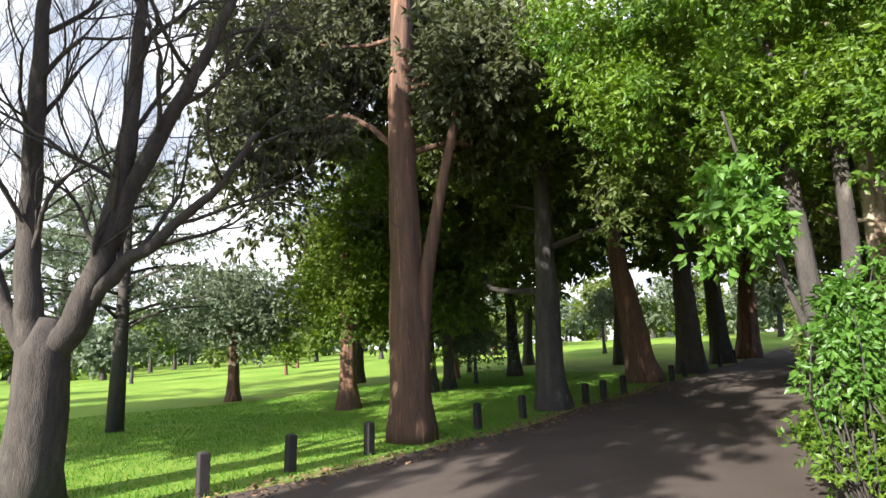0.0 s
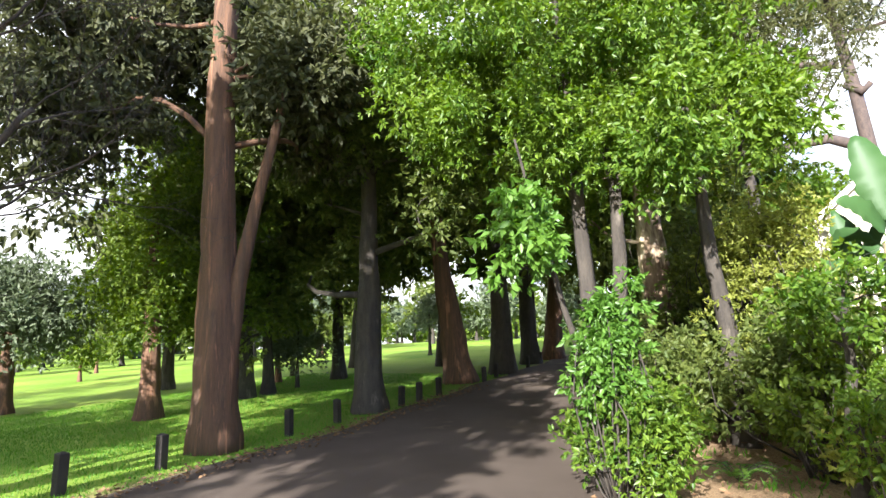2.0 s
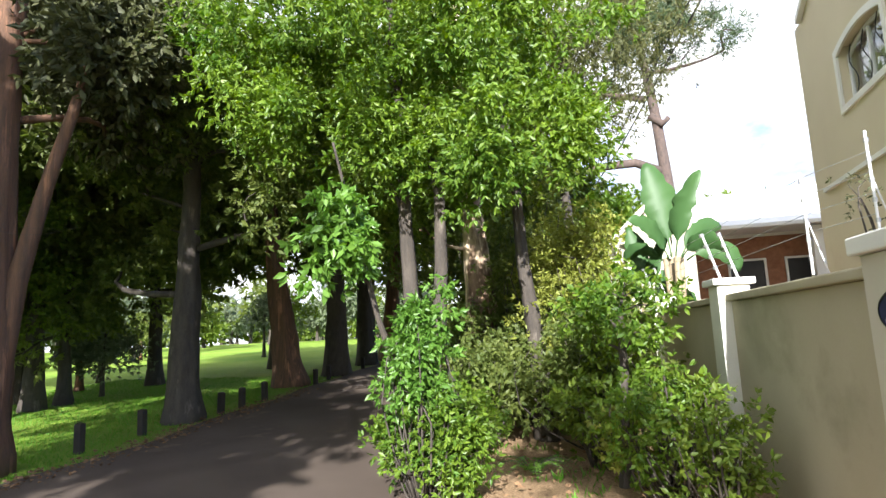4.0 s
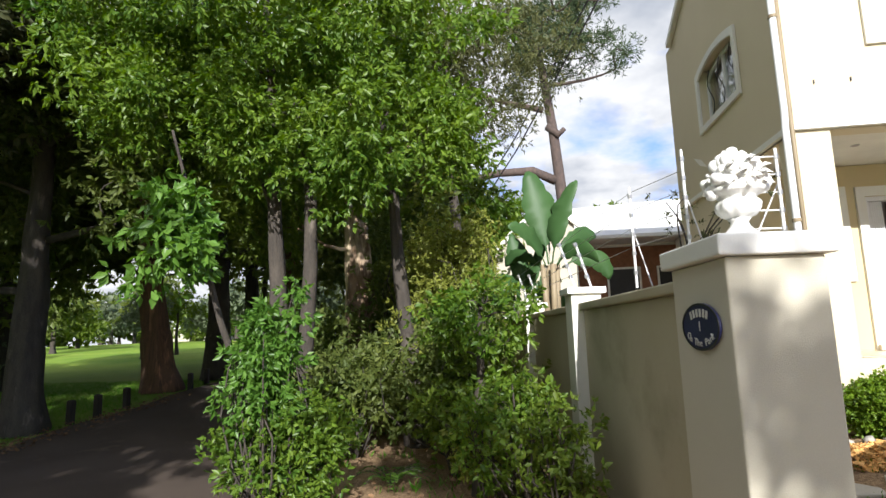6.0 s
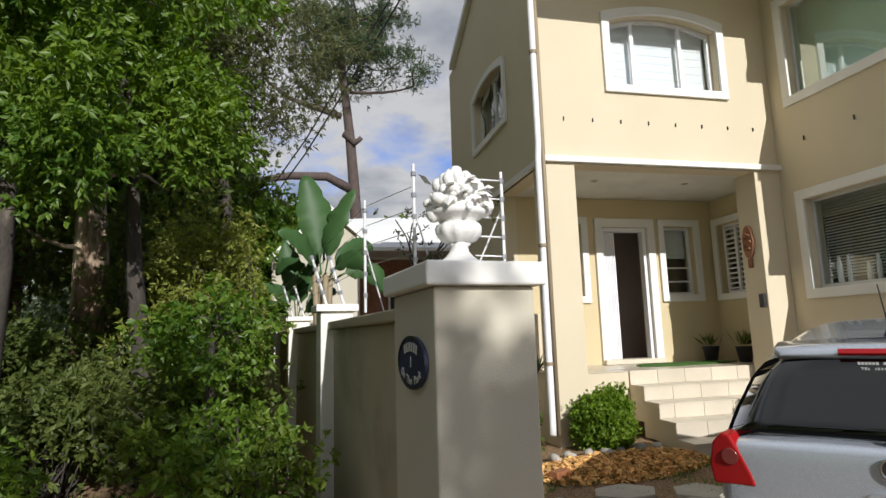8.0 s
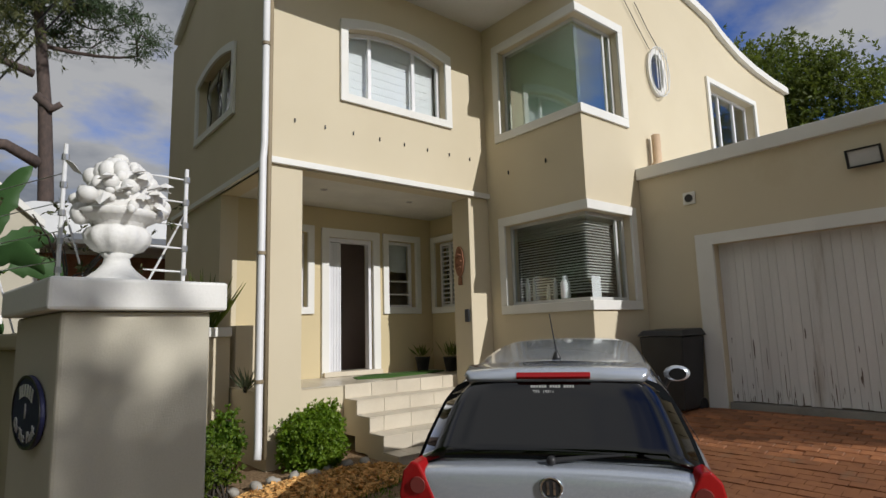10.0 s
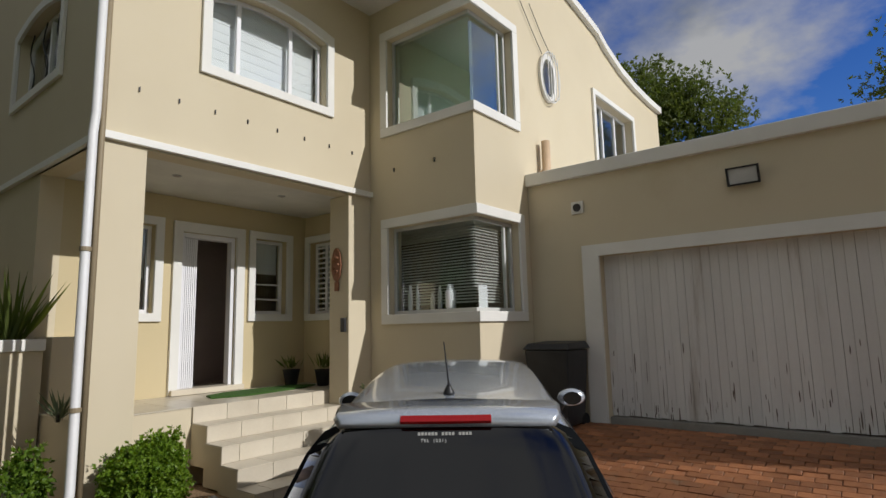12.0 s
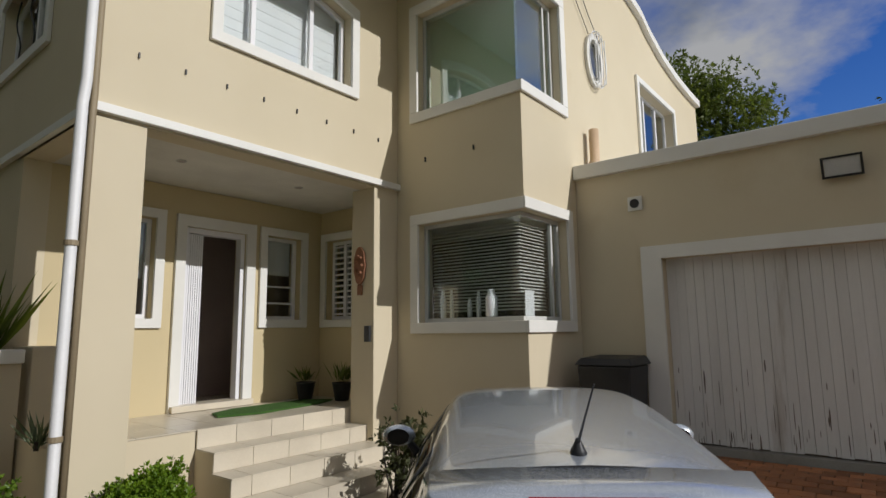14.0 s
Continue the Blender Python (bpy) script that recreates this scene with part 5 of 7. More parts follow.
# front door
door = thing("door_1", "white front door standing open onto a dim hall", "door", kind="structure")
part("surround", Geo().ring([(1.59, 0.985), (1.59, 3.36), (2.68, 3.36), (2.68, 0.985), (2.50, 0.985), (1.77, 0.985)], [(1.71, 0.985), (1.71, 3.22), (2.55, 3.22), (2.55, 0.985), (2.549, 0.985), (1.711, 0.985)], 0.003, 0.05, DOORWALL), TRIM, door)
for a, b in ((1.712, 1.77), (2.49, 2.548)):
    part("door_frame", Geo().box(a, b, 0.99, 3.218, -0.14, -0.02, DOORWALL), DOORWHITE, door, bevel=0.004)
part("door_frame", Geo().box(1.77, 2.49, 3.15, 3.218, -0.14, -0.02, DOORWALL), DOORWHITE, door, bevel=0.004)
for k in range(7):
    part("gate_leaf", Geo().box(1.775 + 0.028 * k, 1.798 + 0.028 * k, 1.06, 3.14, -0.10 + 0.012 * (k % 2), -0.03, DOORWALL), DOORWHITE, door, bevel=0.003)
leaf_m = Matrix.Translation((1.80, 2.02, 0)) @ Matrix.Rotation(radians(88), 4, 'Z')
lf = part("door_leaf", Geo().box(0, 0.74, -0.02, 0.02, 1.0, 3.14, leaf_m), DOORWHITE, door, bevel=0.004)
part("door_handle", Geo().tube([leaf_m @ Vector(p) for p in ((0.66, 0.025, 2.0), (0.66, 0.07, 2.0), (0.55, 0.07, 2.0))], 0.010, 8), CHROME, lf)
part("threshold", Geo().box(1.60, 2.67, 0.985, 1.06, -0.2, 0.12, DOORWALL), TILE, door, bevel=0.006)
for x in (0.9, 2.4):
    spot = thing("downlight", "small recessed ceiling light in the porch", "light", "porch ceiling lights", Matrix.Translation((x + 0.2, 0.75, 3.70)))
    part("rim", Geo().lathe([(0.05, -0.004), (0.055, 0.0), (0.055, 0.004)], 16), GREYMETAL, spot)
    part("lens", Geo().lathe([(0.038, -0.006), (0.038, -0.0045)], 16), CLEARLAMP, spot)

# platform, tiled steps
PLAT = 0.98
g = Geo()
g.box(0.252, 3.83, 0.52, 1.797, 0.0, PLAT - 0.014)
g.box(0.42, 1.24, 0.45, 0.519, -0.1, PLAT - 0.016)
tagged(part("porch_base", g, STUCCO, bevel=0.004), "plastered base under the porch floor", "porch", kind="structure")
floor = thing("floor", "cream glazed tiles on the porch floor", "floor", kind="structure")
ts = 0.42
for i in range(9):
    for j in range(4):
        x0, y0 = 0.26 + i * ts, 0.44 + j * ts
        x1, y1 = min(x0 + ts - 0.006, 3.82), min(y0 + ts - 0.006, 1.79)
        if x1 - x0 > 0.05 and y1 - y0 > 0.05:
            part("tile", Geo().box(x0, x1, y0, y1, PLAT - 0.013, PLAT), TILE, floor)
stairs = thing("stairs", "four cream tiled steps up to the porch", "stairs", kind="structure")
for k in range(4):
    z1, yf = PLAT - 0.18 * (k + 1), 0.44 - 0.34 * (k + 1)
    xl = 1.24 - 0.02 * k
    st = part("step", Geo().box(xl, 3.62, yf + 0.02, 0.50 if k == 0 else yf + 0.36, z1 - 0.45, z1 - 0.014), STUCCO, stairs)
    off = 0.21 * (k % 2)
    x = xl
    while x < 3.6:
        xe = min(x + 0.42 - (off if x == xl else 0), 3.62)
        part("tread_tile", Geo().box(x + 0.003, xe - 0.003, yf, yf + 0.34, z1 - 0.013, z1), TILE, st)
        part("riser_tile", Geo().box(x + 0.003, xe - 0.003, yf + 0.006, yf + 0.019, z1 - 0.179, z1 - 0.014), TILE, st)
        x = xe
x = 1.24
while x < 3.6:
    xe = min(x + 0.42, 3.62)
    part("riser_tile", Geo().box(x + 0.003, xe - 0.003, 0.42, 0.438, PLAT - 0.179, PLAT - 0.002), TILE, stairs)
    x = xe
g = Geo()
rng = np.random.default_rng(7)
g.prism([(1.75, 0.95), (2.2, 0.82), (3.2, 0.98), (3.55, 1.15), (3.3, 1.45), (2.2, 1.42), (1.85, 1.25)], PLAT + 0.002, PLAT + 0.022)
tagged(part("doormat", g, MAT_GREEN, bevel=0.006), "green turf mat on the porch floor", "mat")


def pot_plant(x, y, z, h, seed, label):
    rng = np.random.default_rng(seed)
    root = thing("pot_plant", label, "plant", "pot plants on the porch", Matrix.Translation((x, y, z)))
    part("pot", Geo().lathe([(0.09, 0), (0.13, 0.22), (0.14, 0.24), (0.12, 0.24), (0.11, 0.2)], 16), BLACKPLASTIC, root, smooth=True)
    c = np.array([(0.05 * rng.normal(), 0.05 * rng.normal(), 0.25) for k in range(26)])
    d = np.stack([rng.normal(size=26) * 0.6, rng.normal(size=26) * 0.6, np.full(26, 1.0)], axis=1)
    leaves_object("foliage", leaf_mesh(c, h * (0.6 + 0.5 * rng.random(26)), d, 0.07, rng), LEAF_DARK, root)


pot_plant(3.40, 1.55, PLAT, 0.24, 1, "potted plant in a black pot by the porch wall")
pot_plant(3.62, 1.05, PLAT, 0.3, 2, "tall potted plant beside the porch pillar")

# ornaments and boxes on the pillars
orn = thing("wall_ornament", "carved terracotta mask hung on the porch pillar", "ornament")
OM = face((3.19, 0.23, 2.72), (0, -1))
part("plaque", Geo().prism([(0.10 * math.cos(a) * (1 + 0.05 * math.cos(9 * a)), 0.24 * math.sin(a)) for a in np.linspace(0, 2 * math.pi, 40)[:-1]], 0.003, 0.035, OM), TERRACOTTA, orn, bevel=0.006)
for k in range(7):
    part("boss", Geo().ball(OM @ Vector((0.05 * math.cos(k * 0.9), 0.12 * math.sin(k * 0.9), 0.04)), 0.022, 8), TERRACOTTA, orn, smooth=True)
part("tassel", Geo().box(-0.04, 0.04, -0.37, -0.24, 0.003, 0.03, OM), TERRACOTTA, orn, bevel=0.008)
tagged(part("intercom_box", Geo().box(3.15, 3.188, 0.04, 0.13, 1.78, 1.97), BLACKPLASTIC, bevel=0.008), "black letter box fixed to the porch pillar", "box")
tagged(part("intercom_box", Geo().box(0.40, 0.48, 1.10, 1.19, 1.82, 2.0), BLACKPLASTIC, bevel=0.008), "black box fixed beside the porch planter", "box")

# nail holes and stains left on the sunlit wall
for k in range(8):
    tagged(part("wall_bracket", Geo().box(0.30 + 0.42 * k, 0.312 + 0.42 * k, -0.02, -0.002, 4.30, 4.35), BLACKPLASTIC), "small dark wall plug on the stucco", "bracket", "wall plugs in a row")
for y in (-0.5, -1.25):
    tagged(part("wall_bracket", Geo().box(3.59, 3.608, y, y + 0.012, 4.02, 4.08), BLACKPLASTIC), "small dark wall plug on the stucco", "bracket", "wall plugs in a row")

# rain pipes at the corner
pipe = thing("rain_pipe", "white rain pipe with clips at the house corner", "pipe")
part("pipe", Geo().tube([(-0.10, -0.06, 8.2), (-0.10, -0.06, 3.95), (-0.13, -0.10, 3.72), (-0.13, -0.10, 0.45), (-0.16, -0.16, 0.32)], 0.042, 14), PIPEWHITE, pipe, smooth=True)
for z in (1.15, 2.6, 5.2):
    part("clip", Geo().lathe([(0.052, -0.02), (0.052, 0.02)], 14, Matrix.Translation((-0.13 if z < 3.8 else -0.10, -0.10 if z < 3.8 else -0.06, z))), BROWNPIPE, pipe)
tagged(part("drain_pipe", Geo().tube([(-0.035, -0.055, 8.2), (-0.035, -0.055, 3.85), (-0.045, -0.075, 3.65), (-0.045, -0.075, 0.3)], 0.028, 10), BROWNPIPE, smooth=True), "beige drain pipe against the pillar corner", "pipe")

# garage door of upright boards
gd = thing("garage_door", "weathered white plank garage door with peeling paint", "door")
part("surround", Geo().ring([(0.80, 0.45), (0.80, 2.84), (6.5, 2.84), (6.5, 0.45), (6.30, 0.45), (1.0, 0.45)], [(1.03, 0.45), (1.03, 2.69), (6.25, 2.69), (6.25, 0.45), (6.249, 0.45), (1.031, 0.45)], 0.003, 0.045, face((4.91, -1.9), (0, -1))), TRIM, gd)
rng = np.random.default_rng(3)
u = -2.935
while u > -8.1:
    w = 0.098
    zb = 0.655 + 0.015 * rng.random()
    gap = 0.0016 + 0.0035 * rng.random() ** 2
    pk = part("plank", Geo().box(5.02 + 0.002 * rng.random(), 5.045, u - 0.1 + gap, u, zb, 2.69), GARAGEWOOD, gd)
    for q in range(rng.integers(1, 6)):
        uc, zc, hh = u - 0.02 - 0.06 * rng.random(), zb + 0.02 + 0.9 * rng.random() ** 2.5, 0.03 + 0.13 * rng.random() ** 2
        ww = 0.002 + 0.006 * rng.random() ** 2
        flake = [(-uc + ww * math.sin(a) * (0.6 + 0.7 * rng.random()), zc + hh * math.cos(a)) for a in np.linspace(0, 2 * math.pi, 11)[:-1]]
        part("peeled_patch", Geo().prism(flake, 0, 0.0015, face((5.0195, 0), (0, -1))), BAREWOOD, pk)
    u -= 0.1
part("backing", Geo().box(5.06, 5.09, -8.1, -2.935, 0.50, 2.69), BAREWOOD, gd)
part("bottom_rail", Geo().box(4.94, 5.1, -8.1, -2.935, 0.42, 0.645), KERB, gd)
flood = thing("flood_light", "square black-framed flood light on the garage wall", "light", at=Matrix.Translation((4.90, -4.70, 3.44)) @ Matrix.Rotation(radians(-14), 4, 'Y') @ Matrix.Diagonal((0.84, 0.84, 0.84, 1)))
part("housing", Geo().box(-0.07, 0.0, -0.17, 0.17, -0.10, 0.10), GREYMETAL, flood, bevel=0.012)
part("bezel", Geo().ring([(-0.2, -0.125), (0.2, -0.125), (0.2, 0.125), (-0.2, 0.125)], [(-0.175, -0.10), (0.175, -0.10), (0.175, 0.10), (-0.175, 0.10)], 0.06, 0.10, face((0, 0, 0), (0, -1))), BLACKPLASTIC, flood)
part("lens", Geo().box(-0.085, -0.075, -0.17, 0.17, -0.098, 0.098), ALU, flood)
vent = thing("wall_vent", "round vent in a square plate on the garage wall", "vent", at=Matrix.Translation((4.905, -2.66, 3.37)))
part("plate", Geo().box(-0.02, 0.0, -0.085, 0.085, -0.085, 0.085), TRIM, vent, bevel=0.005)
part("opening", Geo().lathe([(0.055, 0.0), (0.055, 0.012)], 18, Matrix.Translation((-0.021, 0, 0)) @ Matrix.Rotation(radians(-90), 4, 'Y')), BLACKPLASTIC, vent)
vp = Geo()
vp.tube([(5.25, -1.98, 3.99), (5.22, -2.02, 4.05), (5.30, -2.02, 4.12), (5.30, -2.02, 4.55)], [0.05, 0.06, 0.065, 0.065], 12)
tagged(part("vent_pipe", vp, PINK, smooth=True), "stubby peach vent pipe above the garage parapet", "pipe")
for dx in (0, 0.35):
    tagged(part("cable", Geo().tube([(4.8 + dx, -1.93, 6.75), (5.15 + dx, -1.93, 6.38), (5.5 + dx * 1.1, -1.93, 6.05)], 0.006, 5), BLACKPLASTIC), "thin dark cable stapled to the wall", "cable", "cables on the wing wall")
bin_ = thing("wheelie_bin", "black plastic wheelie bin beside the garage", "bin", at=Matrix.Translation((4.54, -2.43, 0.52)))
part("body", Geo().add([(-0.24, -0.24, 0.06), (0.24, -0.24, 0.06), (0.24, 0.24, 0.06), (-0.24, 0.24, 0.06), (-0.29, -0.30, 0.98), (0.29, -0.30, 0.98), (0.29, 0.30, 0.98), (-0.29, 0.30, 0.98)],
     [(3, 2, 1, 0), (4, 5, 6, 7), (0, 1, 5, 4), (1, 2, 6, 5), (2, 3, 7, 6), (3, 0, 4, 7)]), BLACKPLASTIC, bin_, bevel=0.02)
part("lid", Geo().add([(-0.31, -0.33, 0.985), (0.31, -0.33, 0.985), (0.31, 0.33, 0.985), (-0.31, 0.33, 0.985), (-0.24, -0.28, 1.06), (0.28, -0.28, 1.08), (0.28, 0.28, 1.08), (-0.24, 0.28, 1.06)],
     [(3, 2, 1, 0), (4, 5, 6, 7), (0, 1, 5, 4), (1, 2, 6, 5), (2, 3, 7, 6), (3, 0, 4, 7)]), BLACKPLASTIC, bin_, bevel=0.015)
for y in (-0.22, 0.22):
    part("wheel", Geo().lathe([(0.03, -0.03), (0.10, -0.03), (0.10, 0.03), (0.03, 0.03)], 16, Matrix.Translation((0.24, y, 0.08)) @ Matrix.Rotation(radians(90), 4, 'X')), RUBBER, bin_)

# ---- gate pillar, fence pillars, urn, sign ----
PG = "boundary wall pillars"
pil = thing("gate_pillar", "broad plastered gate pillar with a white cap", "pillar", at=BW)
part("shaft", Geo().box(0.045, 0.545, 0.045, 0.73, -0.6, 1.752), WALLPAINT, pil, bevel=0.012)
part("cap", Geo().box(-0.005, 0.59, -0.005, 0.775, 1.755, 1.865), TRIM, pil, bevel=0.012)
for k in range(7):
    fp = thing("fence_pillar", "slim plastered wall pillar with a white cap", "pillar", PG, BW @ Matrix.Translation((0, 3.5 + 3.7 * k, 0.02 * k)))
    part("shaft", Geo().box(0.03, 0.36, 0.02, 0.36, -0.6, 1.80), WHITEWALL, fp, bevel=0.008)
    part("cap", Geo().box(-0.02, 0.41, -0.03, 0.41, 1.803, 1.875), TRIM, fp, bevel=0.008)
    if k < 5:
        for j, (dx, dy) in enumerate(((0.10, 0.1), (0.28, 0.1))):
            br = thing("fence_bracket", "slanting white electric fence bracket with insulators", "fence", "electric fence brackets", BW @ Matrix.Translation((dx, 3.5 + 3.7 * k + dy, 1.875 + 0.02 * k)))
            part("rod", Geo().tube([(0, 0, 0), (-0.16, -0.04, 0.50)], 0.014, 8), PIPEWHITE, br)
            for q in range(4):
                f = 0.25 + 0.24 * q
                part("insulator", Geo().tube([(-0.16 * f, -0.04 * f, 0.5 * f - 0.018), (-0.16 * f - 0.012, -0.04 * f, 0.5 * f + 0.018)], 0.026, 8), GREYMETAL, br)


def tall_bracket(x, y, z, h, arms, label):
    br = thing("fence_post", label, "fence", "electric fence posts", Matrix.Translation((x, y, z)))
    part("post", Geo().tube([(0, 0, 0), (0, 0, h)], 0.009, 8), PIPEWHITE, br)
    part("stay", Geo().tube([(0.0, 0.02, h * 0.62), (0.13 if not arms else -0.14, 0.10, 0.0)], 0.005, 6), PIPEWHITE, br)
    for k in range(5):
        zz = h * (0.15 + 0.19 * k)
        part("insulator", Geo().tube([(0, 0, zz - 0.014), (0, 0, zz + 0.012)], 0.015, 8), GREYMETAL, br)
        if arms:
            part("arm", Geo().tube([(0, 0, zz), (-0.10, 0.0, zz + 0.003), (-0.16, 0.01, zz + 0.006)], [0.003, 0.0055, 0.002], 6), PIPEWHITE, br)


tall_bracket(-1.92, -3.78, 1.862, 0.55, True, "white fence post with five wire tensioners")
tall_bracket(-2.36, -3.52, 1.862, 0.66, False, "white electric fence post with insulators")
tall_bracket(-2.60, -3.05, 1.69, 0.72, False, "white electric fence post with insulators")
for k in range(4):
    z = 2.0 + 0.13 * k
    tagged(part("fence_wire", Geo().tube([(-2.36, -3.52, z), (-2.60, -3.05, z - 0.02), (-3.12, 0.9, z - 0.02), (-3.6, 4.6, z)], 0.0025, 4), GREYMETAL), "thin electric fence wire above the wall", "wire", "electric fence wires")

urn = thing("urn_finial", "white cast urn heaped with carved fruit on the pillar", "urn", at=Matrix.Translation((-2.20, -3.90, 1.865)))
part("pedestal", Geo().lathe([(0.125, 0), (0.125, 0.018), (0.10, 0.035), (0.07, 0.06), (0.05, 0.085), (0.045, 0.11), (0.062, 0.125)], 24), PLASTER_CAST, urn, smooth=True)
g = Geo()
prof = [(0.05, 0.125), (0.085, 0.14), (0.112, 0.17), (0.118, 0.20), (0.108, 0.22), (0.09, 0.235), (0.10, 0.245), (0.135, 0.265), (0.155, 0.285), (0.14, 0.295)]
n = 40
v = [((r + (0.006 * math.cos(10 * 2 * math.pi * k / n) if 0.13 < z < 0.225 else 0)) * math.cos(2 * math.pi * k / n), (r + (0.006 * math.cos(10 * 2 * math.pi * k / n) if 0.13 < z < 0.225 else 0)) * math.sin(2 * math.pi * k / n), z) for r, z in prof for k in range(n)]
g.add(v, [(i * n + j, i * n + (j + 1) % n, (i + 1) * n + (j + 1) % n, (i + 1) * n + j) for i in range(len(prof) - 1) for j in range(n)] + [tuple((len(prof) - 1) * n + j for j in range(n))])
part("bowl", g, PLASTER_CAST, urn, smooth=True)
rng = np.random.default_rng(12)
part("fruit_core", Geo().ball((0, 0, 0.33), 0.13, 16, (1, 1, 1.1)), PLASTER_CAST, urn, smooth=True)
for k in range(120):
    a, h = rng.random() * 6.28, rng.random()
    r = 0.150 * (1 - h ** 2.2) * (0.85 + 0.25 * rng.random())
    s = 0.014 + 0.026 * rng.random() ** 2
    g = Geo()
    g.ball((r * math.cos(a), r * math.sin(a), 0.275 + 0.24 * h), s, 10, (1, 1, 0.8 + 0.5 * rng.random()))
    part("fruit", g, PLASTER_CAST, urn, smooth=True)
for k in range(26):
    a = rng.random() * 6.28
    g = Geo()
    c = Vector((0.13 * math.cos(a), 0.13 * math.sin(a), 0.27 + 0.2 * rng.random()))
    tip = c + Vector((0.07 * math.cos(a), 0.07 * math.sin(a), 0.03 * rng.normal()))
    sd = Vector((-math.sin(a), math.cos(a), 0.3)) * 0.03
    g.add([c, (c + tip) / 2 + sd, tip, (c + tip) / 2 - sd, (c + tip) / 2 + Vector((0, 0, 0.018))], [(0, 1, 4), (1, 2, 4), (2, 3, 4), (3, 0, 4), (0, 3, 2, 1)])
    part("leaf", g, PLASTER_CAST, urn)
mid = thing("dry_plant", "dry twiggy plant growing behind the pillar cap", "plant", at=Matrix.Translation((-2.33, -3.40, 1.62)))
rng = np.random.default_rng(13)
c = rng.normal(size=(14, 3)) * np.array([0.16, 0.12, 0.16]) + np.array([0, 0, 0.42])
g = Geo()
for q in c:
    g.tube(curve((0, 0, 0), q, rng, 0.1), np.linspace(0.008, 0.003, 5), 4)
part("stem", g, BARK_GREY, mid)
leaves_object("foliage", crown_leaves(c, 0.10, 24, 0.032, rng), LEAF_RUST, mid)

# oval name plate
sign = thing("name_plate", "oval dark blue house name plate with pale lettering", "sign", at=BW @ Matrix.Translation((0.043, 0.36, 1.41)))
SF = face((0, 0, 0), (0, -1))
part("plate", Geo().prism(ell(0.225, 0.128, 40), 0.002, 0.016, SF), SIGNBLUE, sign, bevel=0.004)
part("rim", Geo().ring(ell(0.225, 0.128, 40), ell(0.214, 0.118, 40), 0.0165, 0.020, SF), BLACKPLASTIC, sign)


def letters(body, size, m, mat, parent, extrude=0.002):
    cu = bpy.data.curves.new("lettering", 'FONT')
    cu.body, cu.size, cu.extrude, cu.align_x, cu.align_y = body, size, extrude, 'CENTER', 'CENTER'
    tmp = bpy.data.objects.new("tmp", cu)
    scene.collection.objects.link(tmp)
    me = bpy.data.meshes.new_from_object(tmp.evaluated_get(bpy.context.evaluated_depsgraph_get()))
    bpy.data.objects.remove(tmp)
    me.materials.append(mat)
    ob = new("lettering", me)
    ob.parent = parent
    ob.matrix_local = m
    return ob


letters("1", 0.075, SF @ Matrix.Translation((0, 0.0, 0.018)), SIGNTEXT, sign)
for ch, a in zip("On The Park", np.linspace(-0.95, 0.95, 11)):
    if ch != " ":
        letters(ch, 0.056, SF @ Matrix.Translation((0.175 * math.sin(a), -0.088 * math.cos(a), 0.018)) @ Matrix.Rotation(a * 0.5, 4, 'Z'), SIGNTEXT, sign)
for k in range(6):
    a = -0.6 + 0.24 * k
    part("letter_bar", Geo().box(-0.012, 0.012, -0.022, 0.022, 0, 0.002, SF @ Matrix.Translation((0.17 * math.sin(a), 0.075 * math.cos(a), 0.018)) @ Matrix.Rotation(-a * 0.5, 4, 'Z')), SIGNTEXT, sign)


# ---- the parked car ----
car = thing("car", "silver hatchback parked nose to the house", "car", at=pose(-0.310, -4.449, -0.004, 0, -3.2, 35.2))


def loft(sections):
    """Joins rings of points with as many points each, nose to tail, closed at both ends."""
    n = len(sections[0])
    v = [p for s in sections for p in s]
    f = [(i * n + j, i * n + (j + 1) % n, (i + 1) * n + (j + 1) % n, (i + 1) * n + j) for i in range(len(sections) - 1) for j in range(n)]
    return v, f + [tuple(range(n))[::-1], tuple((len(sections) - 1) * n + j for j in range(n))]


def body_ring(x, w, top, bottom=0.24, tuck=0.05):
    half = [(w - tuck, bottom), (w - 0.01, bottom + 0.12), (w, 0.55), (w - 0.005, top - 0.14), (w - 0.035, top - 0.05), (w - 0.09, top)]
    return [(x, a, z) for a, z in half] + [(x, 0.0, top + 0.015)] + [(x, -a, z) for a, z in half[::-1]]


lower = [body_ring(0.0, 0.70, 0.93, 0.34), body_ring(0.03, 0.765, 0.95, 0.28), body_ring(0.14, 0.805, 0.965), body_ring(0.5, 0.825, 0.975), body_ring(1.2, 0.83, 0.965), body_ring(2.0, 0.83, 0.955),
         body_ring(2.8, 0.825, 0.945), body_ring(3.2, 0.80, 0.90), body_ring(3.55, 0.76, 0.83), body_ring(3.80, 0.68, 0.72, 0.28), body_ring(3.90, 0.56, 0.60, 0.34)]
def rounded(ob, levels=2):
    """Smooths a lofted panel."""
    ob.modifiers.new("round", 'SUBSURF').levels = levels
    ob.modifiers["round"].render_levels = levels
    return ob


rounded(part("body", Geo().add(*loft(lower)), SILVER, car, smooth=True))
ROOF = [(0.10, 0.955, 0.735), (0.24, 1.10, 0.695), (0.40, 1.275, 0.625), (0.50, 1.355, 0.56), (0.62, 1.392, 0.54), (1.0, 1.425, 0.532), (1.5, 1.455, 0.522), (2.0, 1.455, 0.505), (2.3, 1.41, 0.49), (2.62, 1.22, 0.59), (3.05, 0.955, 0.67)]


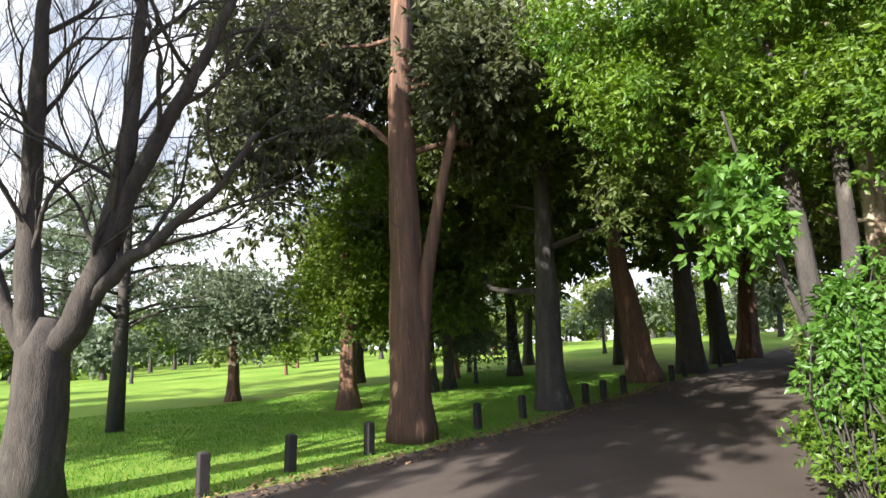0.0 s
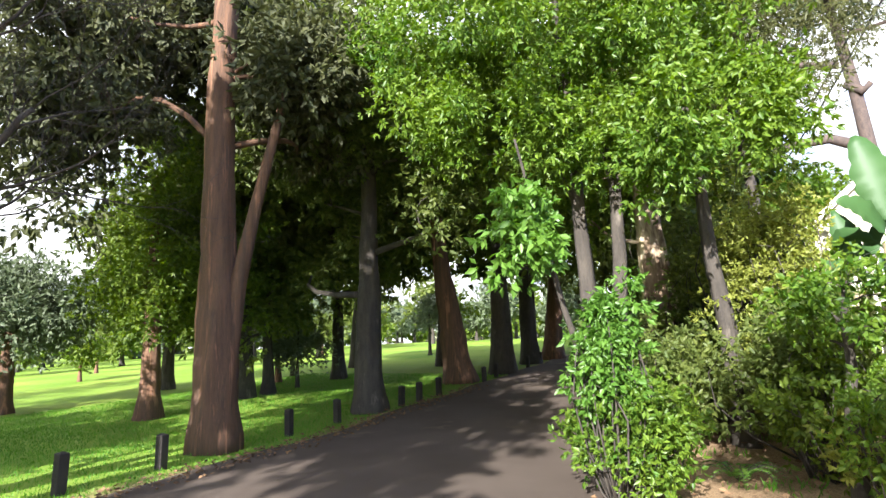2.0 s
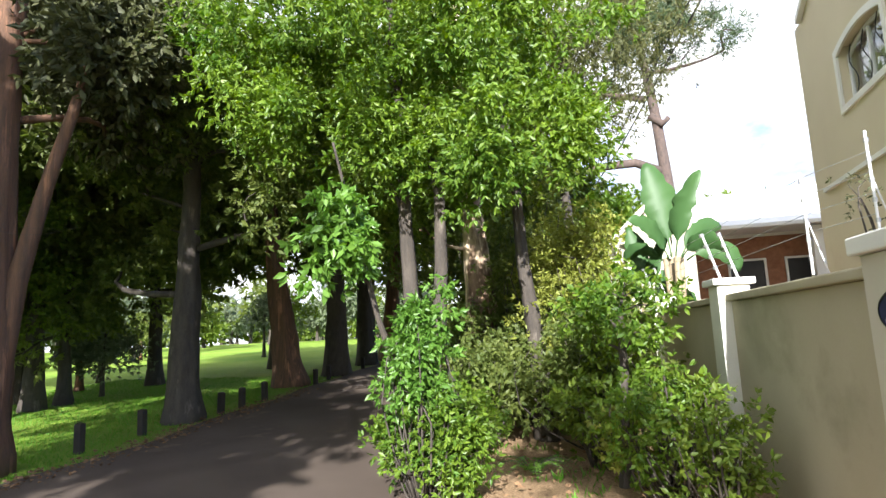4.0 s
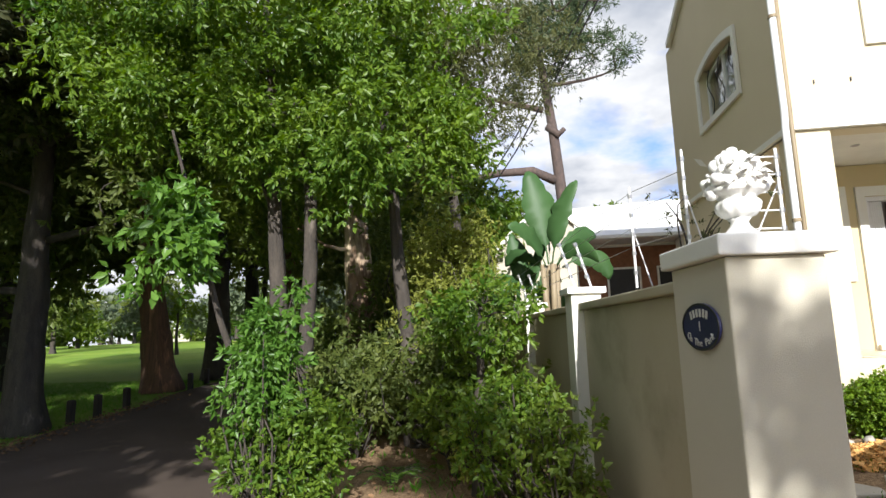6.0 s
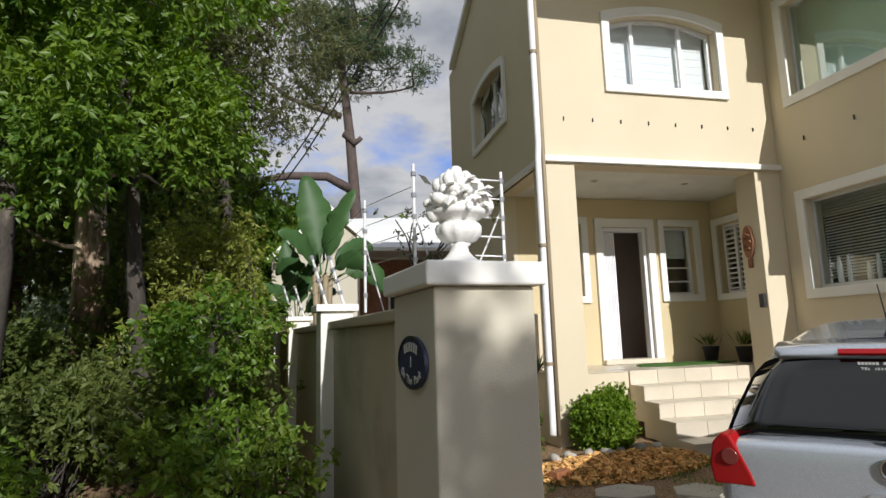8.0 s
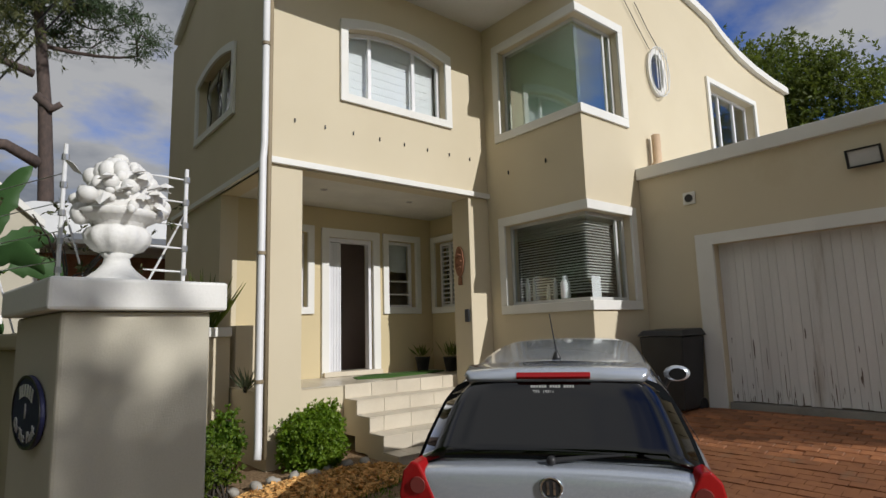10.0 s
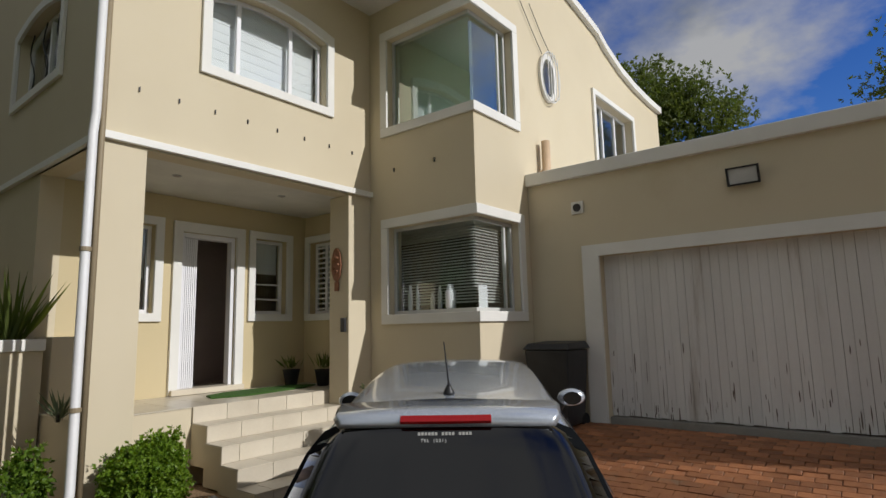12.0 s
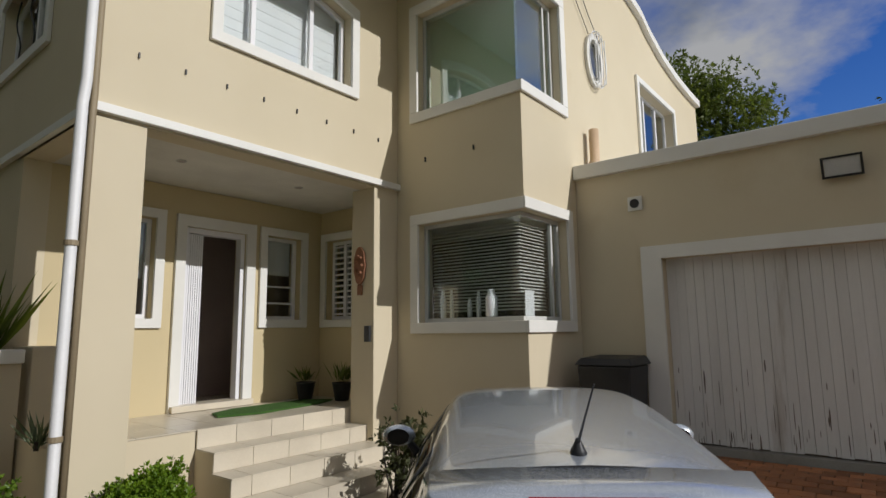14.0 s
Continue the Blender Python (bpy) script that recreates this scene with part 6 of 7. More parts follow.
def cabin_ring(x, top, w):
    base = 0.76 if 0.3 < x < 2.7 else w + 0.03
    half = [(base, 0.93), ((base + w) / 2 + 0.008, (0.93 + top) / 2), (w + 0.015, top - 0.055), (w - 0.02, top - 0.018), (w - 0.10, top + 0.004), (w * 0.45, top + 0.015)]
    return [(x, a, z) for a, z in half] + [(x, 0, top + 0.02)] + [(x, -a, z) for a, z in half[::-1]]


rounded(part("cabin", Geo().add(*loft([cabin_ring(*r) for r in ROOF])), SILVER, car, smooth=True))


def roof_at(x):
    return np.interp(x, [r[0] for r in ROOF], [r[1] for r in ROOF]), np.interp(x, [r[0] for r in ROOF], [r[2] for r in ROOF])


def rear_sheet(x0, x1, inner, lift, n=8, m=9):
    """A sheet that follows the sloping tailgate, lift metres clear of it."""
    v, f = [], []
    for i in range(n + 1):
        x = x0 + (x1 - x0) * i / n
        z, w = roof_at(x)
        for j in range(m + 1):
            k = -1 + 2 * j / m
            crown_z = z + 0.02 - 0.016 * abs(k) ** 2 - 0.05 * max(0, abs(k) - 0.86) / 0.14
            v.append((x - lift * 0.75, k * (w - inner), crown_z + lift * 0.65))
    for i in range(n):
        for j in range(m):
            a = i * (m + 1) + j
            f.append((a, a + 1, a + m + 2, a + m + 1))
    return v, f


rg = part("rear_window", Geo().add(*rear_sheet(0.115, 0.475, 0.012, 0.012)), CARGLASS, car, "dark tinted rear window", smooth=True)
so = rg.modifiers.new("thick", 'SOLIDIFY')
so.thickness = 0.005
# black sheet under the whole pane stands for the unlit cabin; its rim is the gasket
gk = part("gasket_and_dark_backing", Geo().add(*rear_sheet(0.105, 0.485, -0.012, 0.005)), GLASSBACK, car, smooth=True)
so = gk.modifiers.new("thick", 'SOLIDIFY')
so.thickness = 0.004
# windscreen and side glass
def side_glass(x0, x1, s):
    v = []
    for x in np.linspace(x0, x1, 6):
        z, w = roof_at(x)
        v += [(x, s * 0.772, 0.985), (x, s * ((0.76 + w) / 2 + 0.022), (0.95 + z) / 2), (x, s * (w + 0.026), max(1.0, z - 0.085))]
    f = [(3 * i + j, 3 * i + 3 + j, 3 * i + 4 + j, 3 * i + 1 + j) for i in range(5) for j in range(2)]
    return v, f


for s in (-1, 1):
    for a, b in ((0.55, 0.95), (1.0, 1.65), (1.71, 2.5)):
        sg = part("side_window", Geo().add(*side_glass(a, b, s)), CARGLASS, car, smooth=True)
        so = sg.modifiers.new("thick", 'SOLIDIFY')
        so.thickness = 0.004
ws = part("windscreen", Geo().add(*rear_sheet(2.36, 3.0, 0.03, -0.0)), CARGLASS, car, smooth=True)
ws.location = (0.012, 0, 0.012)
so = ws.modifiers.new("thick", 'SOLIDIFY')
so.thickness = 0.004
# spoiler with its brake light
sp = []
for x, z, w in ((0.415, 1.352, 0.50), (0.45, 1.385, 0.53), (0.60, 1.408, 0.545)):
    sp.append([(x, w, z - 0.02), (x, w - 0.02, z + 0.002), (x, w * 0.5, z + 0.013), (x, 0, z + 0.016), (x, -w * 0.5, z + 0.013), (x, -w + 0.02, z + 0.002), (x, -w, z - 0.02), (x, 0, z - 0.02)])
part("spoiler", Geo().add(*loft(sp)), SILVER, car, smooth=True)
part("roof_seam", Geo().tube([(0.600, y, 1.425 - 0.05 * (y / 0.56) ** 2) for y in np.linspace(-0.54, 0.54, 9)], 0.004, 5), BLACKPLASTIC, car)
part("brake_light", Geo().add(*loft([[(0.412 + 0.025 * abs(y) ** 2, y, 1.345), (0.398 + 0.025 * abs(y) ** 2, y, 1.362), (0.43, y, 1.384), (0.45, y, 1.375)] for y in np.linspace(-0.21, 0.21, 9)])), REDLAMP, car, "long red third brake light", bevel=0.004)
for s in (-1, 1):
    lamp = Geo()
    outline = [(0.585, 0.715), (0.80, 0.70), (0.815, 0.80), (0.79, 0.92), (0.74, 0.975), (0.695, 0.965), (0.645, 0.87), (0.605, 0.78)]
    ring0 = [(-0.007 + 0.16 * max(0, a - 0.53) ** 1.2, s * a, z) for a, z in outline]
    ring1 = [(0.24 * max(0.3, (a - 0.56) / 0.25), s * (a - 0.02), z) for a, z in outline]
    lamp.add(*loft([ring0, ring1]))
    lp = part("tail_lamp", lamp, REDLAMP, car, bevel=0.012)
    part("reflector", Geo().lathe([(0.045, -0.004), (0.040, 0.006)], 20, Matrix.Translation((-0.002 + 0.16 * 0.11 ** 1.2, s * 0.70, 0.855)) @ Matrix.Rotation(radians(-90), 4, 'Y')), SMOKELAMP, lp)
    if s < 0:
        part("reversing_light", Geo().box(0.0, 0.012, -0.74, -0.65, 0.73, 0.77), CLEARLAMP, lp, bevel=0.005)
    mz = 1.11
    my = 0.875
    mr = part("mirror", Geo().ball((2.38, s * my, mz), 0.095, 16, (0.5, 1.15, 0.72)), SILVER, car, smooth=True)
    part("mirror_arm", Geo().tube([(2.40, s * 0.76, 0.99), (2.39, s * 0.82, mz - 0.03), (2.38, s * (my - 0.05), mz - 0.01)], [0.03, 0.022, 0.02], 8), BLACKPLASTIC, mr)
    part("mirror_glass", Geo().lathe([(0.062, -0.002), (0.062, 0.002)], 20, Matrix.Translation((2.333, s * my, mz)) @ Matrix.Rotation(radians(90), 4, 'Y') @ Matrix.Diagonal((0.8, 1.15, 1, 1))), MIRROR, mr)
    for x in (0.62, 3.08):
        wh = part("wheel", Geo().lathe([(0.16, -0.09), (0.28, -0.095), (0.30, -0.06), (0.30, 0.06), (0.28, 0.095), (0.16, 0.09)], 28, Matrix.Translation((x, s * 0.74, 0.285)) @ Matrix.Rotation(radians(90), 4, 'X')), RUBBER, car, smooth=True)
        part("rim", Geo().lathe([(0.02, -0.10), (0.16, -0.092), (0.17, 0.0), (0.16, 0.092), (0.02, 0.10)], 20, Matrix.Translation((x, s * 0.74, 0.285)) @ Matrix.Rotation(radians(90), 4, 'X')), GREYMETAL, wh, smooth=True)
        part("wheel_arch", Geo().tube([(x + 0.345 * math.cos(a), s * 0.822, 0.285 + 0.345 * math.sin(a)) for a in np.linspace(-0.1, math.pi + 0.1, 15)], 0.016, 6), BLACKPLASTIC, car)
part("rear_bumper", Geo().add(*loft([[(-0.045 + 0.09 * (abs(y) / 0.80) ** 4, y, 0.30), (-0.075 + 0.10 * (abs(y) / 0.80) ** 4, y, 0.42), (-0.07 + 0.10 * (abs(y) / 0.80) ** 4, y, 0.56), (-0.03 + 0.10 * (abs(y) / 0.80) ** 4, y, 0.615), (0.15, y, 0.615), (0.15, y, 0.30)] for y in np.linspace(-0.80, 0.80, 17)])), SILVER, car, smooth=True)
part("tailgate_handle", Geo().prism([(0.11 * math.cos(a) * abs(math.cos(a)) ** -0.4, 0.022 * math.sin(a)) for a in np.linspace(0.05, 2 * math.pi + 0.05, 25)[:-1]], 0.0, 0.014, face((-0.001, 0, 0.745), (0, -1))), SILVER, car, "raised tailgate handle")
part("number_plate", Geo().box(-0.090, -0.080, -0.25, 0.25, 0.42, 0.53), CURTAIN, car, bevel=0.003)
em = part("emblem", Geo().lathe([(0.058, 0.0), (0.058, 0.008), (0.048, 0.012), (0.046, 0.004)], 28, Matrix.Translation((-0.004, 0, 0.875)) @ Matrix.Rotation(radians(-90), 4, 'Y')), CHROME, car, "round chrome badge", smooth=True)
part("badge_disc", Geo().lathe([(0.045, 0.001), (0.045, 0.007)], 24, Matrix.Translation((-0.004, 0, 0.875)) @ Matrix.Rotation(radians(-90), 4, 'Y')), BLACKPLASTIC, em)
for k, z in ((0.016, 0.015), (-0.016, 0.015), (0.016, -0.012), (-0.016, -0.012)):
    part("badge_stroke", Geo().box(-0.014, -0.010, k - 0.006, k + 0.006, 0.875 + z - 0.018, 0.875 + z + 0.018), CHROME, em)
for k in range(3):
    part("badge_letter", Geo().box(-0.006, 0.0, -0.585 + 0.028 * k, -0.565 + 0.028 * k, 0.815, 0.838), CHROME, car)
wp = part("wiper", Geo().tube([(0.075, 0.0, 0.985), (0.10, -0.16, 1.0), (0.115, -0.36, 1.012)], [0.014, 0.010, 0.005], 6), BLACKPLASTIC, car)
part("wiper_boss", Geo().ball((0.075, 0.0, 0.985), 0.026, 10), BLACKPLASTIC, wp, smooth=True)
an = part("aerial", Geo().lathe([(0.032, -0.008), (0.028, 0.008), (0.014, 0.035), (0.008, 0.05)], 14, Matrix.Translation((0.77, 0, 1.425))), BLACKPLASTIC, car, smooth=True)
part("mast", Geo().tube([(0.765, 0, 1.46), (0.64, 0, 1.56), (0.44, 0, 1.715)], [0.006, 0.004, 0.003], 6), BLACKPLASTIC, an)
# lettering on the rear window: the trade name as plain bars, the telephone line below it
for k in range(16):
    if k not in (6, 11):
        part("letter_bar", Geo().box(0.384, 0.388, 0.125 - 0.0155 * k - 0.011, 0.125 - 0.0155 * k, 1.303, 1.316), SIGNTEXT, rg)
for k, ch in enumerate("TEL"):
    letters(ch, 0.022, Matrix.Translation((0.366, 0.105 - 0.014 * k, 1.284)) @ Matrix.Rotation(radians(-90), 4, 'Z') @ Matrix.Rotation(radians(48), 4, 'X'), SIGNTEXT, rg, 0.0005)
for k, ch in enumerate("(021)"):
    letters(ch, 0.022, Matrix.Translation((0.366, 0.05 - 0.013 * k, 1.284)) @ Matrix.Rotation(radians(-90), 4, 'Z') @ Matrix.Rotation(radians(48), 4, 'X'), SIGNTEXT, rg, 0.0005)
# seats seen through the glass
for y in (-0.36, 0.36):
    part("seat_back", Geo().box(1.55, 1.70, y - 0.22, y + 0.22, 0.60, 1.12), BLACKPLASTIC, car, bevel=0.04)
part("rear_shelf", Geo().box(0.25, 0.80, -0.62, 0.62, 0.90, 0.93), BLACKPLASTIC, car)

# ---- garden in front of the porch ----
def box_bush(x, y, size, seed, label):
    rng = np.random.default_rng(seed)
    base = on(x, y)
    root = thing("clipped_bush", label, "shrub", "", Matrix.Translation(base))
    cs = clusters((0, 0, size[2] * 0.52), (size[0], size[1], size[2] * 0.52), 230, rng, 0.78)
    cs[:, 2] = np.maximum(cs[:, 2], 0.05)
    g = Geo()
    for k in range(24):
        g.tube(curve((0.03 * rng.normal(), 0.03 * rng.normal(), -0.05), cs[k * 9], rng, 0.08), np.linspace(0.014, 0.004, 5), 5)
    part("stem", g, BARK_GREY, root)
    leaves_object("foliage", crown_leaves(cs, 0.10, 170, 0.036, rng, 0.3, 0.0, 1.0), LEAF_BOX, root)


box_bush(0.45, -0.28, (0.31, 0.30, 0.62), 71, "dense clipped round bush beside the porch steps")
shrub("dark-leaved shrub beside the steps", 2.62, -1.06, (0.28, 0.24, 1.0), 46, 40, 0.06, LEAF_RUST, 73, 0.12, 0.25, group="garden plants", name="garden_plant")
shrub("low bushy plant at the foot of the wall", -0.75, -0.45, (0.30, 0.30, 0.42), 40, 80, 0.04, LEAF_MID, 74, 0.12, 0.28, group="garden plants", name="garden_plant")
shrub("low reddish plant at the foot of the wall", -1.1, 0.35, (0.30, 0.30, 0.6), 30, 60, 0.05, LEAF_RUST, 75, 0.12, 0.25, group="garden plants", name="garden_plant")
shrub("small bright bush at the house corner", -0.42, 0.22, (0.17, 0.18, 0.62), 36, 90, 0.05, LEAF_BRIGHT, 78, 0.13, 0.28, group="garden plants", name="garden_plant")
spk = thing("spiky_plant", "dark spiky plant in the side planter", "plant", at=Matrix.Translation((-0.22, 1.62, 1.62)))
rng = np.random.default_rng(76)
part("stem", Geo().tube([(0, 0, -1.6), (0, 0, 0.15)], 0.05, 8), BARK_GREY, spk)
leaves_object("foliage", leaf_mesh(rng.normal(size=(60, 3)) * 0.04, 0.5 + 0.5 * rng.random(60), np.stack([rng.normal(size=60) * 0.32, rng.normal(size=60) * 0.32, np.ones(60)], axis=1), 0.03, rng), LEAF_DARK, spk)
pale = thing("spiky_plant", "small pale spiky plant on the side planter", "plant", at=Matrix.Translation((-0.05, 0.55, 1.0)))
part("stem", Geo().tube([(0, 0, -0.02), (0, 0, 0.05)], 0.02, 8), BARK_GREY, pale)
leaves_object("foliage", leaf_mesh(rng.normal(size=(22, 3)) * 0.02, 0.18 + 0.15 * rng.random(22), np.stack([rng.normal(size=22) * 0.6, rng.normal(size=22) * 0.6, np.ones(22)], axis=1), 0.05, rng), LEAF_GREY, pale)

# bark chips and gravel in the bed
rng = np.random.default_rng(77)
gv, gf = [], []
for k in range(2600):
    a, r = rng.random() * 6.28, math.sqrt(rng.random())
    x, y = 0.2 + 1.0 * r * math.cos(a), -1.02 + 0.46 * r * math.sin(a)
    s = 0.012 + 0.02 * rng.random()
    z = gz(x, y) + 0.02 + 0.03 * (1 - r)
    p = np.array([x, y, z])
    b = len(gv)
    d = rng.normal(size=(4, 3)) * s * np.array([1, 1, 0.6])
    gv += [tuple(p + q) for q in d]
    gf += [(b, b + 1, b + 2), (b, b + 2, b + 3), (b, b + 3, b + 1), (b + 1, b + 3, b + 2)]
tagged(part("gravel", (gv, gf), GRAVEL), "orange bark chips and gravel in the garden bed", "gravel", kind="stuff")


def rock(x, y, s, seed, label="rounded grey rock edging the garden bed"):
    rng = np.random.default_rng(seed)
    bm = bmesh.new()
    bmesh.ops.create_icosphere(bm, subdivisions=2, radius=1)
    for v in bm.verts:
        k = 1 + 0.35 * noise.noise(v.co * 1.3 + Vector((seed, 0, 0)))
        v.co = Vector((v.co.x * s[0] * k, v.co.y * s[1] * k, v.co.z * s[2] * k))
    me = bpy.data.meshes.new("rock")
    bm.to_mesh(me)
    bm.free()
    me.polygons.foreach_set("use_smooth", [True] * len(me.polygons))
    me.materials.append(ROCK)
    ob = new("rock", me)
    ob.location = (x, y, gz(x, y) + s[2] * 0.45)
    ob.rotation_euler = (0, 0, rng.random() * 6)
    tagged(ob, label, "rock", "rocks round the bed")


for k in range(8):
    rock(-0.55 + 0.21 * k, -0.56 - 0.05 * math.sin(k * 2.1), (0.07 + 0.05 * ((k * 37) % 10) / 10, 0.06, 0.045 + 0.02 * ((k * 13) % 5) / 5), 20 + k)
rock(0.45, 0.0 - 0.05, (0.16, 0.10, 0.07), 50)
rock(-0.75, -1.0, (0.10, 0.09, 0.09), 51)
tagged(part("loose_brick", Geo().box(-0.11, 0.11, -0.055, 0.055, 0, 0.075, Matrix.Translation((-0.52, -1.12, gz(-0.52, -1.12) + 0.005)) @ Matrix.Rotation(0.5, 4, 'Z')), BRICK, bevel=0.005), "single red brick lying at the bed edge", "brick")

# flagstones with grass between them
rng = np.random.default_rng(88)
path = thing("pavement", "irregular flagstones set in grass before the steps", "pavement", kind="structure")
for i in range(7):
    for j in range(4):
        cx, cy = -1.35 + 0.62 * i + 0.12 * rng.normal(), -1.80 - 0.55 * j + 0.08 * rng.normal()
        n = 6
        poly = []
        for k in range(n):
            a = 2 * math.pi * (k + 0.3 * rng.random()) / n
            poly.append((cx + 0.30 * math.cos(a) * (0.85 + 0.3 * rng.random()), cy + 0.25 * math.sin(a) * (0.85 + 0.3 * rng.random())))
        z = gz(cx, cy)
        part("flagstone", Geo().prism(poly, z - 0.05, z + 0.036 + 0.008 * rng.random()), FLAG, path, bevel=0.008)


def blades(name, label, xs, ys, count, size, seed, keep=lambda x, y: True, mat=GRASSBLADE):
    rng = np.random.default_rng(seed)
    x = xs[0] + (xs[1] - xs[0]) * rng.random(count)
    y = ys[0] + (ys[1] - ys[0]) * rng.random(count)
    ok = np.array([keep(a, b) for a, b in zip(x, y)])
    x, y = x[ok], y[ok]
    p = np.stack([x, y, [gz(a, b) - 0.01 for a, b in zip(x, y)]], axis=1)
    d = np.stack([rng.normal(size=len(x)) * 0.4, rng.normal(size=len(x)) * 0.4, np.ones(len(x))], axis=1)
    v = leaf_mesh(p, size * (0.5 + rng.random(len(x))), d, 0.09, rng)
    root = new(name)
    ob = leaves_object(name, v, mat, None)
    bpy.data.objects.remove(root)
    tagged(ob, label, "grass", kind="stuff")


blades("grass", "short green lawn grass", (-24, -11.5), (-9, 12), 110000, 0.055, 91, lambda x, y: x < -12.2 - 0.125 * y + 0.25 * noise.noise((x * 2, y * 2, 0)))
blades("grass_tuft", "grass growing between the flagstones", (-2.0, 2.4), (-3.6, -1.1), 9000, 0.05, 92, lambda x, y: noise.noise((x * 2.2, y * 2.2, 3)) > -0.1)
blades("weeds", "weeds and fern along the foot of the wall", (-6.2, -2.9), (-4.0, 3.0), 2200, 0.10, 93, lambda x, y: noise.noise((x * 1.7, y * 1.7, 5)) > 0.22 and x < -3.0 - 0.125 * y)
# fallen leaves on the verge and road edges
rng = np.random.default_rng(95)
n = 1700
x = np.where(rng.random(n) < 0.6, -11.9 - 0.6 * rng.random(n), -6.4 + 3.0 * rng.random(n))
y = -6 + 14 * rng.random(n)
x = np.where(x < -10, x - 0.125 * y + 0.5 * rng.random(n), x)
pts = np.stack([x, y, [gz(a, b) + 0.075 for a, b in zip(x, y)]], axis=1)
lit = leaves_object("leaf_litter", leaf_mesh(pts, 0.05 + 0.05 * rng.random(n), np.stack([rng.normal(size=n), rng.normal(size=n), 0.1 * rng.normal(size=n)], axis=1), 0.25, rng), LITTER, None)
tagged(lit, "dry fallen leaves along the lane edges", "leaves", kind="stuff")

# bollards along the lane
for k, (x, y) in enumerate(((-11.82, -5.32), (-12.29, -3.96), (-12.47, -2.51), (-12.98, 0.44), (-12.97, 1.8), (-13.14, 3.04), (-12.96, 4.11), (-13.0, 4.95), (-13.12, 6.09), (-13.4, 9.31), (-13.65, 10.65), (-13.8, 12.4), (-14.0, 14.2), (-14.37, 16.41), (-14.6, 18.6))):
    po = thing("bollard", "short dark wooden bollard at the lawn edge", "bollard", "bollards along the lane", Matrix.Translation(on(x, y)) @ Matrix.Rotation(0.15 * math.sin(k * 7), 4, 'Z') @ Matrix.Rotation(0.03 * math.sin(k * 5), 4, 'X'))
    part("post", Geo().box(-0.065, 0.065, -0.065, 0.065, -0.2, 0.50), POSTWOOD, po, bevel=0.012)
    part("top", Geo().add([(-0.06, -0.06, 0.501), (0.06, -0.06, 0.501), (0.06, 0.06, 0.501), (-0.06, 0.06, 0.501), (0, 0, 0.525)], [(0, 1, 4), (1, 2, 4), (2, 3, 4), (3, 0, 4), (3, 2, 1, 0)]), POSTWOOD, po)

# ---- the neighbouring house beyond the wall ----
nb = thing("neighbour_house", "low white house with a pale roof beyond the wall", "house")
part("wall", Geo().box(-4.0, 5.5, 11.0, 18.0, 0.0, 4.0), WHITEWALL, nb)
part("veranda_back", Geo().box(-1.6, 5.4, 10.95, 10.99, 1.0, 3.9), TERRACOTTA, nb, "brown wall in the shade of a veranda")
part("roof", Geo().add([(-4.4, 9.8, 4.10), (6.2, 9.8, 4.10), (6.2, 18.4, 4.10), (-4.4, 18.4, 4.10), (-1.6, 13.6, 5.75), (3.4, 13.6, 5.95), (-4.4, 9.8, 4.0), (6.2, 9.8, 4.0), (6.2, 18.4, 4.0), (-4.4, 18.4, 4.0)],
     [(0, 1, 5, 4), (1, 2, 5), (2, 3, 4, 5), (3, 0, 4), (6, 7, 1, 0), (7, 8, 2, 1), (8, 9, 3, 2), (9, 6, 0, 3), (9, 8, 7, 6)]), ROOFWHITE, nb)
part("gutter", Geo().box(-4.45, 6.2, 9.70, 9.80, 4.0, 4.12), TRIM, nb, bevel=0.02)
for x in (-1.85, 1.6):
    part("column", Geo().box(x - 0.25, x + 0.25, 10.0, 10.5, 0.0, 3.98), WHITEWALL, nb, bevel=0.01)
for x in (-0.6, 0.9):
    wd = part("window", Geo().box(x, x + 0.9, 10.90, 10.94, 1.7, 3.2), BLACKPLASTIC, nb)
    part("window_frame", Geo().ring([(x - 0.06, 1.64), (x + 0.96, 1.64), (x + 0.96, 3.26), (x - 0.06, 3.26)], [(x, 1.7), (x + 0.9, 1.7), (x + 0.9, 3.2), (x, 3.2)], 0.0, 0.05, face((0, 10.9), (1, 0))), TRIM, wd)
# grey-beige in place of the house's white puts shade into the gable's colour
part("gable_wall", Geo().prism([(-4.0, 0.2), (-1.75, 0.2), (-1.75, 4.35), (-2.5, 5.0), (-4.0, 3.70)], 0.0, 1.9, face((0, 10.9), (1, 0))), WALLPAINT, nb)
part("gable_verge", Geo().prism([(-4.15, 3.50), (-4.15, 3.66), (-2.5, 5.16), (-1.6, 4.36), (-1.6, 4.2), (-2.5, 4.98)], 1.903, 2.05, face((0, 10.9), (1, 0))), TRIM, nb)
far = thing("distant_building", "low pale building far across the park", "building", at=Matrix.Translation((-58, 82, gz(-58, 82) - 1.0)))
part("wall", Geo().box(-8, 8, -3, 3, 0, 3.2), WALLPAINT, far)
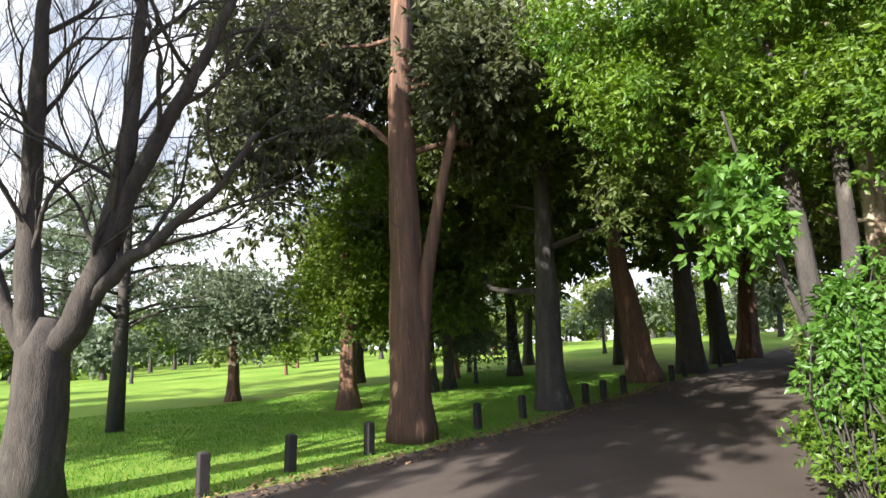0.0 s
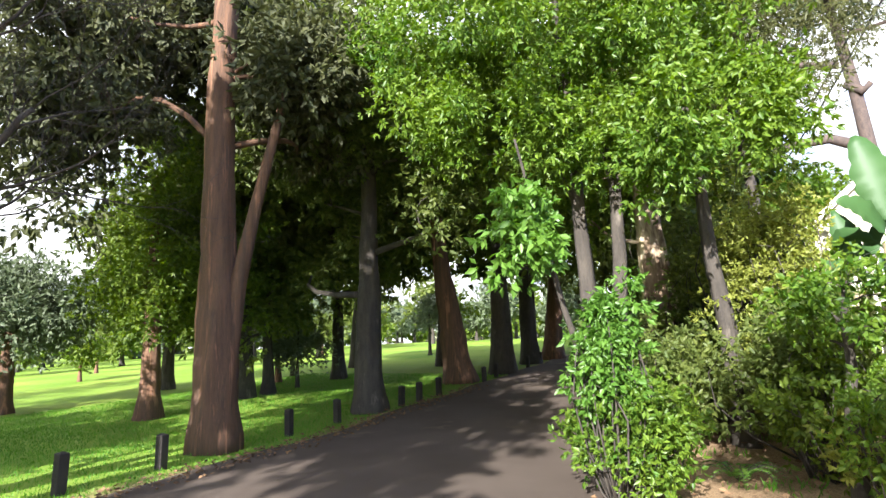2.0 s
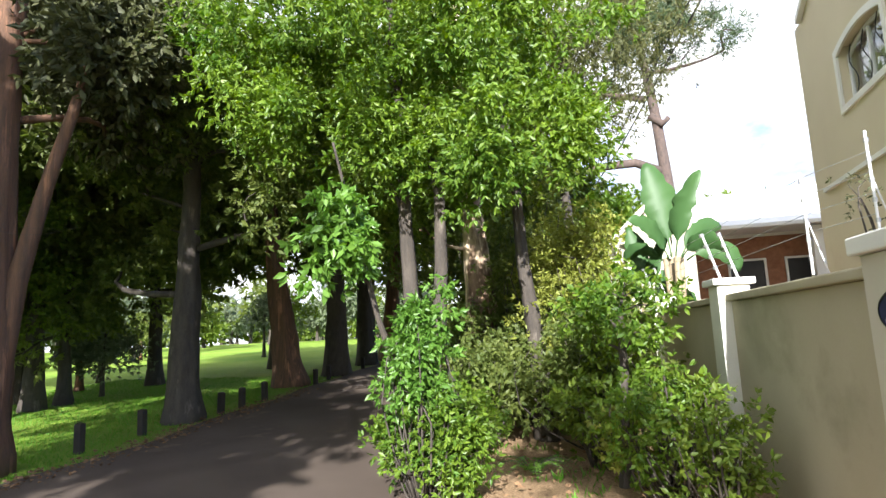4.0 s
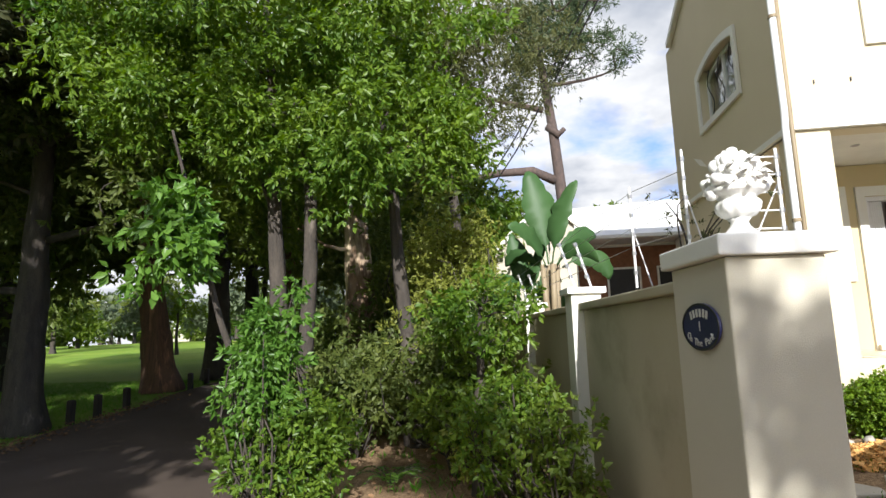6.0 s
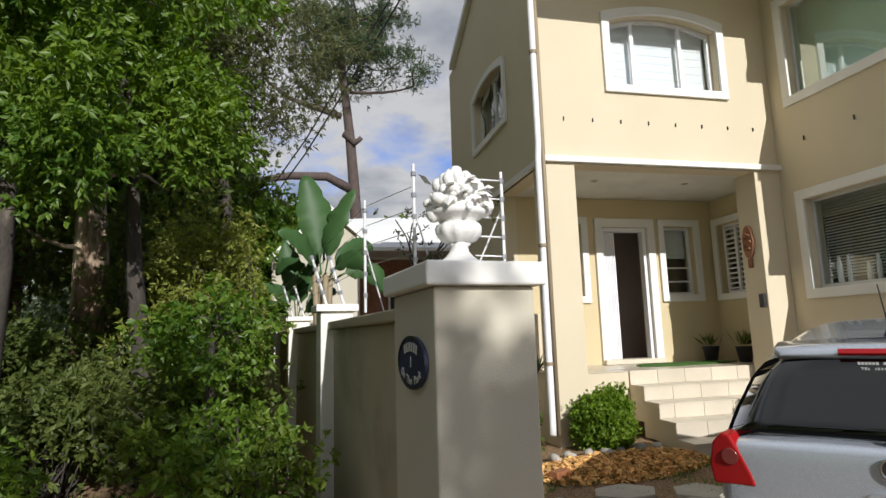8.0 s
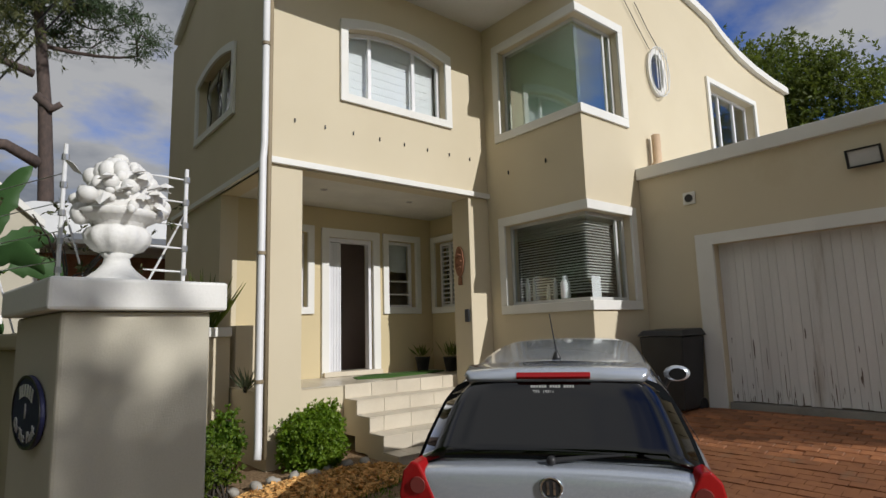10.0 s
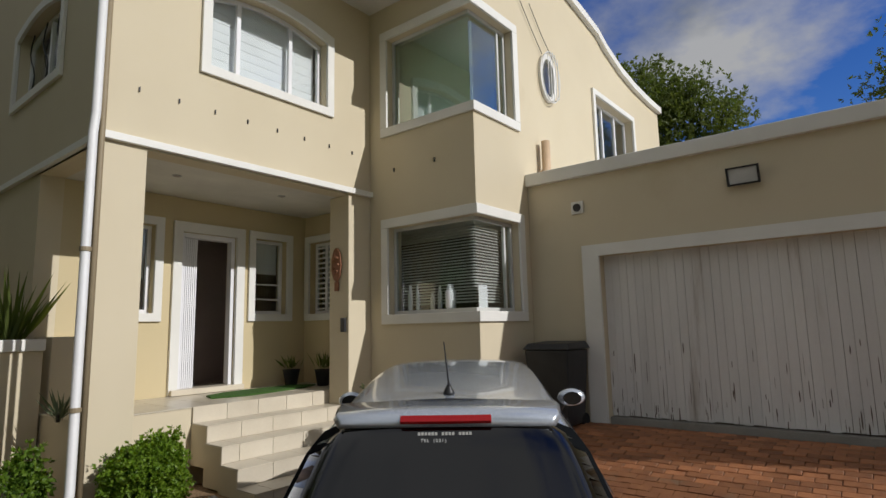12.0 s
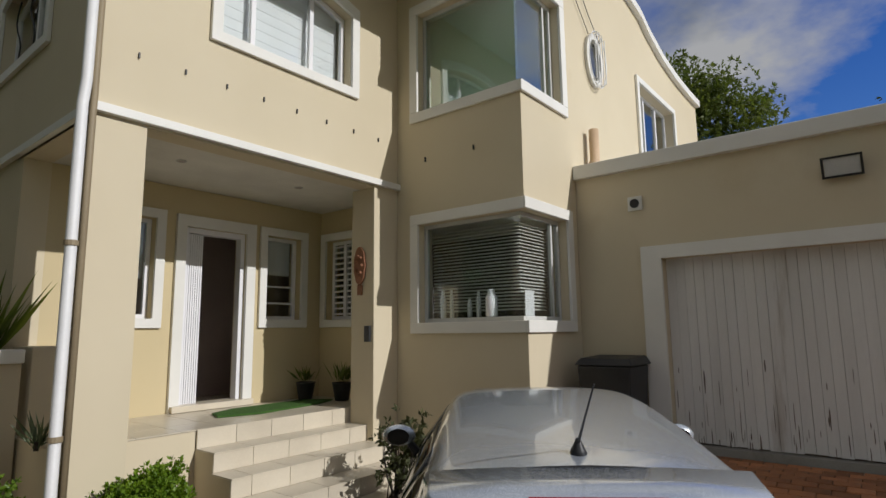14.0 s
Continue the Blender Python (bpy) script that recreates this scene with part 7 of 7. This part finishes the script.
part("roof", Geo().add([(-8.4, -3.4, 3.2), (8.4, -3.4, 3.2), (8.4, 3.4, 3.2), (-8.4, 3.4, 3.2), (-8.4, 0, 5.0), (8.4, 0, 5.0)], [(0, 1, 5, 4), (2, 3, 4, 5), (0, 4, 3), (1, 2, 5), (3, 2, 1, 0)]), ROOFWHITE, far)
# power lines crossing above the verge
for dz in (0.0, 0.5):
    tagged(part("power_line", Geo().tube([(0.9, 3.8, 12.2 + dz), (-1.1, 8.2, 10.0 + dz), (-3.2, 12.9, 7.9 + dz), (-5.4, 17.6, 6.2 + dz), (-9.0, 25.0, 5.0 + dz)], 0.028, 5), BLACKPLASTIC), "dark power line slung above the verge", "cable", "power lines")

# ---- brick paving before the garage ----
pave = thing("driveway", "red brick paving in front of the garage", "driveway", kind="structure")
bm_mesh = bpy.data.meshes.new("brick")
bx = Geo().box(-0.048, 0.048, -0.098, 0.098, -0.03, 0.030)
bm_mesh.from_pydata(np.concatenate(bx.v).tolist(), [], bx.f)
bm = bmesh.new()
bm.from_mesh(bm_mesh)
bmesh.ops.recalc_face_normals(bm, faces=bm.faces)
top = [e for e in bm.edges if all(v.co.z > 0 for v in e.verts)]
bmesh.ops.bevel(bm, geom=top, offset=0.006, segments=1, affect='EDGES')
bm.to_mesh(bm_mesh)
bm.free()
bm_mesh.materials.append(BRICK)
rng = np.random.default_rng(99)
rest = Geo()
for i in range(34):
    for j in range(24):
        x, y = 4.83 - 0.1 * i, -2.3 - 0.2 * j - 0.1 * (i % 2)
        z = gz(x, y) + 0.028 + 0.003 * rng.normal()
        if i < 14 and j < 21:
            ob = new("brick", bm_mesh)
            ob.parent = pave
            ob.location = (x, y, z)
            ob.rotation_euler = (0, -0.19, 0.02 * rng.normal())
        else:
            rest.box(-0.047, 0.047, -0.097, 0.097, -0.03, 0.03, Matrix.Translation((x, y, z)) @ Matrix.Rotation(-0.19 if x > 2.6 else -0.03, 4, 'Y'))
part("brick_rest", rest, BRICK, pave, "red brick paving", kind="stuff")
